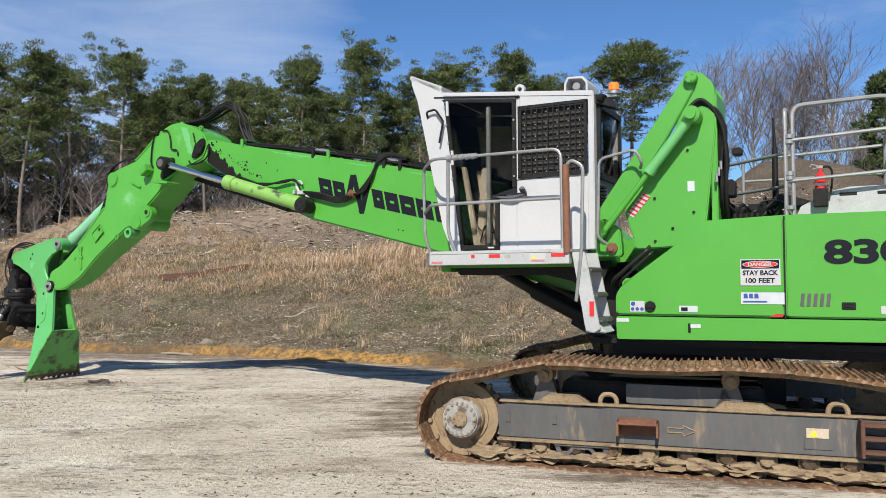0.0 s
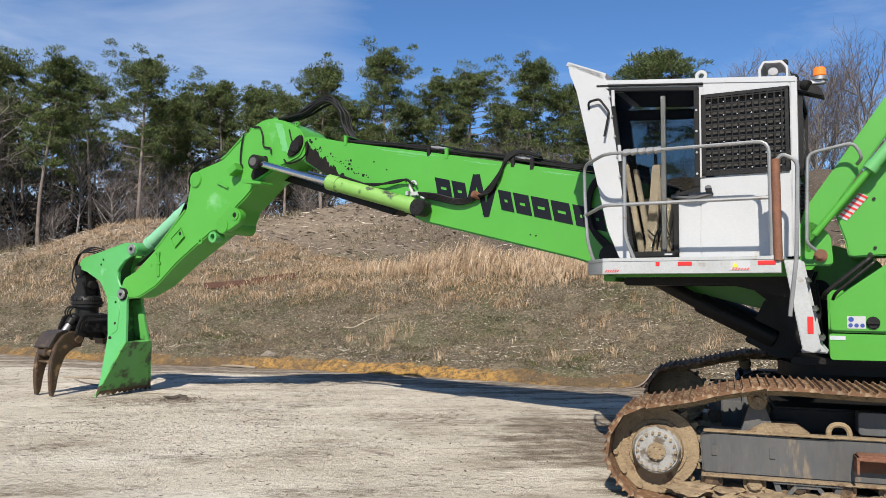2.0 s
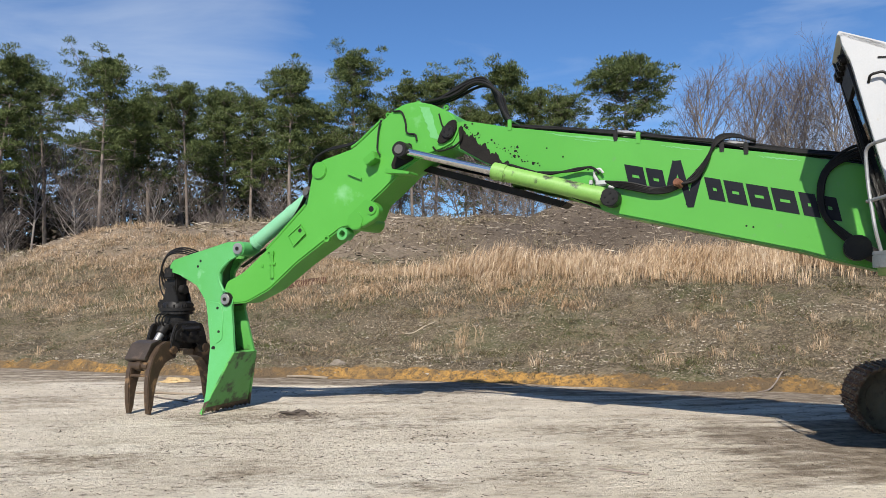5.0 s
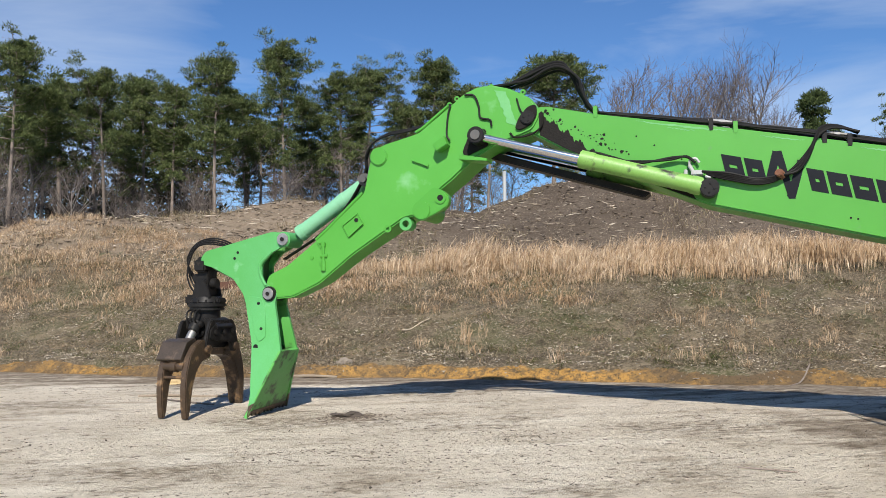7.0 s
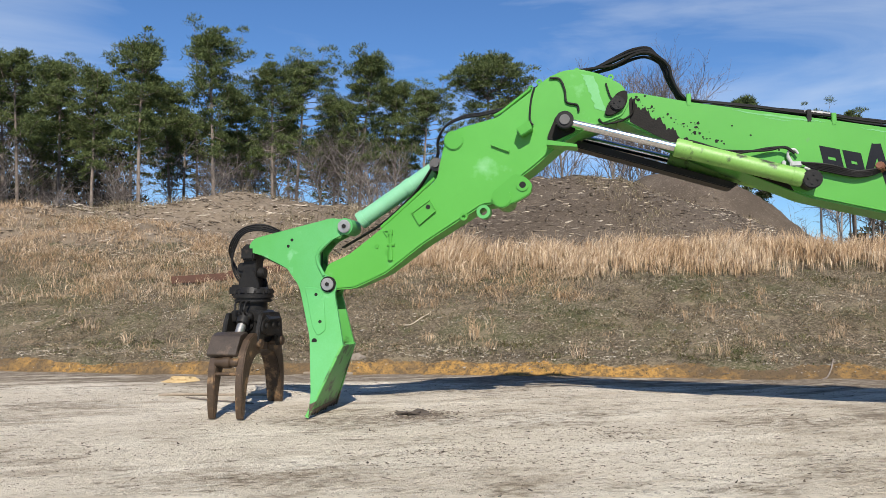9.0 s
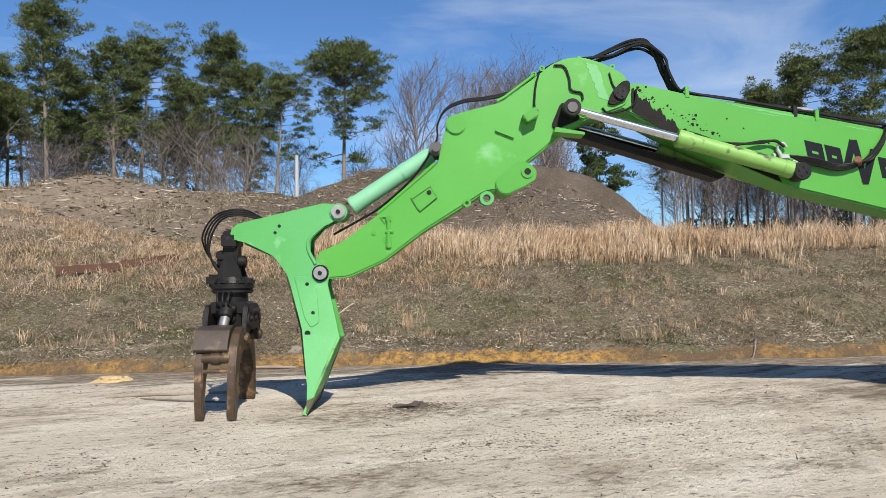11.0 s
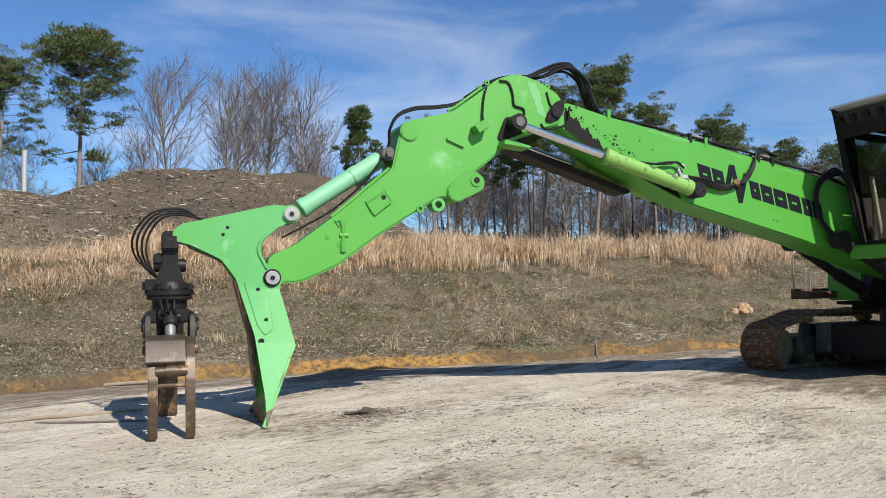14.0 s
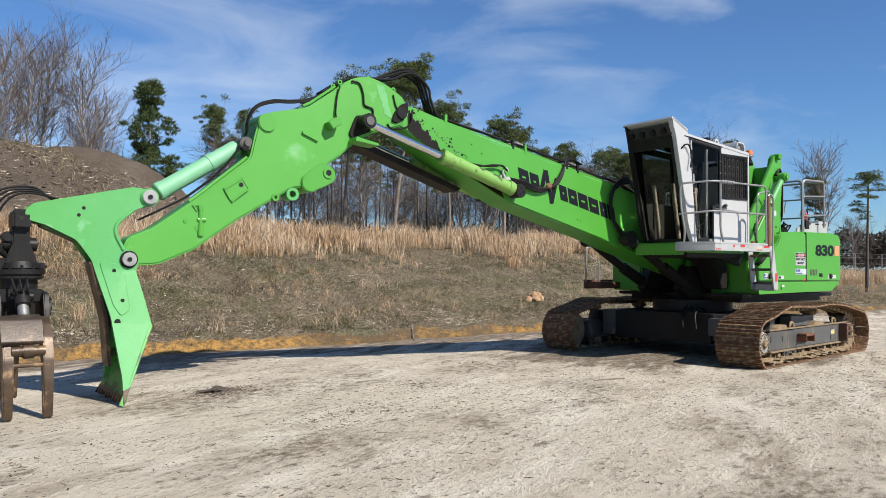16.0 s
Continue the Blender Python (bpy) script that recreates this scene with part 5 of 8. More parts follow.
add("door_panel", prism([(3.34, 2.01), (3.34, 2.59), (3.14, 2.62), (3.14, 2.01)], 1.47, 1.51, 0.006), WHITE, door)
add_each("door_bolt", [rod((3.985 - 0.0235 * k, 1.53, 3.62 - 0.20 * k), (3.985 - 0.0235 * k, 1.545, 3.62 - 0.20 * k), 0.012, sides=8) for k in range(8)] + [rod((3.162, 1.53, 2.80 + 0.2 * k), (3.162, 1.545, 2.80 + 0.2 * k), 0.011, sides=8) for k in range(4)], BARE_STEEL, door)
add("door_handle", join(box(3.02, 3.24, 1.52, 1.57, 2.585, 2.62, 0.008), rod((3.06, 1.51, 2.62), (3.06, 1.58, 2.66), 0.03, sides=12), tube([(3.4, 1.54, 2.60), (3.2, 1.57, 2.57), (3.05, 1.56, 2.60)], 0.016)), DARK_STEEL, door, "grey steel latch and handle")
for q in ((3.92, 3.60), (3.86, 3.05)):
    add("hinge", rod((q[0] + 0.03, 1.535, q[1] - 0.08), (q[0] + 0.035, 1.535, q[1] + 0.08), 0.017, sides=10), WHITE, door)
add("grab_handle", bent([(4.20, 1.53, 3.52), (4.19, 1.58, 3.58), (4.08, 1.58, 3.60), (3.98, 1.58, 3.46), (4.03, 1.58, 3.22)], 0.012, 0.03), BLACK, cab, "thin black grab wire on the front post")
# barred rear side window
add("side_window", prism([(2.39, 2.81), (3.10, 2.78), (3.10, 3.515), (2.39, 3.525)], 1.475, 1.485), INTERIOR, cab, "black side window behind a steel guard")
guard_frame = add("window_guard", join(box(2.37, 3.12, 1.51, 1.53, 2.775, 2.805), box(2.37, 3.12, 1.51, 1.53, 3.51, 3.54), box(2.37, 2.40, 1.51, 1.53, 2.78, 3.53), box(3.085, 3.12, 1.51, 1.53, 2.78, 3.53)), BLACK, cab, "black steel mesh guard")
add_each("guard_bar", [box(2.395, 3.09, 1.515, 1.527, 2.81 + 0.062 * k, 2.822 + 0.062 * k) for k in range(12)] + [box(2.42 + 0.06 * k, 2.432 + 0.06 * k, 1.52, 1.532, 2.80, 3.52) for k in range(12)], BLACK, guard_frame)
add_each("guard_bolt", [rod((2.44 + 0.12 * a, 1.53, 2.83 + 0.125 * b), (2.44 + 0.12 * a, 1.54, 2.83 + 0.125 * b), 0.0065, sides=6) for a in range(6) for b in range(6)], BARE_STEEL, guard_frame)
# rear window, lamp hood, beacon, lugs, camera arm, aerial
add("rear_window", box(2.285, 2.30, 0.62, 1.38, 2.80, 3.46), GLASS, cab, "tinted rear window", flat=True)
add("rear_frame", join(box(2.262, 2.30, 0.58, 0.63, 2.74, 3.52), box(2.262, 2.30, 1.37, 1.42, 2.74, 3.52), box(2.262, 2.30, 0.58, 1.42, 3.46, 3.52), box(2.262, 2.30, 0.58, 1.42, 2.74, 2.80)), BLACK, cab)
add("rear_louvre", join(*[box(2.262, 2.295, 1.2, 1.42, 2.12 + 0.035 * k, 2.14 + 0.035 * k) for k in range(16)]), BLACK, cab, "black louvred vent")
hoodlamp = add("lamp_hood", join(prism(rounded([(2.37, 3.63), (2.37, 3.73), (2.42, 3.79), (2.58, 3.80), (2.62, 3.73), (2.62, 3.65), (2.60, 3.65), (2.60, 3.72), (2.57, 3.78), (2.43, 3.77), (2.39, 3.72), (2.39, 3.63)], 0.008, 2), 1.10, 1.48)), WHITE, cab, "white hooded work lamp on the roof")
add("lamp", rod((2.50, 1.38, 3.70), (2.50, 1.45, 3.70), 0.042, sides=18, bevel=0.008), BARE_STEEL, hoodlamp)
beacon = add("beacon", rod((2.12, 1.40, 3.615), (2.12, 1.40, 3.70), 0.058, 0.052, 20, 0.01), ORANGE_LENS, cab, "amber beacon")
add("beacon_base", join(rod((2.12, 1.40, 3.585), (2.12, 1.40, 3.615), 0.066, sides=20), box(2.08, 2.32, 1.36, 1.44, 3.55, 3.585, 0.006)), BARE_STEEL, beacon)
add("rear_lamp", join(rod((2.26, 1.44, 3.56), (2.20, 1.47, 3.53), 0.045, sides=16, bevel=0.008), prism([(2.30, 3.60), (2.12, 3.52), (2.08, 3.42), (2.30, 3.50)], 1.30, 1.46, 0.01)), BLACK, cab)
for u in (3.13,):
    add("lifting_eye", ring((u, 3.745), 0.055, 0.026, 1.40, 1.44), WHITE, cab)
add("camera_arm", join(tube([(2.35, 0.75, 3.62), (2.34, 0.75, 3.80), (2.40, 0.75, 3.84), (2.45, 0.75, 3.94)], 0.014), box(2.42, 2.50, 0.70, 0.80, 3.93, 3.98, 0.01), rod((2.34, 0.75, 3.6), (2.34, 0.75, 3.74), 0.03, sides=12)), BLACK, cab, "small camera on a bent arm")
add("aerial", rod((2.55, 0.65, 3.6), (2.55, 0.65, 3.95), 0.006, 0.003, 6), BLACK, cab)
# inside: floor, far wall with its window, tan seat, pillars
add("cab_interior", join(box(2.36, 3.90, 0.58, 1.45, 2.01, 2.05), box(2.36, 3.0, 0.56, 0.60, 2.01, 2.75), prism([(2.36, 3.55), (3.9, 3.70), (3.9, 3.73), (2.36, 3.58)], 0.6, 1.44)), INTERIOR, cab)
add("far_frame", join(prism([(2.36, 2.03), (3.86, 2.03), (4.02, 2.70), (2.36, 2.70)], 0.55, 0.58), box(2.36, 2.48, 0.55, 0.58, 2.7, 3.56), prism([(3.16, 2.70), (3.24, 2.70), (3.24, 3.62), (3.16, 3.62)], 0.55, 0.58), prism([(2.36, 3.46), (4.20, 3.58), (4.26, 3.70), (2.36, 3.56)], 0.55, 0.58)), INTERIOR, cab, "dark inner wall of the cab")
add("far_pane", prism([(2.48, 2.70), (4.02, 2.70), (4.22, 3.58), (2.48, 3.46)], 0.562, 0.568), GLASS, cab, "tinted far side pane", flat=True)
for y0 in (0.72, 1.12):
    add("pillar", prism([(3.74, 2.06), (3.80, 2.06), (3.96, 3.0), (3.91, 3.0)], y0, y0 + 0.06, 0.008), SEAT, cab, "tan trim pillar behind the windscreen")
seat = add("operator_seat", join(prism(rounded([(2.75, 2.35), (3.25, 2.38), (3.28, 2.50), (2.78, 2.50)], 0.04), 0.82, 1.28, 0.03), prism(rounded([(2.72, 2.45), (2.86, 2.48), (2.74, 3.15), (2.62, 3.15)], 0.05), 0.84, 1.26, 0.03), box(2.8, 3.1, 0.95, 1.15, 2.05, 2.36, 0.02)), SEAT, cab, "tan operator's seat")
add("pillar", prism([(3.60, 2.06), (3.70, 2.06), (3.62, 2.94), (3.54, 2.94)], 1.28, 1.36, 0.01), SEAT, cab, "tan trim pillar behind the door pane")
add("pillar", prism([(3.46, 2.05), (3.50, 2.05), (3.50, 3.58), (3.46, 3.58)], 1.46, 1.495), RAIL_GREY, cab, "grey pillar behind the door pane")
add("trim_board", prism([(3.44, 2.06), (3.50, 2.06), (3.58, 2.80), (3.54, 2.82)], 1.30, 1.34, 0.006), SEAT, cab)
add("trim_board", prism([(3.54, 2.06), (3.60, 2.06), (3.50, 2.62), (3.45, 2.60)], 1.22, 1.27, 0.006), SEAT, cab)
add("cable", tube([(3.62, 1.40, 2.12), (3.55, 1.42, 2.30), (3.46, 1.40, 2.22), (3.40, 1.41, 2.45)], 0.008), RUBBER, cab)
add("cable", tube([(3.66, 1.40, 2.30), (3.58, 1.42, 2.24), (3.50, 1.41, 2.34), (3.42, 1.42, 2.16)], 0.007), RUBBER, cab)
add("console", join(prism([(3.2, 2.05), (3.45, 2.05), (3.40, 2.55), (3.2, 2.55)], 1.15, 1.38, 0.02), rod((3.36, 1.26, 2.55), (3.40, 1.26, 2.68), 0.02, sides=10)), INTERIOR, cab)
add("sill_label", box(3.40, 3.47, 1.535, 1.538, 2.045, 2.06), WHITE, door)

for o in cab.children_recursive:
    if o.data.materials[0] == GLASS:
        o.visible_shadow = False

# ---- boom
boom = add("boom", prism(rounded([(8.92, 3.84), (8.62, 3.865), (8.0, 3.72), (6.4, 3.425), (4.7, 3.09), (3.8, 2.88), (2.6, 2.40), (2.05, 1.95), (2.0, 1.55), (2.3, 1.42), (3.0, 1.58), (4.4, 1.955), (4.75, 2.07), (6.60, 2.535), (6.76, 2.575), (7.99, 3.12), (8.40, 3.32), (8.72, 3.50), (8.95, 3.62)], 0.07), -0.29, 0.29, 0.022), GREEN, label="long bright green box-section boom with black lettering shapes")
smear = random.Random(31)
upper = [(8.70 - 0.0125 * k, 3.80 - 0.0103 * k + smear.uniform(-0.022, 0.022) + 0.03 * math.sin(k * 0.5)) for k in range(58)]
grime = [prism([(8.69, 3.515)] + upper + [(7.96, 3.125), (8.39, 3.335)], 0.2895, 0.2925)]
for k in range(46):
    t = smear.random()
    u, z, r = 8.62 - 1.0 * t + smear.gauss(0, 0.04), 3.76 - 0.62 * t + abs(smear.gauss(0, 0.05)), 0.006 + 0.016 * smear.random() ** 2
    grime.append(prism([(u + r * smear.uniform(0.6, 1.5) * math.cos(a), z + r * smear.uniform(0.5, 1.1) * math.sin(a)) for a in (0, 0.9, 1.8, 2.7, 3.6, 4.5, 5.4)], 0.2895, 0.2922))
add("grime", join(*grime), GREASE, boom, "black grease smear", flat=True)
# oily streak whose black also paints the cylinder's shadow on the boom
streak = random.Random(8)
edge = [(8.28 - 0.048 * k, 3.245 - 0.0172 * k + streak.uniform(-0.02, 0.02)) for k in range(28)]
add("grime", prism(edge + [(6.90, 2.645), (7.2, 2.775), (7.98, 3.122), (8.30, 3.275)], 0.2895, 0.2921), GREASE, boom, "black oily streak with the cylinder's shadow painted in", flat=True)
add("boom_pivot", join(rod((2.2, -0.46, 1.72), (2.2, 0.46, 1.72), 0.10, sides=24)), BLACK, boom)
# the maker's mark as plain slanted blocks, the third one a tall zigzag
def mark(u0, u1, top, bottom):
    """One slanted block with a slit across its middle."""
    def at(u, f):
        z_top, z_bot = 3.148 + (u - 6.58) * 0.238, 2.895 + (u - 6.58) * 0.238
        return (u + 0.05 * (f - 0.5), z_bot + (z_top - z_bot) * f)
    cut = [prism([at(u0, hi), at(u1, hi), at(u1, lo), at(u0, lo)], 0.289, 0.2945) for hi, lo in ((top, 0.57), (0.43, bottom))]
    ends = [prism([at(a, 0.58), at(b, 0.58), at(b, 0.42), at(a, 0.42)], 0.289, 0.2942) for a, b in ((u0, u0 - 0.065), (u1 + 0.065, u1))]
    return join(*cut, *ends)


for u0, u1 in ((6.60, 6.39), (6.36, 6.17), (5.72, 5.55), (5.52, 5.32), (5.29, 5.07), (5.04, 4.81), (4.77, 4.61), (4.58, 4.41)):
    add("mark_block", mark(u0, u1, 1.0, 0.0), DECAL_BLACK, boom, "black slanted block of the maker's mark")
add("mark_zigzag", join(prism([(6.16, 2.84), (6.08, 2.82), (6.00, 3.10), (6.08, 3.16)], 0.289, 0.2945), prism([(6.07, 3.15), (5.99, 3.15), (5.86, 2.61), (5.93, 2.61)], 0.289, 0.2943), prism([(5.95, 2.64), (5.86, 2.62), (5.75, 3.02), (5.83, 3.04)], 0.289, 0.2941)), DECAL_BLACK, boom, "tall black zigzag of the maker's mark")
for q in ((5.25, 2.36), (5.32, 2.375), (7.55, 3.42), (7.35, 3.30), (7.05, 3.12)):
    add("stain", rod((q[0], 0.29, q[1]), (q[0], 0.2922, q[1]), 0.012, sides=5), GREASE, boom)
scuff = random.Random(44)
for u0, u1, dz, w in ((7.55, 6.55, 0.035, 0.022), (6.2, 5.75, 0.05, 0.012), (5.2, 4.75, 0.06, 0.014), (7.2, 6.9, 0.075, 0.01)):
    steps_u = [u0 + (u1 - u0) * k / 24 for k in range(25)]
    upper = [(u, 3.425 + (u - 6.4) * 0.1885 - dz + scuff.uniform(-0.006, 0.006)) for u in steps_u]
    lower = [(u, z - w * math.sin(math.pi * (k + 0.5) / 25) * scuff.uniform(0.5, 1.2) - 0.002) for k, (u, z) in enumerate(upper)]
    add("scuff", prism(upper + lower[::-1], 0.2895, 0.2918), FADED, boom, "pale scuffed paint", flat=True)
# stick cylinders, one each side
for s in (1, -1):
    y = s * 0.42
    c = add("stick_cylinder", join(rod((6.86, y, 2.78), (8.17, y, 3.165), 0.098, sides=28, bevel=0.012), rod((8.02, y, 3.12), (8.20, y, 3.174), 0.108, sides=28, bevel=0.012), rod((6.84, y, 2.774), (6.96, y, 2.81), 0.105, sides=28, bevel=0.01)), material("pale_green_cylinder", [(0.155, 0.33, 0.06), (0.19, 0.36, 0.085), (0.12, 0.27, 0.045)], 0.5, scale=4, fine=50, bump=0.06, spots=(0.03, 0.03, 0.022), spot_scale=5, spot_amount=0.26) if s > 0 else bpy.data.materials["pale_green_cylinder"], boom, "pale green hydraulic cylinder, grimy underneath")
    add("piston_rod", rod((8.19, y, 3.17), (9.40, y, 3.515), 0.05, sides=24), CHROME, boom, "chrome piston rod")
    add("cylinder_eye", join(rod((6.76, y - 0.11, 2.75), (6.76, y + 0.11, 2.75), 0.105, sides=24, bevel=0.01), bolts_round((6.76, 2.75), 0.05, 4, y + 0.11, y + 0.122, 0.012)), BLACK, boom)
    add("rod_eye", join(rod((9.44, y - 0.10, 3.53), (9.44, y + 0.10, 3.53), 0.105, sides=24, bevel=0.01), bolts_round((9.44, 3.53), 0.05, 4, y + 0.10, y + 0.112, 0.012)), BLACK, boom)
    add("lock_plate", join(rod((9.44, y + s * 0.10, 3.53), (9.44, y + s * 0.115, 3.53), 0.06, sides=18)), DARK_STEEL, boom)
    for k in range(2):
        o = 0.022 * k
        add("hose", tube([(8.14, y - s * 0.06, 3.27 - o), (7.98, y - s * 0.05, 3.235), (7.78, y - s * 0.06, 3.165 - o), (7.56, y - s * 0.07, 3.095 + o), (7.36, y - s * 0.06, 3.105), (7.16, y - s * 0.07, 3.135 - o), (7.0, y - s * 0.06, 3.13 + o * 0.4), (6.90, y - s * 0.05, 3.06)], 0.014), RUBBER, boom)
    lift = add("lift_cylinder", join(rod((4.25, y * 1.12, 2.08), (3.3, y * 1.12, 1.56), 0.075, sides=20), rod((3.35, y * 1.12, 1.59), (2.6, y * 1.12, 1.22), 0.105, sides=22, bevel=0.01), rod((4.27, y * 1.12 - 0.1, 2.09), (4.27, y * 1.12 + 0.1, 2.09), 0.13, sides=22, bevel=0.01)), BLACK, boom, "grimy boom lift cylinder")
add("cylinder_guard", prism([(9.30, 3.40), (9.42, 3.34), (8.2, 2.96), (7.5, 2.74), (7.42, 2.80), (8.1, 3.02)], -0.46, -0.12, 0.012), BLACK, boom, "greasy guard plate between the cylinders")
valve = add("valve", join(box(6.82, 6.95, 0.29, 0.36, 2.915, 2.975, 0.012), rod((6.93, 0.33, 2.96), (6.97, 0.33, 3.04), 0.022, sides=10), tube([(6.97, 0.33, 3.02), (6.96, 0.34, 3.09), (6.90, 0.34, 3.11), (6.86, 0.34, 3.06)], 0.015), rod((6.80, 0.34, 2.90), (6.74, 0.34, 2.88), 0.018, sides=8), rod((6.81, 0.34, 2.95), (6.75, 0.34, 2.93), 0.015, sides=8), box(6.99, 7.03, 0.29, 0.35, 2.93, 2.99, 0.008)), LIGHT_GREY, boom, "pale hose valve with short elbows")
# hose run along the boom's top with clamps
run = random.Random(77)
for k in range(9):
    y = 0.26 - 0.06 * k
    up = 0.012 + 0.024 * (k % 3)
    w = [run.uniform(-0.014, 0.018) for q in range(9)]
    pts = [(8.02, y, 3.755), (7.7, y + w[0], 3.685 + up * 0.6 + w[1]), (7.25, y + w[2], 3.60 + up + w[3]), (6.85, y, 3.545 + up + w[4]), (6.5, y - w[1], 3.485 + up + w[2]), (6.1, y, 3.40 + up + w[5]), (5.7, y + w[6], 3.325 + up + w[7]), (5.3, y, 3.25 + up + w[8]), (4.8, y, 3.145 + up + w[4]), (4.2, y, 3.02 + up), (3.6, y * 0.8, 2.83)]
    add("hose", tube(pts, 0.011 + 0.006 * run.random()), RUBBER, boom)
for u in (8.02, 6.72, 6.46, 5.55, 5.30):
    z = 3.09 + (u - 4.7) * 0.192
    add("hose_clamp", join(box(u - 0.022, u + 0.022, -0.28, 0.29, z + 0.075, z + 0.09, 0.004), box(u - 0.025, u + 0.025, 0.265, 0.295, z - 0.05, z + 0.09, 0.005)), GREEN if u in (8.02, 6.46) else BLACK, boom)
for u in (6.6, 5.42):
    z = 3.09 + (u - 4.7) * 0.192
    for k in range(5):
        du = 0.05 * math.sin(k * 2.3)
        add("coupling", join(rod((u - 0.11 + du, 0.25 - 0.09 * k, z + 0.062 + 0.02 * (k % 2)), (u + 0.11 + du, 0.25 - 0.09 * k, z + 0.10 + 0.02 * (k % 2)), 0.015, sides=10), rod((u - 0.03 + du, 0.25 - 0.09 * k, z + 0.075 + 0.02 * (k % 2)), (u + 0.03 + du, 0.25 - 0.09 * k, z + 0.086 + 0.02 * (k % 2)), 0.023, sides=6)), BARE_STEEL, boom, "bright hose coupling")
for k in range(5):
    o, w = 0.024 * k, run.uniform(-0.02, 0.02)
    add("hose", tube([(5.20, 0.28 - o, 3.31), (5.43 + w, 0.29 - o * 0.5, 3.37 + o * 0.3), (5.60, 0.31, 3.30 + o * 0.7), (5.74 - o * 0.4, 0.33 + o * 0.2, 3.10), (5.88 - o * 0.5, 0.335, 2.93 + w), (6.05 - o * 0.4, 0.34 + o * 0.3, 2.82 + o * 0.5), (6.26, 0.35, 2.785 + o * 0.6), (6.55, 0.35 + o * 0.3, 2.85 + o * 0.7), (6.74 + o, 0.35, 2.90 + o * 0.6)], 0.0145), RUBBER, boom)
add("hose_clip", join(rod((5.99, 0.31, 2.86), (6.04, 0.39, 2.90), 0.05, sides=10, bevel=0.01)), ORANGE_RUST, boom)
for k in range(4):
    o = 0.03 * k
    add("hose", tube([(3.9, 0.27, 2.98 + o), (4.15 + o, 0.36, 3.06 + o), (4.5 + o * 0.6, 0.36, 2.9), (4.55 + o * 0.4, 0.36, 2.5), (4.35, 0.37, 2.25 - o), (4.0, 0.36, 2.0 - o)], 0.017), RUBBER, boom)
# high hose loop over the elbow
for k in range(6):
    y = 0.13 - 0.042 * k
    o = 0.020 * ((k * 2) % 5) - 0.03
    w = [run.uniform(-0.02, 0.02) for q in range(6)]
    add("hose", tube([(8.02, y, 3.77), (8.12 + w[0], y, 3.87), (8.21 + o * 0.5, y, 4.06), (8.25 + o, y, 4.20 + o * 0.4), (8.34 + o * 0.7, y * 0.95, 4.33 + o), (8.47, y * 0.95, 4.41 + o), (8.64 + o * 0.4, y * 0.9, 4.39 + o), (8.86, y * 0.9, 4.30 + o + w[1]), (9.12, y * 0.85, 4.22 + o * 0.5 + w[2]), (9.42, y * 0.8, 4.20 + w[3] * 0.5), (9.66, y * 0.8, 4.11), (9.95, y * 0.7, 3.92)], 0.019), RUBBER, boom, "black hydraulic hose looped over the elbow")

# ---- stick, tapering towards its tip
def slim(u):
    """How far widths shrink along the stick."""
    return piecewise(u, [(9.5, 1.0), (10.8, 0.86), (12.0, 0.56), (14.0, 0.54)])


def tapered(bm):
    for v in bm.verts:
        v.co.y *= slim(v.co.x)
    return bm


stick = add("stick", tapered(prism(rounded([(8.66, 3.76), (8.78, 3.97), (9.05, 4.115), (9.28, 4.18), (9.46, 4.17), (9.64, 4.10), (9.80, 3.975), (10.25, 3.65), (10.76, 3.53), (10.90, 3.43), (10.96, 3.20), (11.02, 2.92), (11.68, 2.37), (12.18, 2.0), (12.46, 1.88), (12.52, 1.70), (12.42, 1.555), (12.10, 1.575), (11.68, 1.76), (11.19, 2.12), (10.70, 2.42), (10.45, 2.575), (10.22, 2.60), (10.06, 2.70), (9.98, 2.90), (9.80, 3.03), (9.52, 3.27), (9.22, 3.44), (8.92, 3.52), (8.76, 3.58)], 0.06), -0.31, 0.31, 0.022)), STICK_GREEN, label="bright green stick with a humped elbow")
add("elbow_ear", tapered(join(prism(rounded([(8.72, 3.89), (8.82, 3.87), (8.94, 3.74), (8.99, 3.60), (8.90, 3.585), (8.78, 3.65), (8.71, 3.76)], 0.05), 0.31, 0.345, 0.008), tube([(8.64, 0.322, 3.78), (8.66, 0.322, 3.62), (8.78, 0.322, 3.53), (8.98, 0.322, 3.50), (9.05, 0.322, 3.56)], 0.012))), GREASE, stick, "greasy elbow pin plate")
add("elbow_pin", tapered(join(rod((8.83, -0.36, 3.73), (8.83, 0.37, 3.73), 0.085, sides=24, bevel=0.01), bolts_round((8.83, 3.73), 0.04, 3, 0.37, 0.38, 0.012))), BLACK, stick)
add("lug", tapered(prism(rounded([(10.05, 2.95), (9.92, 2.90), (9.84, 2.82), (9.86, 2.70), (10.0, 2.62), (10.14, 2.56), (10.30, 2.60), (10.30, 2.75)], 0.05), 0.20, 0.33, 0.01)), GREEN, stick)
add("boss", tapered(join(rod((10.21, -0.33, 2.66), (10.21, 0.345, 2.66), 0.125, sides=28, bevel=0.012))), GREEN, stick)
add("boss_ring", tapered(ring((9.955, 2.805), 0.075, 0.04, 0.325, 0.345, 20)), GREEN, stick)
add("boss_hole", tapered(rod((9.955, 0.30, 2.805), (9.955, 0.338, 2.805), 0.042, sides=18)), BLACK, stick)
add("boss_ring", tapered(ring((10.68, 2.445), 0.05, 0.022, 0.26, 0.325, 18)), GREEN, stick)
add("hook", tapered(ring((10.44, 2.50), 0.085, 0.045, 0.10, 0.30, 18)), MINT, stick, "worn pale lifting hook")
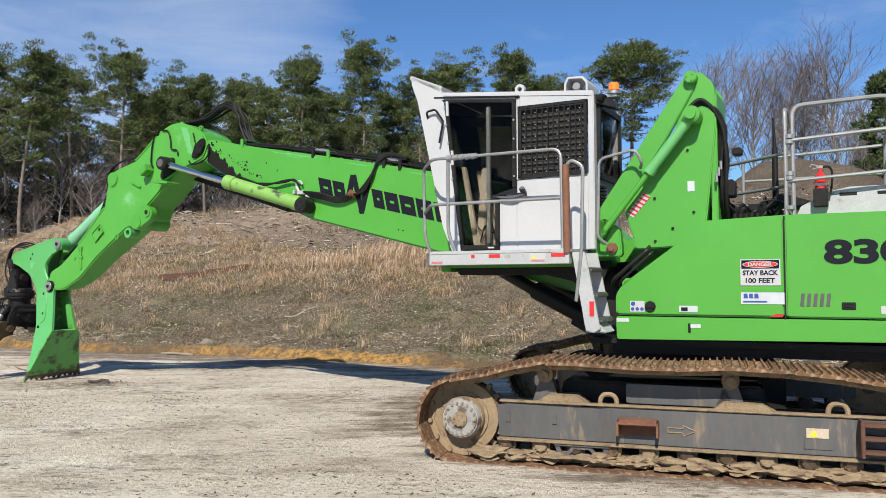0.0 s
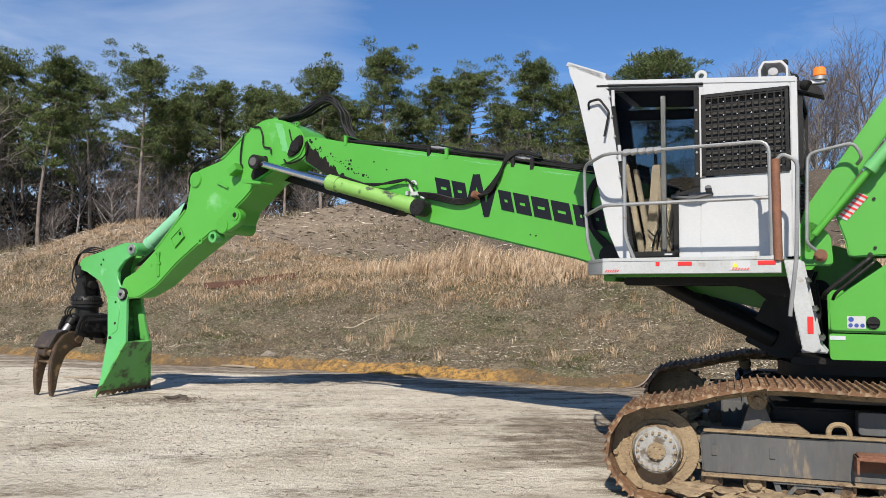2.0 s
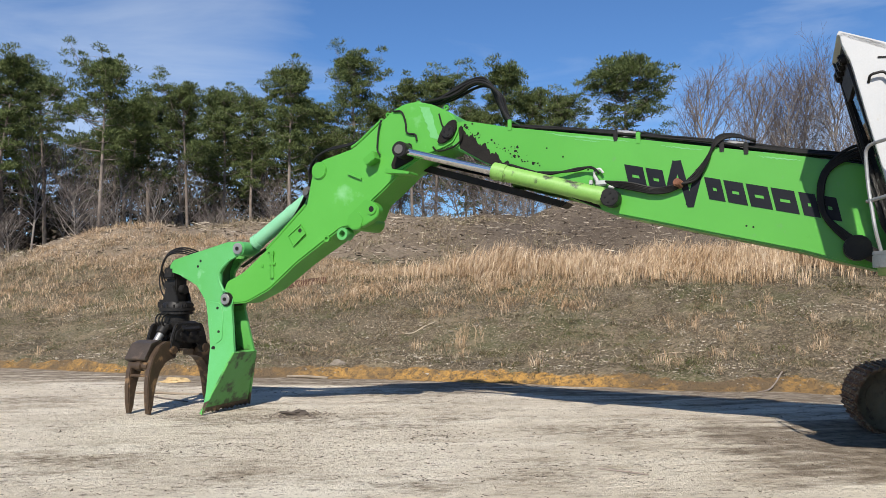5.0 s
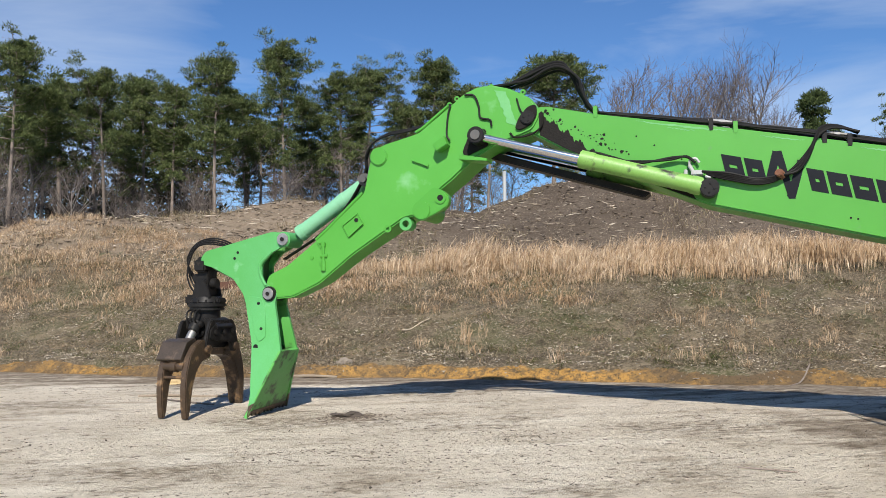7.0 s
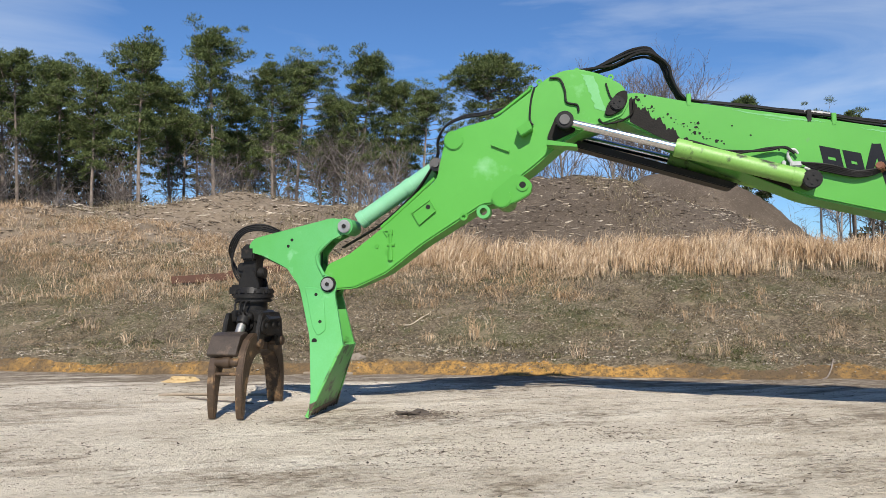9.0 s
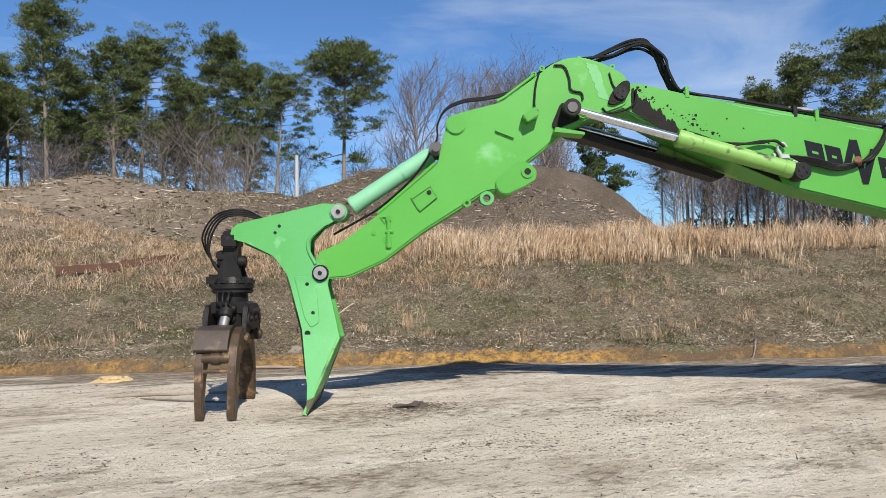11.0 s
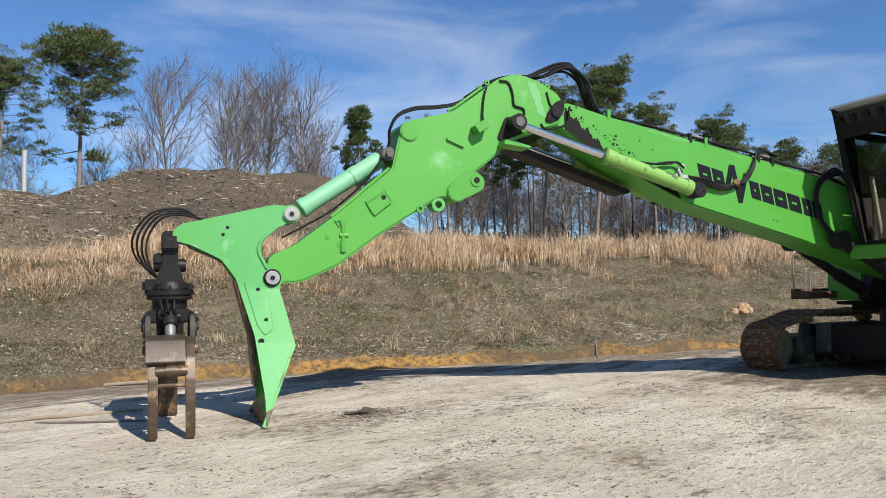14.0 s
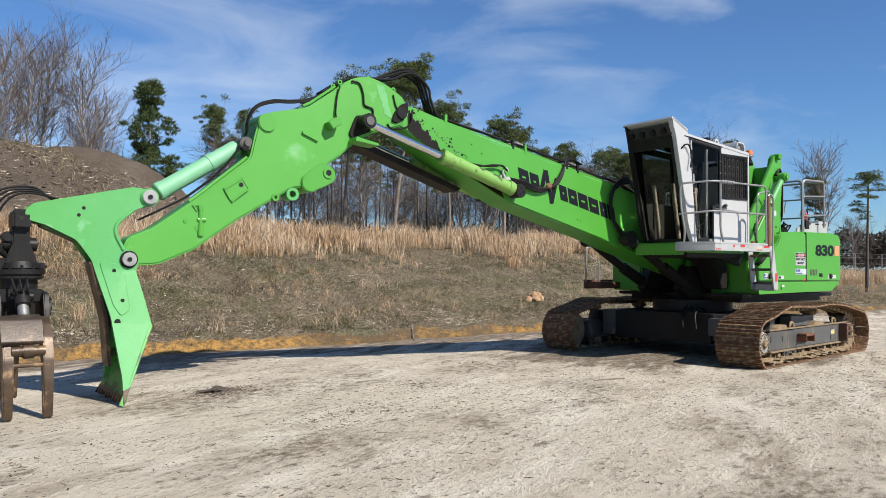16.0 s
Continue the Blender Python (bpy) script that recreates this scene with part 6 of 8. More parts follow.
add("boss", tapered(rod((10.80, -0.32, 3.385), (10.80, 0.335, 3.385), 0.12, sides=28, bevel=0.012)), GREEN, stick)
add("stop_block", tapered(prism([(9.86, 3.56), (10.02, 3.46), (9.96, 3.37), (9.82, 3.45)], 0.31, 0.47, 0.01)), GREEN, stick, "green stop block")
add("rib", tapered(prism([(10.33, 3.325), (10.11, 3.235), (10.11, 3.205), (10.33, 3.295)], 0.31, 0.345, 0.004)), STICK_GREEN, stick)
pocket = [(11.34, 2.52), (11.12, 2.67), (11.04, 2.54), (11.25, 2.37)]
add("pocket", tapered(prism(pocket, 0.309, 0.316, 0.002)), STICK_GREEN, stick)
add("pocket_edge", tapered(join(*[prism([pocket[k], pocket[(k + 1) % 4], (pocket[(k + 1) % 4][0] - 0.012, pocket[(k + 1) % 4][1] - 0.016), (pocket[k][0] - 0.012, pocket[k][1] - 0.016)], 0.31, 0.334) for k in (0, 2)], *[prism([pocket[k], pocket[(k + 1) % 4], (pocket[(k + 1) % 4][0] + 0.010, pocket[(k + 1) % 4][1] + 0.002), (pocket[k][0] + 0.010, pocket[k][1] + 0.002)], 0.31, 0.326) for k in (1, 3)])), STICK_GREEN, stick)
add("boss_hole", tapered(rod((11.13, 0.31, 2.575), (11.13, 0.319, 2.575), 0.03, sides=14)), BLACK, stick)
add("bracket", tapered(join(prism([(11.72, 2.30), (11.60, 2.30), (11.60, 2.288), (11.72, 2.288)], 0.31, 0.34), prism([(11.72, 2.30), (11.67, 2.22), (11.66, 2.225), (11.71, 2.305)], 0.31, 0.34))), STICK_GREEN, stick)
add("rod_bracket", tapered(prism(rounded([(9.55, 3.62), (9.36, 3.64), (9.32, 3.42), (9.62, 3.30), (9.66, 3.36)], 0.04), 0.31, 0.335, 0.006)), GREASE, stick)
add("rod_bracket", tapered(prism(rounded([(9.66, 3.24), (9.30, 3.20), (9.30, 3.235), (9.64, 3.30)], 0.012), 0.25, 0.52, 0.006)), GREEN, stick, "small green shelf plate")
for k, q in enumerate(((9.30, 4.16), (9.85, 3.98), (9.75, 4.05), (8.9, 4.06), (11.05, 3.08))):
    add("clip_ring", tapered(ring((q[0], q[1] + 0.015), 0.035, 0.016, 0.20, 0.235, 12)), GREEN, stick)
for q, r in (((11.66, 2.02), 0.035), ((11.80, 2.10), 0.03)):
    add("grease_boss", tapered(rod((q[0], 0.31, q[1]), (q[0], 0.345, q[1]), r, sides=12, bevel=0.006)), GREEN, stick)
add("tee_fitting", tapered(join(rod((11.62, 0.34, 2.28), (11.62, 0.34, 1.96), 0.022, sides=10), rod((11.62, 0.34, 2.06), (11.62, 0.34, 1.92), 0.036, sides=12, bevel=0.006), rod((11.66, 0.34, 2.12), (11.56, 0.34, 2.12), 0.022, sides=10), box(11.59, 11.65, 0.31, 0.36, 2.24, 2.30, 0.006))), GREEN, stick, "green pipe fitting on the stick's side")
band = random.Random(12)
left = [(9.10 - 0.14 * k / 14 + band.uniform(-0.012, 0.012), 4.08 - 0.44 * k / 14) for k in range(15)]
right = [(9.24 - 0.16 * k / 14 + band.uniform(-0.012, 0.012), 4.11 - 0.42 * k / 14) for k in range(15)]
add("faded_patch", prism(left + right[::-1], 0.3095, 0.3112), FADED, stick, "sun-bleached band", flat=True)
for pts, r in (([(9.80, 3.98), (9.84, 3.84), (9.86, 3.60), (9.82, 3.52)], 0.012), ([(9.62, 4.08), (9.50, 4.06), (9.44, 3.92), (9.42, 3.78), (9.30, 3.74), (9.28, 3.66)], 0.013), ([(8.96, 3.98), (8.92, 3.84), (8.88, 3.78)], 0.01)):
    add("grease_pipe", tube([(u, 0.325, z) for u, z in pts], r), BLACK, stick)
for k in range(3):
    o = 0.03 * k
    add("hose", tube([(9.9, 0.20 - o, 3.94), (10.15, 0.21 - o, 3.77 + o * 0.5), (10.42, 0.21 - o, 3.70 + o * 0.7), (10.70, 0.21 - o, 3.665 + o * 0.7), (10.92, 0.20 - o, 3.57 + o * 0.5), (11.02, 0.19 - o, 3.40), (11.04, 0.17 - o, 3.2), (11.3, 0.14 - o, 2.80), (11.7, 0.10 - o, 2.44), (12.0, 0.08 - o, 2.26), (12.3, 0.05 - o, 2.10)], 0.0115), RUBBER, stick)
add("conduit", tapered(tube([(9.85, 0.27, 3.98), (10.2, 0.27, 3.72), (10.3, 0.27, 3.67)], 0.02, curved=False)), GREEN, stick)
add("conduit", tapered(tube([(11.05, 0.28, 2.93), (11.6, 0.28, 2.46), (11.75, 0.28, 2.34)], 0.022, curved=False)), GREEN, stick)
tilt = add("tilt_cylinder", join(rod((12.05, 0, 2.455), (11.10, 0, 3.07), 0.105, sides=28, bevel=0.012), rod((11.46, 0, 2.835), (11.38, 0, 2.89), 0.112, sides=28), rod((12.08, 0, 2.436), (12.0, 0, 2.49), 0.115, sides=28, bevel=0.01)), PALE_MINT, stick, "faded mint-green tilt cylinder")
add_each("flange_bolt", [rod((12.03 + 0.10 * 0.54 * math.cos(a), 0.10 * math.sin(a), 2.468 + 0.10 * 0.84 * math.cos(a)), (12.06 + 0.10 * 0.54 * math.cos(a), 0.10 * math.sin(a), 2.448 + 0.10 * 0.84 * math.cos(a)), 0.014, sides=6) for a in [0.524 * k for k in range(12)]], BLACK, tilt)
add("tilt_eye", join(rod((11.04, -0.2, 3.11), (11.04, 0.2, 3.11), 0.085, sides=20, bevel=0.01), rod((11.04, 0.2, 3.11), (11.04, 0.25, 3.11), 0.045, sides=14)), DARK_STEEL, stick)

# ---- hinged head with the grapple hanger above and the toothed butt plate below
head_profile = rounded([(13.52, 2.14), (13.44, 2.23), (12.40, 2.47), (12.24, 2.45), (12.15, 2.36), (12.25, 2.26), (12.42, 2.18), (12.56, 2.02), (12.56, 1.80), (12.44, 1.74), (12.32, 1.62), (12.36, 1.50), (12.30, 1.28), (12.20, 0.86), (12.56, 0.02), (12.56, 0.30), (12.65, 0.98), (12.84, 1.62), (13.0, 1.84), (13.32, 2.0), (13.50, 2.05)], 0.045)
NEAR, FAR = 0.185, -0.155          # outer faces of the head's cheeks


def spread_out(z, side):
    """How far a cheek stands out from the middle plane at a height: parallel round the pins, then flaring towards the butt plate."""
    if side > 0:
        return NEAR + max(1.5 - z, 0) * 0.21 + max(0.86 - z, 0) * 0.085
    return FAR - max(0.95 - z, 0) * 0.40


def cheek(profile, side, thick=0.045, proud=0.0):
    """A cheek plate, or a piece lying on one, that follows the flare."""
    bm = prism(profile, 0.0, 1.0)
    bmesh.ops.bisect_plane(bm, geom=bm.verts[:] + bm.edges[:] + bm.faces[:], plane_co=(0, 0, 1.5), plane_no=(0, 0, 1))
    bmesh.ops.bisect_plane(bm, geom=bm.verts[:] + bm.edges[:] + bm.faces[:], plane_co=(0, 0, 0.9), plane_no=(0, 0, 1))
    for v in bm.verts:
        v.co.y = spread_out(v.co.z, side) + side * (proud - thick * (1 - v.co.y))
    bmesh.ops.recalc_face_normals(bm, faces=bm.faces)
    return bevelled(bm, 0.008, 1)


# core between the cheeks, coloured dark for grime and recess shade
heel = add("butt_plate_arm", join(prism([(13.44, 2.19), (12.46, 2.42), (12.62, 2.05), (12.62, 1.75), (12.53, 1.3), (12.49, 0.80), (12.58, 0.84), (12.76, 1.6), (12.94, 1.8), (13.34, 1.98)], FAR + 0.04, NEAR - 0.04)), GRIMY_SHADE, label="faded mint-green hinged arm carrying grapple and butt plate")
add("cheek_plate", cheek(head_profile, 1), MINT, heel, "faded mint-green cheek plate")
add("cheek_plate", cheek(head_profile, -1), BUTT, heel, "faded mint-green cheek plate")
add("front_web", prism([(12.82, 1.60), (12.64, 0.95), (12.60, 0.40), (12.64, 0.40), (12.69, 0.95), (12.86, 1.60)], FAR + 0.02, NEAR - 0.02, 0.008), CLAW, heel, "rusty brown front web")
top_l, top_r = Vector((12.20, 0.315, 0.86)), Vector((12.20, -0.21, 0.86))
bot_l, bot_r = Vector((12.56, 0.56, 0.0)), Vector((12.58, -0.54, 0.01))


def toothed(t, skin):
    """The butt plate from a share t of its height down to the saw teeth; skin: how far it stands proud."""
    bm = bmesh.new()
    edge = [top_l.lerp(bot_l, t), bot_l]
    for k in range(1, 20):
        edge.append(bot_l.lerp(bot_r, k / 20) + (top_l - bot_l).normalized() * (0.085 if k % 2 else 0.012 * (k % 3)))
    edge += [bot_r, top_r.lerp(bot_r, t)]
    front = [bm.verts.new(p + Vector((-skin, 0, -skin * 0.4))) for p in edge]
    back = [bm.verts.new(p + Vector((0.045 + skin, 0, 0.02))) for p in edge]
    bm.faces.new(front)
    bm.faces.new(back[::-1])
    for k in range(len(edge)):
        bm.faces.new((front[k], back[k], back[(k + 1) % len(edge)], front[(k + 1) % len(edge)]))
    bmesh.ops.recalc_face_normals(bm, faces=bm.faces)
    return bm


add("butt_plate", toothed(0.0, 0.0), BUTT, heel, "green butt plate with a saw-toothed lower edge", flat=True)
add("cutting_edge", toothed(0.88, 0.004), CLAW, heel, "worn brown toothed edge", flat=True)
for sd in (1, -1):
    add("worn_tip", cheek([(12.474, 0.21), (12.50, 0.15), (12.56, 0.012), (12.564, 0.17), (12.52, 0.19)], sd, 0.05, 0.003), CLAW, heel, "dark worn tip")
    add("edge_bar", cheek([(12.19, 0.875), (12.465, 0.23), (12.50, 0.23), (12.235, 0.875)], sd, 0.05, 0.004), BUTT, heel)
add("stiffener", cheek(rounded([(12.76, 1.60), (12.56, 1.58), (12.48, 1.40), (12.44, 1.05), (12.54, 0.98), (12.62, 1.1)], 0.04), 1, 0.01, 0.010), MINT, heel)
for q in ((12.60, 1.50), (12.52, 1.16)):
    y = spread_out(q[1], 1) + 0.008
    add("hole", rod((q[0], y, q[1]), (q[0], y + 0.006, q[1]), 0.022, sides=14), BLACK, heel)
for q in ((12.93, 2.20), (12.98, 2.12), (12.58, 0.92)):
    y = spread_out(q[1], 1) - 0.004
    add("hole", rod((q[0], y, q[1]), (q[0], y + 0.007, q[1]), 0.02 if q[1] > 1 else 0.035, sides=14), BLACK, heel)
for q, r in (((12.22, 2.36), 0.105), ((12.44, 1.63), 0.10)):
    add("pin", rod((q[0], FAR - 0.03, q[1]), (q[0], NEAR + 0.03, q[1]), r, sides=28, bevel=0.012), BLACK if q[1] < 2 else MINT, heel)
    add("pin_cap", rod((q[0], NEAR + 0.03, q[1]), (q[0], NEAR + 0.05, q[1]), r * 0.80, sides=24, bevel=0.006), BARE_STEEL, heel, "bright pin cap")
    add("pin_bolt", rod((q[0], NEAR + 0.05, q[1]), (q[0], NEAR + 0.064, q[1]), r * 0.28, sides=6), BLACK, heel)
add("rim", tube([(12.40, NEAR, 2.20), (12.56, NEAR, 2.05), (12.585, NEAR, 1.92), (12.50, NEAR, 1.74)], 0.022), MINT, heel)

# ---- grapple, hanging from the head, with its tines across the boom
grapple = new("log_grapple")
GRIP_U = 13.54
grapple.matrix_world = MACHINE_AT @ Matrix.Translation((GRIP_U - SLEW_U, 0, 0))
tagged(grapple, "black rotating log grapple, its worn brown tines resting on the gravel", "grapple")


def grip(name, bm, mat, label="", parent=None, flat=False):
    return part(name, bm, mat, parent or grapple, label, flat)


grip("hanger", join(prism(rounded([(-0.09, 2.16), (0.09, 2.16), (0.085, 1.58), (-0.085, 1.58)], 0.05), -0.12, 0.12, 0.015), box(-0.09, 0.09, -0.2, 0.2, 1.95, 2.12, 0.02), rod((-0.17, 0, 1.78), (0.17, 0, 1.78), 0.075, sides=20, bevel=0.012)), BLACK, "black steel hanger")
grip("hanger_side", join(prism(rounded([(-0.16, 1.56), (0.16, 1.56), (0.12, 1.70), (0.06, 1.84), (-0.06, 1.84), (-0.12, 1.70)], 0.04), -0.16, -0.12, 0.01), prism(rounded([(-0.16, 1.56), (0.16, 1.56), (0.12, 1.70), (0.06, 1.84), (-0.06, 1.84), (-0.12, 1.70)], 0.04), 0.12, 0.16, 0.01), rod((0.12, -0.1, 1.86), (0.12, 0.1, 1.86), 0.06, sides=16, bevel=0.01)), BLACK)
rot = grip("rotator", join(rod((0, 0, 1.40), (0, 0, 1.45), 0.245, sides=36, bevel=0.012), rod((0, 0, 1.45), (0, 0, 1.51), 0.262, sides=36, bevel=0.012), rod((0, 0, 1.51), (0, 0, 1.60), 0.235, 0.19, 36, 0.015), rod((0, 0, 1.24), (0, 0, 1.40), 0.185, sides=32), box(0.10, 0.29, -0.13, 0.13, 1.48, 1.63, 0.03), box(-0.26, -0.14, -0.10, 0.10, 1.50, 1.58, 0.02)), BLACK, "greasy black rotator")
for k in range(12):
    q = (0.222 * math.cos(k * 0.5236), 0.222 * math.sin(k * 0.5236))
    grip("bolt", rod((*q, 1.51), (*q, 1.555), 0.016, sides=6), BLACK, parent=rot)
body = grip("grapple_body", join(prism(rounded([(-0.40, 0.98), (-0.34, 1.28), (0.20, 1.28), (0.17, 0.98), (0.12, 0.90), (-0.28, 0.86)], 0.06), -0.14, 0.14, 0.02, axis="x"), prism(rounded([(-0.31, 1.18), (-0.20, 1.30), (0.20, 1.30), (0.31, 1.18), (0.28, 1.15), (-0.28, 1.15)], 0.03), -0.20, 0.20, 0.02), prism(rounded([(-0.36, 1.10), (-0.28, 1.27), (0.28, 1.27), (0.36, 1.10), (0.41, 0.90), (0.36, 0.81), (0.26, 0.82), (0.2, 0.96), (-0.2, 0.96), (-0.26, 0.82), (-0.36, 0.81), (-0.41, 0.90)], 0.05), -0.255, -0.20, 0.012, axis="x"), prism(rounded([(-0.36, 1.10), (-0.28, 1.27), (0.28, 1.27), (0.36, 1.10), (0.41, 0.90), (0.36, 0.81), (0.26, 0.82), (0.2, 0.96), (-0.2, 0.96), (-0.26, 0.82), (-0.36, 0.81), (-0.41, 0.90)], 0.05), 0.20, 0.255, 0.012, axis="x")), BLACK, "black grapple body plates")
grip("pivot_pin", join(rod((-0.28, 0.34, 0.88), (0.28, 0.34, 0.88), 0.065, sides=20, bevel=0.01), rod((-0.28, -0.34, 0.88), (0.28, -0.34, 0.88), 0.065, sides=20, bevel=0.01)), CLAW, parent=body)
grip("grapple_cylinder", join(rod((0.0, -0.25, 1.12), (0.0, 0.22, 1.14), 0.10, sides=22, bevel=0.01)), BLACK, parent=body)
grip("cylinder_rod", rod((0.0, 0.33, 1.125), (0.0, 0.47, 0.95), 0.058, sides=22), BARE_STEEL, "bright cylinder rod", body)
grip("cylinder_gland", join(rod((0.0, 0.24, 1.24), (0.0, 0.345, 1.11), 0.085, 0.078, 22, 0.012), rod((-0.11, 0.26, 1.22), (0.11, 0.26, 1.22), 0.045, sides=14, bevel=0.008)), BLACK, "greasy black cylinder gland", body)
for sx in (-1, 1):
    grip("side_lug", join(prism(rounded([(-0.30, 1.20), (-0.12, 1.24), (0.10, 1.24), (0.30, 1.16), (0.33, 1.02), (0.10, 0.98), (-0.12, 0.98), (-0.33, 1.02)], 0.04), sx * 0.262 - 0.012, sx * 0.262 + 0.012, 0.006, axis="x"), *[rod((sx * 0.26, q, 1.10), (sx * 0.30, q, 1.10), 0.04, sides=14, bevel=0.008) for q in (-0.20, 0.0, 0.20)]), BLACK, "black lug plate with bolted bosses", body)
for k in range(3):
    grip("hose", tube([(0.06 - 0.06 * k, 0.16, 1.42), (0.10 - 0.07 * k, 0.30, 1.40), (0.08 - 0.06 * k, 0.36, 1.30), (0.05 - 0.05 * k, 0.28, 1.20)], 0.013), RUBBER, "short black hose at the cylinder", body)


def tine(u0, u1, s, tip=0.0):
    """A curved claw: arched from the pivot out and down to its tip on the ground; s: the side."""
    line = [(0.26, 1.0), (0.44, 1.02), (0.60, 0.95), (0.72, 0.81), (0.795, 0.60), (0.82, 0.38), (0.81, 0.16), (0.785, 0.0), (0.752, 0.0), (0.715, 0.10), (0.69, 0.26), (0.645, 0.44), (0.565, 0.61), (0.46, 0.715), (0.36, 0.755), (0.26, 0.76)]
    p = rounded([(s * a, z) for a, z in line], 0.03)
    return prism(p if s > 0 else p[::-1], u0, u1, 0.012, axis="x")


grip("tine", tine(-0.235, -0.14, 1), CLAW, "worn brown steel tine")
grip("tine", tine(0.13, 0.225, 1), CLAW, "worn brown steel tine")
wide = grip("tine", tine(-0.10, 0.12, -1), CLAW, "wide worn steel tine")
grip("cross_plate", join(prism(rounded([(0.36, 0.90), (0.48, 1.05), (0.66, 0.97), (0.74, 0.78), (0.66, 0.74), (0.56, 0.86), (0.44, 0.90)], 0.03), -0.138, 0.128, 0.014, axis="x"), prism(rounded([(0.50, 1.04), (0.66, 1.0), (0.80, 0.78), (0.75, 0.74), (0.62, 0.90)], 0.02), -0.138, 0.245, 0.012, axis="x")), DARK_CLAW, "dark brown steel cross plate")
grip("cross_tube", join(rod((-0.16, 0.735, 0.68), (0.15, 0.735, 0.68), 0.055, sides=18), rod((-0.06, 0.735, 0.68), (0.05, 0.735, 0.68), 0.075, sides=18, bevel=0.01), rod((-0.16, 0.76, 0.54), (0.15, 0.76, 0.54), 0.022, sides=10)), CLAW)
for k in range(4):
    o = 0.055 * k
    grip("hose", tube([(-0.38, 0.06 - o * 2, 2.29), (-0.12, 0.1 - o, 2.34 + o * 0.5), (0.08 + o * 0.7, 0.12 - o, 2.30 + o * 0.4), (0.21 + o, 0.1 - o, 2.13), (0.245 + o * 0.8, 0.12 - o * 2, 1.92), (0.19 + o * 0.3, 0.12 - o * 2, 1.74), (0.10, 0.1 - o, 1.62)], 0.0125), RUBBER, "black grapple hose")


# ---------------------------------------------------------------- woods
def mesh_of(name, verts, faces, mat, smooth_it=False):
    me = bpy.data.meshes.new(name)
    me.from_pydata(verts, [], faces)
    if smooth_it:
        me.polygons.foreach_set("use_smooth", [True] * len(me.polygons))
    me.materials.append(mat)
    return me


def limb(verts, faces, path, r0, r1, sides=5):
    """Adds a tapered limb along a path of points."""
    start = len(verts)
    n = len(path)
    for i, p in enumerate(path):
        t = (path[min(i + 1, n - 1)] - path[max(i - 1, 0)])
        t = t.normalized() if t.length > 1e-6 else Vector((0, 0, 1))
        a = t.orthogonal().normalized() if abs(t.z) < 0.95 else t.cross(Vector((1, 0, 0))).normalized()
        b = t.cross(a)
        r = r0 + (r1 - r0) * i / (n - 1)
        for k in range(sides):
            w = 2 * math.pi * k / sides
            verts.append(p + (a * math.cos(w) + b * math.sin(w)) * r)
    for i in range(n - 1):
        for k in range(sides):
            faces.append((start + i * sides + k, start + i * sides + (k + 1) % sides, start + (i + 1) * sides + (k + 1) % sides, start + (i + 1) * sides + k))


def needle_cloud(rng, centres, sizes, per, length, width, flat=0.5):
    """Tufts of thin needle sprays round each centre, thickest towards the upper side; returns verts and faces."""
    c = np.repeat(np.asarray(centres), per, 0)
    s = np.repeat(np.asarray(sizes), per)[:, None]
    n = len(c)
    d = rng.normal(size=(n, 3))
    d /= np.linalg.norm(d, axis=1, keepdims=True)
    d[:, 2] = np.where(d[:, 2] < -0.25, -d[:, 2], d[:, 2])
    p = c + d * s * rng.random((n, 1)) ** 0.38 * np.array([1.0, 1.0, flat])
    a = d * 0.7 + rng.normal(size=(n, 3)) * 0.6 + np.array([0, 0, 0.45])
    a /= np.linalg.norm(a, axis=1, keepdims=True)
    b = np.cross(a, rng.normal(size=(n, 3)))
    b /= np.linalg.norm(b, axis=1, keepdims=True) + 1e-9
    k = length * (0.6 + 0.8 * rng.random((n, 1)))
    w = width * (0.6 + 0.8 * rng.random((n, 1)))
    v = np.stack([p - b * w, p + b * w, p + a * k], 1).reshape(-1, 3)
    f = np.arange(n * 3).reshape(-1, 3)
    return v.tolist(), f.tolist()


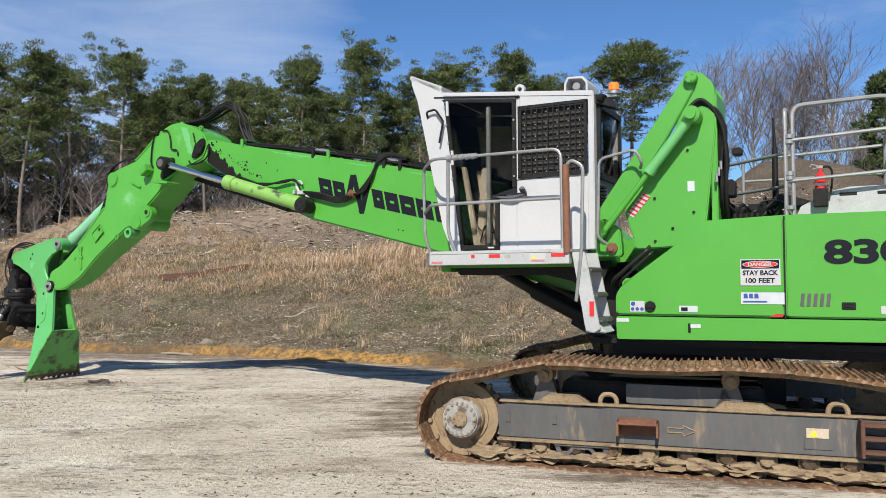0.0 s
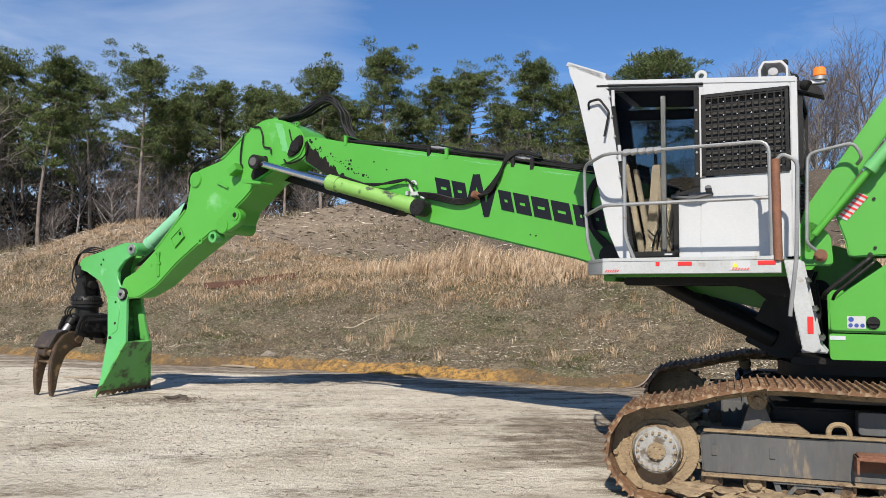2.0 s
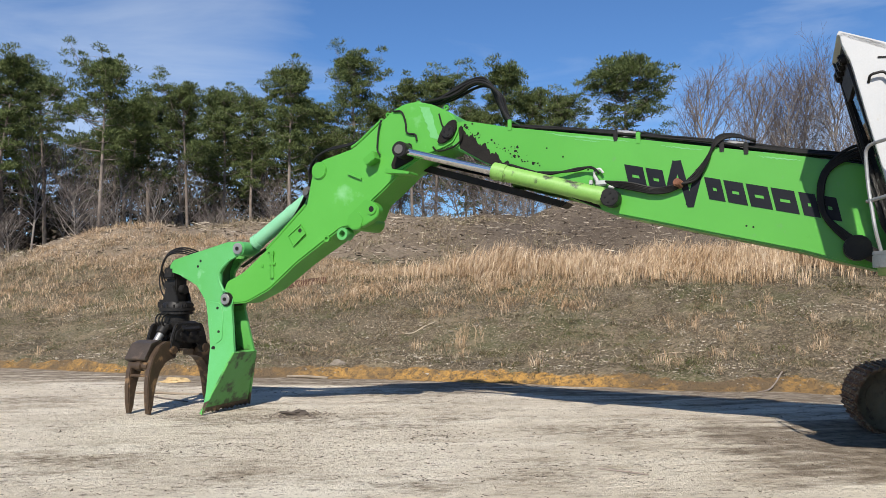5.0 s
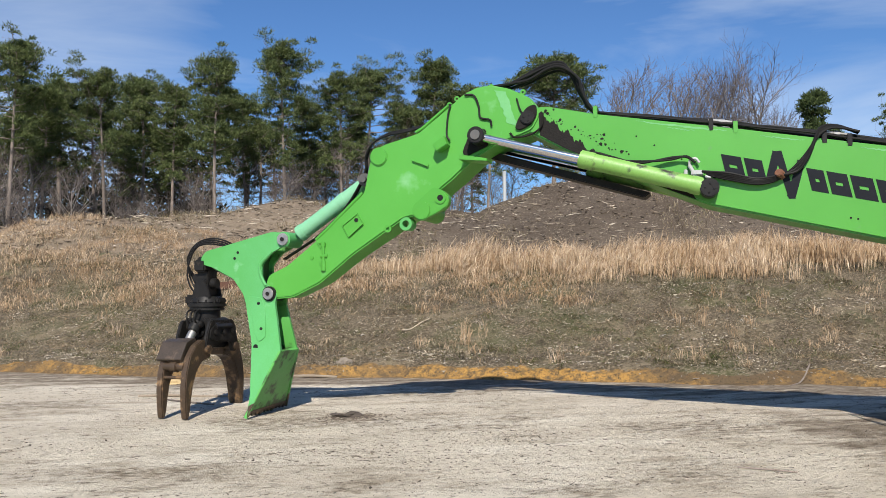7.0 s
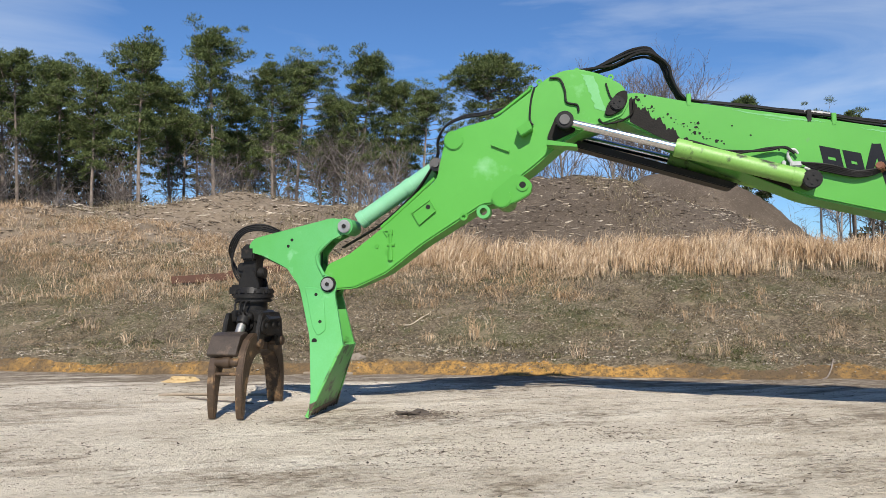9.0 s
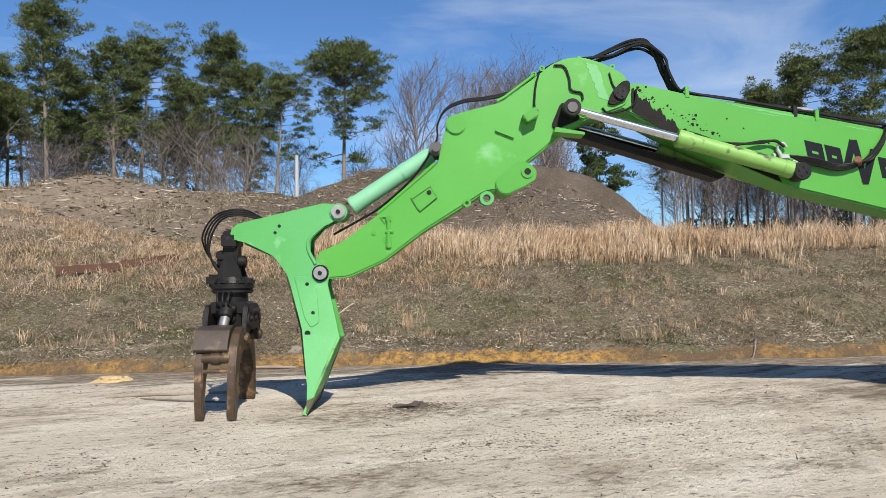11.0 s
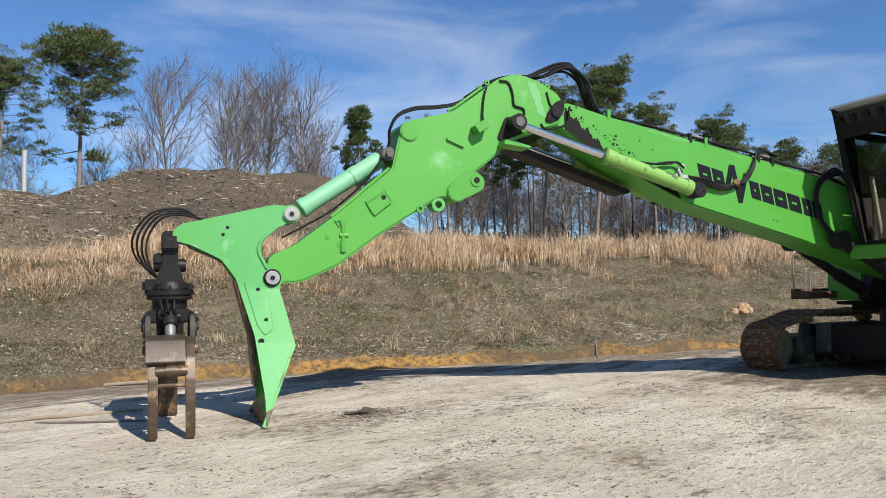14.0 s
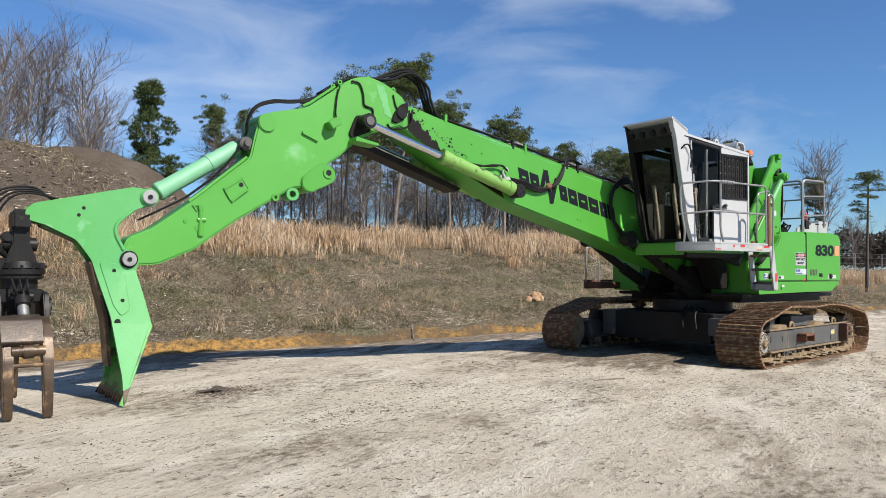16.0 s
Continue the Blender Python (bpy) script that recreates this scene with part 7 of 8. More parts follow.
def pine_meshes(seed, height=22.0, bare=0.5, spread=3.4, limbs=30, puffs=5, lean=0.0, gaps=0.3, per=88, width=0.038, girth=0.225, bark=None, dome=(1.9, 3.2, 26)):
    """A tall pine: long bare trunk with dead stubs, crooked limbs that carry tight puffs of needles towards their ends, and a rounded top."""
    rng = np.random.default_rng(seed)
    verts, faces = [], []
    sway = rng.normal(size=2) * 0.30
    line = [Vector((sway[0] * math.sin(t * 2.6) + lean * t * t, sway[1] * math.sin(t * 3.4 + 1), height * t * 0.97)) for t in np.linspace(0, 1, 13)]
    limb(verts, faces, line, girth, 0.05, 9)

    def at(t):
        k = min(int(t * 12), 11)
        return line[k].lerp(line[k + 1], t * 12 - k)

    centres, sizes = [], []
    heavy = rng.random() * 6.28
    for i in range(limbs):
        up = ((i + rng.random()) / limbs) ** 0.75
        if up < 0.45 and rng.random() < gaps:
            continue
        t = bare + (0.985 - bare) * up
        az = i * 2.4 + rng.normal() * 0.6
        reach = spread * (0.40 + 0.70 * math.sin(math.pi * min(0.22 + 0.66 * up, 0.92))) * (0.35 + 0.70 * rng.random()) * (1 + 0.28 * math.cos(az - heavy))
        out = Vector((math.cos(az), math.sin(az), 0))
        across = Vector((-out.y, out.x, 0))
        p0 = at(t)
        rise = 0.10 + 0.60 * up + rng.normal() * 0.28
        bend = across * rng.normal() * 0.18 * reach
        path = [p0, p0 + out * reach * 0.38 + Vector((0, 0, reach * rise * 0.12)), p0 + out * reach * 0.74 + bend * 0.6 + Vector((0, 0, reach * rise * 0.48)), p0 + out * reach + bend + Vector((0, 0, reach * rise))]
        limb(verts, faces, path, 0.062 * (1.2 - up * 0.6), 0.016, 4)
        for j in range(puffs):
            q = (0.40 if up < 0.7 else 0.22) + (0.64 if up < 0.7 else 0.82) * (j + rng.random()) / puffs
            k = min(int(q * 3), 2)
            base = path[k].lerp(path[k + 1], min(q * 3 - k, 1.15))
            tip = base + across * rng.normal() * reach * 0.22 + Vector((0, 0, 0.1 + rng.normal() * 0.38))
            centres.append(tuple(tip))
            sizes.append((0.34 + 0.46 * rng.random()) * (0.85 + 0.25 * up))
            if (tip - base).length > 0.35:
                limb(verts, faces, [base, tip], 0.018, 0.007, 3)
    for i in range(int(limbs * 0.6)):
        t = bare * (0.3 + 0.72 * rng.random())
        az = rng.random() * 6.28
        p0 = at(t)
        ln = 0.5 + 1.6 * rng.random() ** 1.6
        limb(verts, faces, [p0, p0 + Vector((math.cos(az) * ln, math.sin(az) * ln, rng.normal() * 0.3 + 0.05))], 0.024, 0.007, 3)
    wide, deep, count = dome
    for j in range(count):
        r = (rng.random() ** 0.6) * wide * (0.75 + 0.4 * rng.random()) * (1 + 0.25 * math.cos(j * 2.4 - heavy))
        tip = at(0.985) + Vector((math.cos(j * 2.4) * r, math.sin(j * 2.4) * r, 0.45 - deep * (r / wide) ** 2 * 0.42 - 0.35 * deep * rng.random() ** 1.5))
        base = at(max(0.6, min(0.97, tip.z / height - 0.02 - 0.35 * r / height)))
        limb(verts, faces, [base, base.lerp(tip, 0.55) + Vector((0, 0, -0.12 * r)), tip], 0.040, 0.010, 3)
        centres.append(tuple(tip))
        sizes.append(0.44 + 0.34 * rng.random())
    trunk = mesh_of("trunk", verts, faces, bark or BARK, True)
    nv, nf = needle_cloud(rng, centres, sizes, per, 0.30, width, 0.80)
    return trunk, mesh_of("crown", nv, nf, NEEDLES)


def cedar_meshes(seed, height=9.0, wide=2.4):
    """A dense dark evergreen, cone-shaped with a ragged outline."""
    rng = np.random.default_rng(seed)
    verts, faces = [], []
    limb(verts, faces, [Vector((0, 0, height * t)) for t in (0, 0.3, 0.6, 0.97)], 0.14, 0.02, 7)
    centres, sizes = [], []
    for i in range(190):
        t = 0.06 + 0.92 * rng.random() ** 1.2
        r = wide * (1.03 - t) ** 0.6 * (0.45 + 0.6 * rng.random()) * (0.8 + 0.35 * math.sin(t * 19 + seed))
        az = rng.random() * 6.28
        centres.append((r * math.cos(az), r * math.sin(az), height * t + r * 0.15))
        sizes.append(0.30 + 0.22 * rng.random())
        if i % 3 == 0:
            limb(verts, faces, [Vector((0, 0, height * t)), Vector(centres[-1])], 0.03, 0.008, 3)
    nv, nf = needle_cloud(rng, centres, sizes, 80, 0.28, 0.045, 0.9)
    return mesh_of("trunk", verts, faces, BARK, True), mesh_of("crown", nv, nf, CEDAR)


def bare_meshes(seed, height=18.0, stems=1, fine=True, spread=0.42, clear=0.34):
    """A leafless broadleaf tree: a clear lower stem, then upswept limbs that fork into a thin haze of twigs."""
    rng = np.random.default_rng(seed)
    verts, faces, tv, tf = [], [], [], []

    def grow(p, d, length, r, depth):
        pts = [p]
        for k in range(4):
            d = (d + Vector(rng.normal(size=3) * (0.06 if depth == 0 else 0.11)) + Vector((0, 0, 0.08 if depth == 0 else 0.06))).normalized()
            pts.append(pts[-1] + d * length / 4)
        if depth >= 2:
            limb(tv, tf, [pts[0], pts[2], pts[4]] if depth == 2 else [pts[0], pts[4]], r, r * 0.5, 3)
        else:
            limb(verts, faces, pts, r, r * 0.35, 7 if depth == 0 else 5)
        if depth >= (4 if fine else 3):
            return
        many = 23 if depth == 0 else 7 if depth == 1 else 5 if depth == 2 else 3
        low = clear if depth == 0 else 0.22
        for j in range(many):
            q = low + (1 - low) * (j + rng.random()) / many
            k = min(int(q * 4), 3)
            s = pts[k].lerp(pts[k + 1], q * 4 - k)
            side = d.orthogonal().normalized()
            side.rotate(Matrix.Rotation(j * 2.4 + rng.random(), 3, d))
            nd = (d * (1 - spread) + side * spread * (0.7 + 0.6 * rng.random()) + Vector((0, 0, 0.04))).normalized()
            ln = length * (0.33 * (1 - ((q - 0.60) / 0.66) ** 2) if depth == 0 else 0.46) * (0.65 + 0.7 * rng.random())
            grow(s, nd, ln, max(r * (0.40 if depth == 0 else 0.45), 0.0115 if depth > 1 else 0.028), depth + 1)

    for k in range(stems):
        a = k * 6.28 / max(stems, 1) + rng.random()
        lean = 0.13 if stems > 1 else 0.04
        grow(Vector((math.cos(a) * 0.25 * (stems > 1), math.sin(a) * 0.25 * (stems > 1), 0)), Vector((math.cos(a) * lean, math.sin(a) * lean, 1)).normalized(), height * (0.92 - 0.09 * k), 0.19 if stems == 1 else 0.15, 0)
    trunk, twig = mesh_of("trunk", verts, faces, GREY_BARK, True), mesh_of("branchwork", tv, tf, TWIGS)
    top = max(v[2] for v in tv)
    for me in (trunk, twig):
        me.transform(Matrix.Scale(height / top, 4))
    return trunk, twig


def plant(name, meshes, second, label, category, x, y, height, made_for, spin, group="", sink=0.15, wide=1.0):
    ob = new(name)
    k = height / made_for
    ob.matrix_world = Matrix.Translation((x, y, land(x, y)[0] - sink)) @ Matrix.Rotation(spin, 4, "Z") @ Matrix.Diagonal((k * wide, k * wide, k, 1))
    for part_name, me in zip(("trunk", second), meshes):
        p = new(part_name, me)
        p.parent = ob
    return tagged(ob, label, category, group)


PINES = [pine_meshes(11, bare=0.50, spread=3.2, limbs=46), pine_meshes(12, bare=0.50, spread=3.0, limbs=40), pine_meshes(13, bare=0.46, spread=2.8, limbs=48), pine_meshes(14, bare=0.54, spread=3.3, limbs=38, gaps=0.15), pine_meshes(15, bare=0.52, spread=2.7, limbs=46)]
LONE = pine_meshes(23, bare=0.46, spread=3.5, limbs=30, puffs=7, lean=0.3, gaps=0.55, dome=(3.3, 4.6, 80))
BACK = [pine_meshes(16, bare=0.54, spread=3.1, limbs=34, per=48, width=0.055), pine_meshes(17, bare=0.50, spread=2.8, limbs=36, per=48, width=0.055)]
SLIM = [pine_meshes(31, bare=0.62, spread=1.7, limbs=13, puffs=3, dome=(0.9, 1.6, 8), girth=0.17, bark=SHADED_BARK), pine_meshes(32, bare=0.72, spread=1.5, limbs=12, puffs=3, dome=(0.9, 1.6, 8), girth=0.14, bark=SHADED_BARK), pine_meshes(33, bare=0.66, spread=1.9, limbs=14, puffs=3, dome=(0.9, 1.6, 8), girth=0.2, bark=SHADED_BARK)]
CEDARS = [cedar_meshes(41, wide=2.9)]
BARES = [bare_meshes(51, spread=0.43, clear=0.36), bare_meshes(52, spread=0.41, clear=0.40), bare_meshes(53, stems=2, spread=0.40, clear=0.40), bare_meshes(54, spread=0.44, clear=0.38)]
SAPLINGS = [bare_meshes(61, fine=False, spread=0.52, clear=0.45), bare_meshes(62, fine=False, spread=0.58, clear=0.5), bare_meshes(63, stems=2, fine=False, spread=0.55, clear=0.42)]

PINE_LABEL, BARE_LABEL = "tall green pine with a bare grey-brown trunk", "leafless grey broadleaf tree with fine upswept twigs"


def ahead(az, dist, eye=(0.0, 0.0)):
    return eye[0] + dist * math.sin(radians(az)), eye[1] + dist * math.cos(radians(az))


rnd = random.Random(5)
# pines that stand out of the wood's edge: bearing from the start of the walk, distance, height
for az, dist, h, k in ((-30.5, 88, 23.5, 0), (-27.6, 84, 22.5, 2), (-25.4, 92, 23.5, 1), (-22.3, 82, 23.0, 3), (-20.2, 90, 21.0, 4), (-17.0, 86, 22.0, 0), (-14.6, 93, 24.0, 2), (-12.6, 88, 22.0, 1), (-9.9, 83, 24.0, 4), (-7.9, 92, 22.5, 0),
                       (-5.7, 82.5, 25.5, 1), (-3.6, 90, 22.0, 2), (-1.5, 84, 23.0, 3), (0.4, 86, 24.5, 0), (2.9, 91, 22.0, 4), (5.1, 85, 25.0, 2), (7.2, 88, 23.0, 1), (9.0, 84, 21.5, 0), (-33.5, 86, 23, 4), (-37, 88, 24, 1), (-41, 84, 22, 2), (-45, 87, 23, 0)):
    x, y = ahead(az, dist)
    plant("pine", PINES[k], "crown", PINE_LABEL, "pine tree", x, y, (h + 2.0) * 0.965 - land(x, y)[0], 22.0, rnd.random() * 6.28, "pines at the edge of the wood", wide=1.1)
# the lone wide pine
plant("pine", LONE, "crown", "lone wide-crowned pine standing on the spoil heap's far side", "pine tree", 19.6, 82.0, 26.6 - land(19.6, 82.0)[0], 22.0, 0.6, wide=1.32)
# second and third rows
for k in range(38):
    az = -47 + 56 * (k + rnd.random()) / 38
    x, y = ahead(az, 97 + 16 * rnd.random())
    plant("pine", BACK[k % 2], "crown", PINE_LABEL, "pine tree", x, y, 17.6 + 4.2 * rnd.random(), 22.0, rnd.random() * 6.28, "pines inside the wood", wide=1.4)
# broadleaf trees mixed into the edge
for k in range(20):
    az = -46 + 58 * (k + rnd.random()) / 20
    x, y = ahead(az, 74 + 16 * rnd.random())
    plant("bare_tree", (SAPLINGS if k % 3 else BARES)[k % 3], "branchwork", BARE_LABEL, "bare tree", x, y, 6 + 9 * rnd.random(), 18.0, rnd.random() * 6.28, "bare trees along the wood's edge")
# slender grey saplings standing close along the wood's edge
for k in range(28):
    az = -47 + 60 * (k + rnd.random()) / 28
    x, y = ahead(az, 84 + 20 * rnd.random())
    plant("bare_tree", SAPLINGS[k % 3], "branchwork", "slender leafless sapling with a pale grey stem", "bare tree", x, y, 9 + 10 * rnd.random(), 18.0, rnd.random() * 6.28, "saplings along the wood's edge", wide=0.9)
# bare trees behind the spoil heap
for x, y, h, k, w in ((28.0, 81.0, 25.5, 0, 0.86), (27.0, 69.0, 21.5, 1, 0.92), (30.4, 68.0, 23.5, 2, 0.86), (32.2, 62.0, 20.6, 3, 0.95), (36.0, 66.0, 17.5, 1, 0.85), (25.0, 88.0, 17.0, 3, 0.8), (34.0, 77.0, 19.5, 0, 0.8), (22.5, 86.0, 13.5, 1, 0.8), (40.0, 74.0, 17.0, 2, 0.8), (30.5, 90.0, 19.0, 1, 0.8)):
    plant("bare_tree", BARES[k], "branchwork", BARE_LABEL, "bare tree", x, y, h * 1.07 - land(x, y)[0], 18.0, rnd.random() * 6.28, "bare trees behind the spoil heap", wide=w)
# cedars and pines past the end of the heap, and the wood on the flat beyond the grass
for x, y, h, k in ((31.2, 55.1, 16.2, 0),):
    plant("cedar", CEDARS[k], "crown", "dense dark green evergreen with a ragged outline", "evergreen tree", x, y, h - land(x, y)[0], 9.0, rnd.random() * 6.28, wide=0.95)
plant("pine", PINES[1], "crown", PINE_LABEL, "pine tree", 37.6, 54.4, 15.6 - land(37.6, 54.4)[0], 22.0, 2.1, "pines beyond the grass", wide=0.85)
for x, y, h, k, w in ((33.0, 33.3, 15.9, 2, 1.25), (32.8, 37.4, 15.2, 0, 1.3), (33.4, 41.0, 14.2, 4, 1.2), (38.5, 32.5, 14.0, 1, 1.0)):
    plant("pine", PINES[k], "crown", PINE_LABEL, "pine tree", x, y, h - land(x, y)[0], 22.0, rnd.random() * 6.28, "pines beyond the grass", wide=w)
for az, dist, h, k in ((67.2, 66, 15.6, 3), (70.5, 72, 13.0, 1), (76.1, 64, 11.6, 0), (78.0, 70, 12.0, 2), (81.5, 62, 9.0, 1), (88.2, 60, 8.6, 1)):
    x, y = ahead(az, dist, (-13.3, 6.4))
    plant("pine", PINES[k], "crown", PINE_LABEL, "pine tree", x, y, h * 0.88 + 0.6 - land(x, y)[0], 22.0, rnd.random() * 6.28, "pines beyond the grass", wide=1.12)
for az, dist, h, k in ((88.9, 60, 10.2, 1), (90.4, 75, 6, 0), (93.5, 70, 6.5, 1)):
    x, y = ahead(az, dist, (-13.3, 6.4))
    plant("bare_tree", BARES[k], "branchwork", BARE_LABEL, "bare tree", x, y, h - land(x, y)[0] + 1, 18.0, 1.0 + az, "bare trees beyond the yard")
x, y = ahead(91.2, 46, (-13.3, 6.4))
plant("pine", SLIM[0], "crown", "young pine with a thin bare trunk beside the yard fence", "pine tree", x, y, 6.4, 22.0, 0.4, wide=2.0)
for k in range(126):
    az = 47.0 + 36.5 * (k + rnd.random()) / 126
    x, y = ahead(az, 66 + 26 * rnd.random() - max(0, az - 70) * 0.4, (-13.3, 6.4))
    if k % 2 == 0:
        plant("bare_tree", SAPLINGS[k % 3], "branchwork", BARE_LABEL, "bare tree", x, y, 9 + 4 * rnd.random(), 18.0, rnd.random() * 6.28, "bare trees beyond the grass")
    else:
        plant("pine", SLIM[k % 3], "crown", "slim pine in a thin stand, its bark coloured as shaded", "pine tree", x, y, (11.5 + 3.5 * rnd.random()) * (0.8 if az > 72 else 1), 22.0, rnd.random() * 6.28, "slim pines beyond the grass", wide=1.15)


def brush():
    """Thin undergrowth along the foot of the wood: upright twigs and stems."""
    rng = np.random.default_rng(7)
    verts, faces = [], []
    for k in range(11000):
        if k % 5 < 3:
            x, y = ahead(-47 + 62 * rng.random(), 72 + 24 * rng.random())
        else:
            x, y = ahead(38 + 56 * rng.random(), 62 + 26 * rng.random(), (-13.3, 6.4))
        h = (0.8 + 2.6 * rng.random() ** 2) * (0.8 if k % 5 >= 3 else 1.2)
        z = land(x, y)[0] - 0.05
        a, b = rng.normal(size=2) * 0.28 * h, rng.normal(size=2) * 0.3
        w = 0.018 + 0.02 * rng.random()
        n = len(verts)
        verts += [(x - w, y, z), (x + w, y, z), (x + a[0] + b[0] * 0.1, y + a[1], z + h)]
        faces.append((n, n + 1, n + 2))
        for j in range(4):
            t = 0.25 + 0.7 * rng.random()
            q = (x + a[0] * t, y + a[1] * t, z + h * t)
            e = rng.normal(size=3) * 0.33 * h * 0.6
            n = len(verts)
            verts += [(q[0], q[1], q[2] - 0.014), (q[0], q[1], q[2] + 0.014), (q[0] + e[0], q[1] + e[1], q[2] + abs(e[2]) + 0.15)]
            faces.append((n, n + 1, n + 2))
    ob = new("undergrowth", mesh_of("undergrowth", verts, faces, BRUSH))
    return tagged(ob, "brown leafless undergrowth along the foot of the wood", "undergrowth", kind="stuff")


brush()


def backwoods():
    """Far woods: a deep, uneven belt of small clumps behind the nearer trees, and the leafless thicket under them."""
    rng = np.random.default_rng(17)
    green, brown = ([], []), ([], [])
    for k in range(7400):
        az = -52 + 70 * rng.random() if k % 3 else 18 + 84 * rng.random()
        d = 108 + 34 * rng.random()
        top = 20.0 if az < -9 else 10.0 if az < 12 else 3.5 if az < 40 else 7.5 if az < 72 else 4.5
        top *= 0.85 + 0.5 * noise.noise(Vector((az * 0.35, 2.0, 0)))
        x, y = ahead(az, d)
        z = 2.2 + max(top, 1) * rng.random() ** 1.2
        c, s = green if z > 7.5 + 2.5 * noise.noise(Vector((az * 0.5, 9.0, 0))) else brown
        c.append((x, y, z))
        s.append(1.2 + 0.9 * rng.random())
    for k in range(900):
        az = -52 + 61 * rng.random()
        x, y = ahead(az, 104 + 6 * rng.random())
        brown[0].append((x, y, 2.5 + 9.0 * rng.random() ** 1.3))
        brown[1].append(1.1 + 0.8 * rng.random())
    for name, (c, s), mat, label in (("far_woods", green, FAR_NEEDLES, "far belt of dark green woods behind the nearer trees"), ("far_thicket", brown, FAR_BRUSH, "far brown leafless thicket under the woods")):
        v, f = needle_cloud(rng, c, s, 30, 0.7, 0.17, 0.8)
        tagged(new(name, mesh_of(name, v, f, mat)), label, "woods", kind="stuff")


backwoods()


# ---------------------------------------------------------------- bank growth and litter
def along_bank(s, e):
    d = foot(s) + e
    p = ACROSS * d + ALONG * s
    return p.x, p.y


def blades(name, spots, mat, label, category, width, bend, seed):
    """Grass or weeds: for each spot (x, y, height, lean, way) a narrow tapered blade that bends over."""
    rng = np.random.default_rng(seed)
    q = np.array(spots)
    n = len(q)
    z = np.array([land(x, y)[0] for x, y in q[:, :2]]) - 0.02
    h, lean, way = q[:, 2], q[:, 3], q[:, 4]
    a = rng.random(n) * 6.28
    w = width * (0.6 + 0.8 * rng.random(n))
    side = np.stack([np.cos(a) * w, np.sin(a) * w, np.zeros(n)], 1)
    base = np.stack([q[:, 0], q[:, 1], z], 1)
    out = np.stack([np.cos(way) * lean * h, np.sin(way) * lean * h, np.zeros(n)], 1)
    mid = base + out * 0.4 + np.stack([0 * h, 0 * h, h * 0.6], 1)
    tip = base + out * (1 + bend) + np.stack([0 * h, 0 * h, h * (1 - 0.35 * np.minimum(lean, 1))], 1)
    v = np.stack([base, mid + side, tip, mid - side], 1).reshape(-1, 3).tolist()
    faces = np.arange(n * 4).reshape(-1, 4).tolist()
    ob = new(name, mesh_of(name, v, faces, mat))
    return tagged(ob, label, category, kind="stuff")


rng = np.random.default_rng(3)
tall = []
while len(tall) < 70000:                   # clumps that differ in height, thickness and lean
    s = -18 + 65 * rng.random()
    e = 5.0 + 6.1 * rng.random()
    thick = 0.50 - 0.88 * (1 - smooth(5.2, 7.6, e)) + 1.0 * noise.noise(Vector((s * 0.34, e * 0.5, 11))) + 0.5 * noise.noise(Vector((s * 1.4, e * 1.5, 3)))
    if s < -12.0:
        thick -= 0.35 + 0.14 * (-12 - s)
    if rng.random() > thick:
        continue
    x, y = along_bank(s, e)
    grow = (0.62 + 0.6 * noise.noise(Vector((s * 0.55, e * 0.8, 23))) + 0.38 * rng.random()) * (0.55 + 0.45 * smooth(5.6, 7.4, e))
    way, tilt = 0.4 + 1.6 * noise.noise(Vector((s * 0.6, e, 29))) + rng.normal() * 0.5, 0.06 + 0.22 * rng.random() ** 2
    for j in range(int(12 + 14 * rng.random())):
        tall.append((x + rng.normal() * 0.10, y + rng.normal() * 0.10, grow * (0.55 + 0.5 * rng.random()), tilt + abs(rng.normal()) * 0.14, way + rng.normal() * 0.7))
blades("tall_dry_grass", tall, DRY_GRASS, "tall straw-coloured dry grass along the top of the bank", "grass", 0.008, 0.35, 5)


def weed_field(count, seed, reach, bias, size, lean, bunch=(8, 10), loose=0.09):
    """Spots on the bank in bunches, gathered in patches of their own."""
    out = []
    while len(out) < count:
        s = -31 + 58 * rng.random()
        e = 0.06 + reach * rng.random()
        keep = bias + 0.8 * noise.noise(Vector((s * 0.42, e * 0.75, seed))) + 0.6 * noise.noise(Vector((s * 1.7, e * 2.4, seed + 3)))
        if e < 0.35:
            keep *= 0.12 + 0.6 * (noise.noise(Vector((s * 0.5, 5, 5))) > 0.1)
        if e > 8:
            keep *= 0.6
        if rng.random() > keep:
            continue
        x, y = along_bank(s, e)
        k = 0.45 + 1.1 * rng.random() ** 1.5
        way, spread = rng.random() * 6.28, 0.5 + 1.2 * rng.random()
        for j in range(int(bunch[0] + bunch[1] * rng.random())):
            out.append((x + rng.normal() * loose, y + rng.normal() * loose, k * (size[0] + size[1] * rng.random() ** 1.6), lean[0] + lean[1] * rng.random(), way + rng.normal() * spread))
    return out


blades("dead_weeds", weed_field(170000, 21, 8.6, 0.62, (0.035, 0.115), (0.3, 1.8), (7, 9), 0.08), WEEDS, "matted brown dead weeds on the bank", "weeds", 0.0065, 0.5, 6)
blades("green_grass", weed_field(56000, 61, 8.5, 0.14, (0.03, 0.08), (0.3, 1.2), (10, 14), 0.13), OLIVE, "low olive-green winter grass on the bank", "grass", 0.008, 0.4, 26)
blades("straw_mat", weed_field(105000, 81, 9.5, 0.26, (0.018, 0.060), (1.0, 2.6), (8, 10), 0.11), DRY_GRASS, "flattened pale straw lying on the bank", "grass", 0.0055, 0.6, 27)

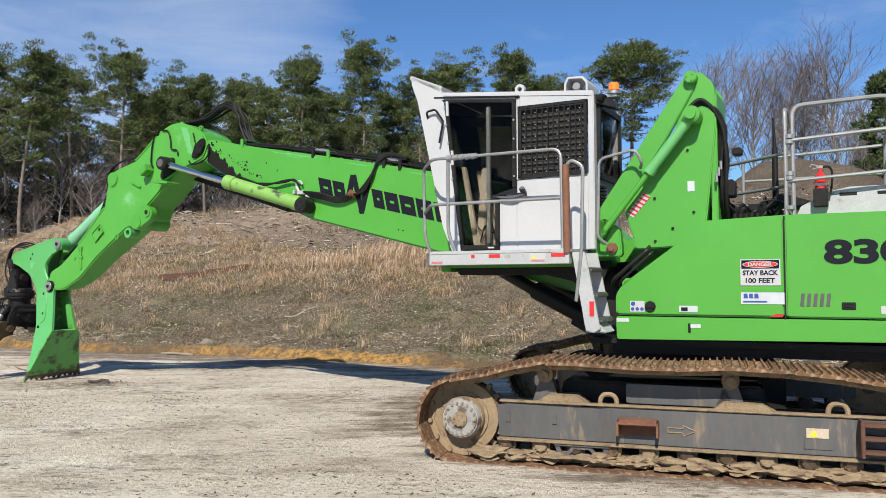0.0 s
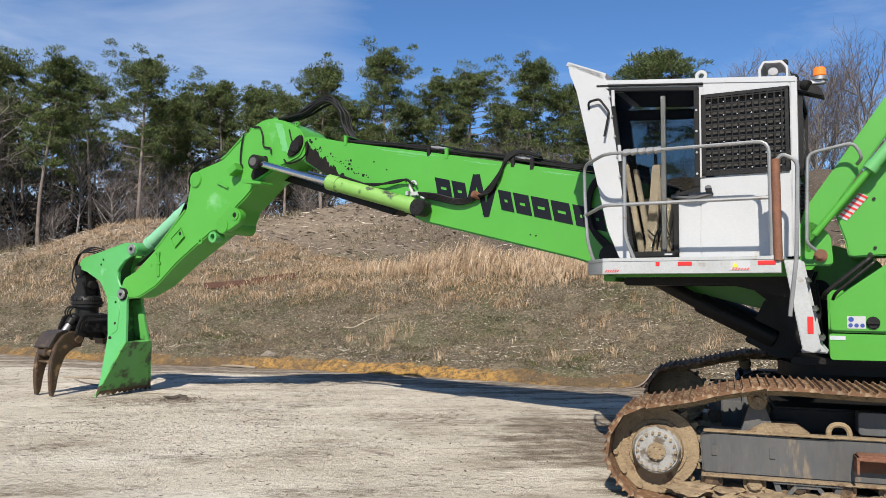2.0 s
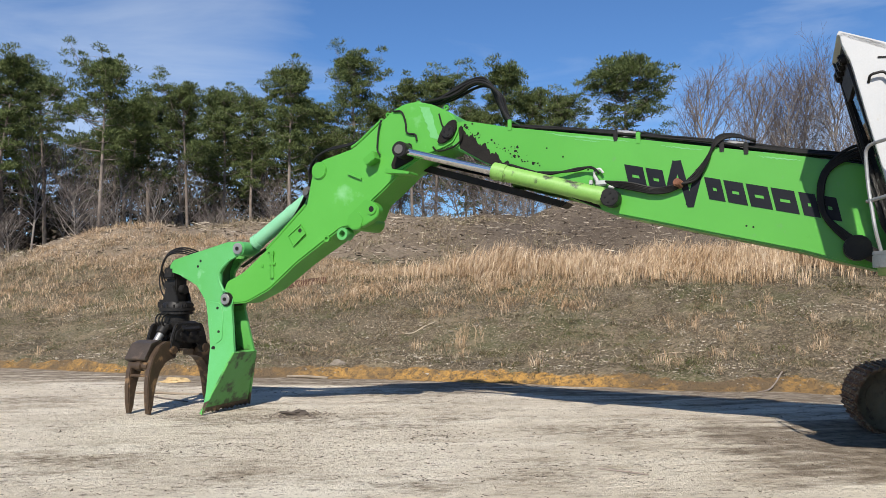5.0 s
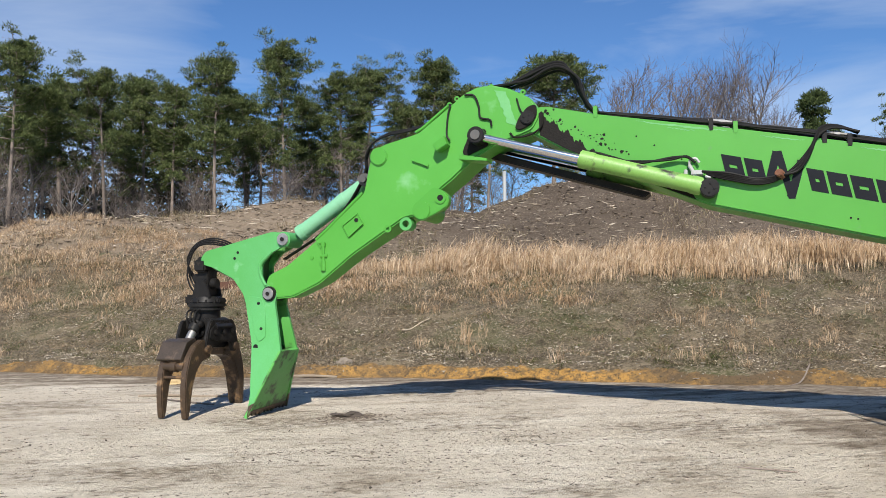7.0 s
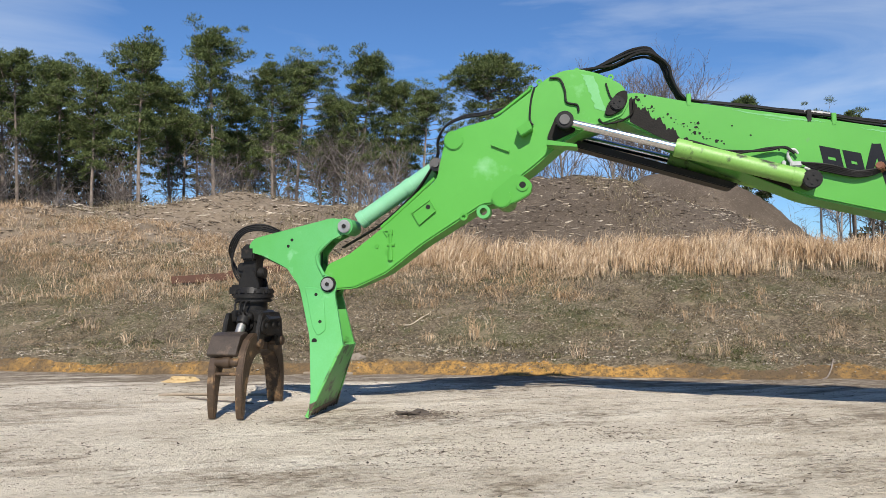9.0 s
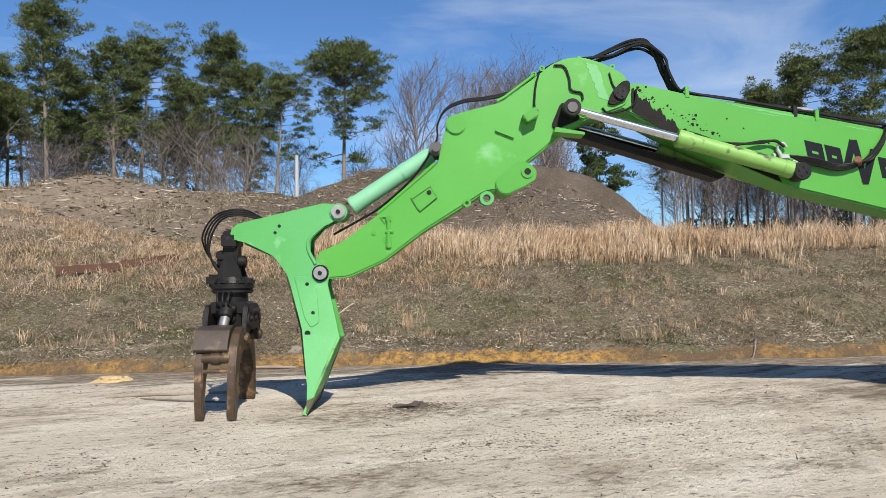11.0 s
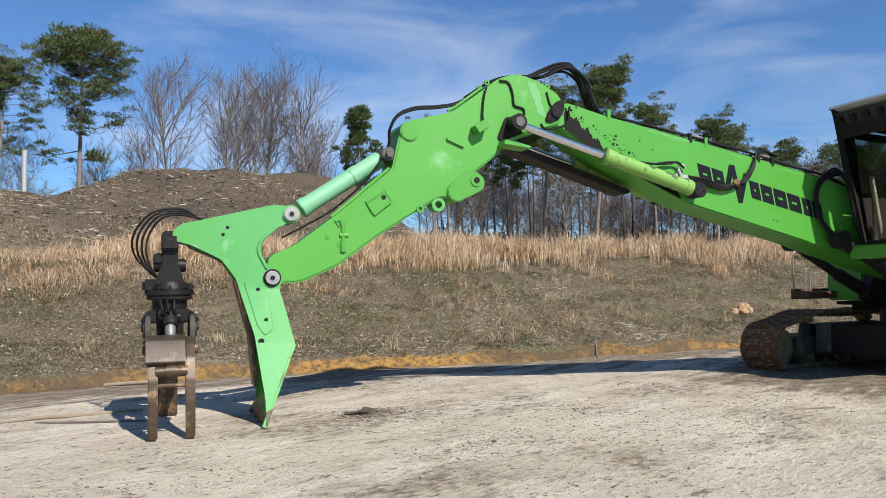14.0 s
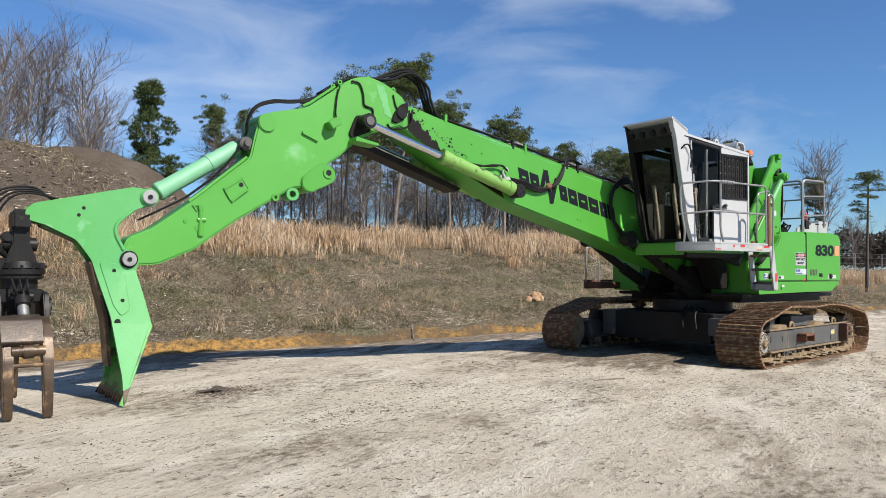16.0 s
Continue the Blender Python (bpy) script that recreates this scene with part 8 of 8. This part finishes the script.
tufts = []
for k in range(460):
    s, e = -21 + 50 * rng.random(), 0.15 + 6.8 * rng.random()
    if noise.noise(Vector((s * 0.5, e * 0.5, 47))) < -0.1:
        continue
    x, y = along_bank(s, e)
    h = 0.12 + 0.50 * rng.random() ** 2.5
    way = rng.random() * 6.28
    for j in range(int(10 + 26 * rng.random())):
        tufts.append((x + rng.normal() * 0.07, y + rng.normal() * 0.07, h * (0.45 + 0.7 * rng.random()), 0.1 + 0.7 * rng.random() ** 2, way + rng.normal() * 1.2))
blades("grass_tufts", tufts, DRY_GRASS, "scattered pale dry tufts on the bank", "grass", 0.0055, 0.35, 8)

patchy = []
while len(patchy) < 16000:                  # thin growth on the left shoulder of the bank and on the heap's foot
    x, y = -30 + 52 * rng.random(), 24 + 22 * rng.random()
    z, e, heap = land(x, y)
    if e < 7 or noise.noise(Vector((x * 0.3, y * 0.3, 31))) < 0.12:
        continue
    for j in range(6):
        patchy.append((x + rng.normal() * 0.2, y + rng.normal() * 0.2, 0.12 + 0.35 * rng.random(), 0.2 + 0.6 * rng.random(), rng.random() * 6.28))
blades("heap_weeds", patchy, WEEDS, "sparse brown weeds on the spoil heap", "weeds", 0.009, 0.4, 9)


shoulder = []
while len(shoulder) < 42000:               # straw on the bank's shoulder past the end of the tall grass
    s, e = -32 + 24 * rng.random(), 4.5 + 9 * rng.random()
    if rng.random() > 0.5 + 0.9 * noise.noise(Vector((s * 0.5, e * 0.6, 71))):
        continue
    x, y = along_bank(s, e)
    k, way = 0.6 + 0.8 * rng.random(), rng.random() * 6.28
    for j in range(12):
        shoulder.append((x + rng.normal() * 0.13, y + rng.normal() * 0.13, k * (0.10 + 0.28 * rng.random()), 0.2 + 0.8 * rng.random(), way + rng.normal()))
blades("shoulder_straw", shoulder, DRY_GRASS, "patchy dry straw on the shoulder of the bank", "grass", 0.0075, 0.4, 33)


def chips(name, count, place, size, mat, label, category, seed, flat=0.35):
    """Loose pieces, each a small uneven six-cornered lump or splinter."""
    rng = np.random.default_rng(seed)
    verts, faces = [], []
    while len(faces) < count * 8:
        x, y = place(rng)
        z = land(x, y)[0]
        k = size(rng)
        a = rng.random() * 6.28
        ln, w, h = k
        c, s = math.cos(a), math.sin(a)
        tip = rng.normal() * 0.25
        n = len(verts)
        for px, py, pz in ((-ln, 0, 0.1), (ln, 0, 0.1), (0, -w, 0), (0, w, 0), (rng.normal() * 0.1 * ln, 0, -h * 0.5), (rng.normal() * 0.2 * ln, rng.normal() * 0.2 * w, h)):
            px *= 1 + rng.normal() * 0.15
            zz = pz if abs(pz) > 0.11 or pz <= 0 else h * 0.3 + tip * px * 0.5
            verts.append((x + px * c - py * s, y + px * s + py * c, z + zz))
        for f in ((0, 2, 5), (2, 1, 5), (1, 3, 5), (3, 0, 5), (2, 0, 4), (1, 2, 4), (3, 1, 4), (0, 3, 4)):
            faces.append(tuple(n + i for i in f))
    ob = new(name, mesh_of(name, verts, faces, mat))
    return tagged(ob, label, category, kind="stuff")


def yard_spot(rng):
    while True:
        x, y = -19 + 36 * rng.random(), 1.5 + 17 * rng.random()
        if (Vector((x, y)).dot(ACROSS) < foot(Vector((x, y)).dot(ALONG)) - 0.05) and rng.random() < 0.22 + 1.3 * noise.noise(Vector((x * 0.45, y * 0.9, 41))) + 0.6 * noise.noise(Vector((x * 1.6, y * 2.4, 43))):
            return x, y


def scatter_spot(rng):
    """Denser patches of bark where logs were handled."""
    cx, cy, r = ((-6.2, 11.2, 0.5), (-5.0, 10.6, 0.7), (-3.0, 10.0, 1.2), (2.4, 12.2, 1.0), (-1.2, 6.6, 0.9), (1.0, 6.0, 1.2), (-10.0, 12.0, 0.9), (-4.2, 11.6, 0.45))[rng.integers(8)]
    return cx + rng.normal() * r, cy + rng.normal() * r * 0.5


def heap_spot(rng):
    while True:
        x, y = -24 + 48 * rng.random(), 25 + 24 * rng.random()
        z, e, heap = land(x, y)
        if heap > 0.25 and e > 8:
            return x, y


def bank_spot(rng):
    return along_bank(-24 + 50 * rng.random(), 0.05 + 8 * rng.random() ** 1.2)


def pale_spot(rng):
    """Patches of the lower bank where pale chips lie."""
    while True:
        s, e = -24 + 50 * rng.random(), 0.3 + 5.5 * rng.random() ** 1.4
        if rng.random() < 0.15 + 1.5 * noise.noise(Vector((s * 0.6, e * 0.8, 53))):
            return along_bank(s, e)


chips("bank_chips", 11000, pale_spot, lambda r: (0.012 + 0.05 * r.random() ** 3, 0.006 + 0.018 * r.random() ** 2, 0.014 + 0.03 * r.random()), PALE_CHIPS, "pale wood chips and pebbles strewn on the bank", "litter", 18)
chips("gravel_stones", 9000, yard_spot, lambda r: (0.006 + 0.022 * r.random() ** 3, 0.005 + 0.018 * r.random() ** 3, 0.004 + 0.014 * r.random() ** 2), STONES, "loose grey stones on the gravel yard", "stones", 12)
chips("bark_litter", 9000, yard_spot, lambda r: (0.007 + 0.07 * r.random() ** 4, 0.004 + 0.012 * r.random() ** 2, 0.004 + 0.010 * r.random()), BARK_BITS, "bark and wood scraps scattered on the gravel", "litter", 13)
chips("bark_scatter", 2600, scatter_spot, lambda r: (0.008 + 0.06 * r.random() ** 6, 0.005 + 0.016 * r.random() ** 2, 0.004 + 0.010 * r.random()), BARK_BITS, "dark bark scraps lying in patches on the gravel", "litter", 19)
chips("heap_litter", 12000, heap_spot, lambda r: (0.05 + 0.48 * r.random() ** 3, 0.014 + 0.032 * r.random() ** 2, 0.02 + 0.06 * r.random()), LITTER, "broken branches and wood chips on the spoil heap", "litter", 14)
chips("heap_clods", 8000, heap_spot, lambda r: (0.03 + 0.14 * r.random() ** 3, 0.03 + 0.11 * r.random() ** 3, 0.02 + 0.07 * r.random() ** 2), CLODS, "clods of earth on the spoil heap", "earth", 15)
chips("bank_stones", 9000, bank_spot, lambda r: (0.010 + 0.045 * r.random() ** 4, 0.008 + 0.035 * r.random() ** 4, 0.012 + 0.03 * r.random()), STONES, "pale stones among the weeds of the bank", "stones", 16)


# ---------------------------------------------------------------- single things on yard and bank
def on_land(pts, up=0.0):
    return [(x, y, land(x, y)[0] + up + k) for x, y, k in pts]


def stick(name, pts, r, label, mat=PALE_WOOD):
    me = bpy.data.meshes.new(name)
    b = tube(on_land(pts, r * 0.7), r, 7, 4)
    for v in b.verts:
        v.co += Vector((noise.noise(v.co * 9), noise.noise(v.co * 9 + Vector((3, 0, 0))), 0)) * r * 0.5
    b.to_mesh(me)
    b.free()
    me.materials.append(mat)
    return tagged(new(name, me), label, "branch")


stick("fallen_branch", [(-4.15, 20.9, 0.03), (-3.93, 21.02, 0.02), (-3.68, 21.12, 0.03), (-3.45, 21.3, 0.03)], 0.014, "pale barkless branch lying on the weedy bank")
stick("fallen_branch", [(-9.0, 16.3, 0), (-8.5, 16.15, 0.01), (-8.0, 16.0, 0), (-7.4, 15.75, 0.0)], 0.022, "thin brown branch lying on the gravel by the grapple", GREY_WOOD)
stick("fallen_branch", [(-8.6, 15.95, 0), (-8.2, 15.4, 0.01), (-7.7, 15.0, 0)], 0.012, "thin dark stick on the gravel", BARK)
stick("fallen_branch", [(-6.6, 18.6, 0), (-6.2, 18.35, 0.02), (-5.75, 18.25, 0)], 0.028, "short weathered branch at the foot of the bank", GREY_WOOD)
stick("fallen_branch", [(2.1, 15.05, 0.06), (1.8, 14.85, 0.03), (1.45, 14.62, 0.0)], 0.013, "brown branch leaning on the clay cut", BARK)
stick("fallen_branch", [(-2.5, 9.55, 0), (-2.25, 9.3, 0.01), (-2.12, 9.22, 0)], 0.008, "dark stick on the gravel", BARK)


def rusty_beams():
    """Two old channel beams lying end to end on the bank."""
    for (x0, y0), (x1, y1) in (((-9.25, 25.85), (-7.82, 25.98)), ((-7.78, 26.06), (-6.4, 25.92))):
        d = Vector((x1 - x0, y1 - y0, 0))
        ln = d.length
        bm = join(box(0, ln, -0.09, 0.09, 0.0, 0.015, 0.004), box(0, ln, -0.09, -0.075, 0.015, 0.20, 0.004), box(0, ln, 0.075, 0.09, 0.015, 0.20, 0.004))
        me = bpy.data.meshes.new("steel_channel")
        bm.to_mesh(me)
        bm.free()
        me.materials.append(RUST)
        z0, z1 = land(x0, y0)[0] + 0.02, land(x1, y1)[0] + 0.02
        ob = new("steel_channel", me)
        ob.matrix_world = Matrix.Translation((x0, y0, z0)) @ Matrix.Rotation(math.atan2(d.y, d.x), 4, "Z") @ Matrix.Rotation(-math.atan2(z1 - z0, ln), 4, "Y")
        tagged(ob, "rusty brown steel channel beam lying on the bank", "steel beam", "old beams on the bank")


rusty_beams()


def lump(name, x, y, size, mat, label, category, seed, rough=0.3, sink=0.2):
    bm = bmesh.new()
    bmesh.ops.create_icosphere(bm, subdivisions=3, radius=1.0)
    for v in bm.verts:
        k = 1 + rough * noise.noise(v.co * 1.4 + Vector((seed, 0, 0))) + rough * 0.5 * noise.noise(v.co * 4 + Vector((0, seed, 0)))
        v.co = Vector((v.co.x * size[0] * k, v.co.y * size[1] * k, max(v.co.z, -0.4) * size[2] * k))
    me = bpy.data.meshes.new(name)
    bm.to_mesh(me)
    bm.free()
    me.materials.append(mat)
    ob = new(name, me)
    ob.location = (x, y, land(x, y)[0] - size[2] * sink + size[2] * 0.3)
    return tagged(ob, label, category)


lump("sand_pile", -8.75, 18.15, (0.26, 0.18, 0.10), SAND, "small heap of yellow sand on the gravel", "sand pile", 2, 0.5)
for dx, dy, k, sd in ((0, 0, 0.25, 5), (0.30, 0.20, 0.17, 7), (-0.26, 0.15, 0.14, 9)):
    lump("sandstone_rock", 8.9 + dx, 14.63 + dy, (k, k * 0.8, k * 0.75), material("sandstone_%d" % sd, [(0.36, 0.22, 0.115), (0.44, 0.31, 0.19), (0.28, 0.15, 0.07)], 0.9, scale=3, fine=25, bump=0.5), "orange-tan sandstone rock at the foot of the bank", "rock", sd, 0.45)
lump("stump_block", -5.58, 18.7, (0.15, 0.07, 0.10), material("weathered_concrete", [(0.18, 0.15, 0.118), (0.25, 0.21, 0.17), (0.12, 0.10, 0.08)], 0.9, scale=4, fine=30, bump=0.4), "pale broken lump at the foot of the bank", "rock", 4, 0.4)
DAMP = material("dark_damp_earth", [(0.055, 0.043, 0.033), (0.085, 0.066, 0.050), (0.04, 0.031, 0.024)], 0.9, scale=6, fine=40, bump=0.6)
lump("earth_mound", -5.8, 13.4, (0.20, 0.12, 0.05), DAMP, "small dark damp mound of crumbled earth on the gravel", "earth", 3, 0.9, 0.25)
chips("mound_crumbs", 420, lambda r: (-5.8 + r.normal() * 0.26, 13.36 + r.normal() * 0.16), lambda r: (0.008 + 0.03 * r.random() ** 3, 0.008 + 0.02 * r.random() ** 2, 0.008 + 0.014 * r.random()), CLODS, "crumbs of dark earth round the little mound", "earth", 51)

pole = new("white_post", mesh_of("white_post", *(lambda v, f: (limb(v, f, [Vector((0, 0, 0)), Vector((0, 0, 4.4))], 0.16, 0.14, 10), (v, f))[1])([], []), WHITE))
pole.location = (13.2, 77.5, land(13.2, 77.5)[0] + 3.5 - 3.5)
pole.scale = (1.25, 1.25, 2.25)
tagged(pole, "tall plain white post in front of the wood", "post")

# wire fence beyond the yard, far to the right of the bank
fence = new("wire_fence")
fx, fy = ahead(84.0, 58, (-13.3, 6.4))
tagged(fence, "thin grey wire fence with slender posts beyond the yard", "fence")
fence.location = (0, 0, 0)
prev = None
for k in range(9):
    x, y = ahead(83.0 + 1.5 * k, 62, (-13.3, 6.4))
    z = land(x, y)[0]
    part("post", rod((x, y, z - 0.1), (x, y, z + 1.9), 0.035, sides=8), RAIL_GREY, fence)
    if prev:
        for h in (0.4, 0.8, 1.2, 1.6, 1.88):
            part("wire", tube([prev + Vector((0, 0, h)), Vector((x, y, z + h))], 0.010, 4, curved=False), RAIL_GREY, fence)
    prev = Vector((x, y, z))
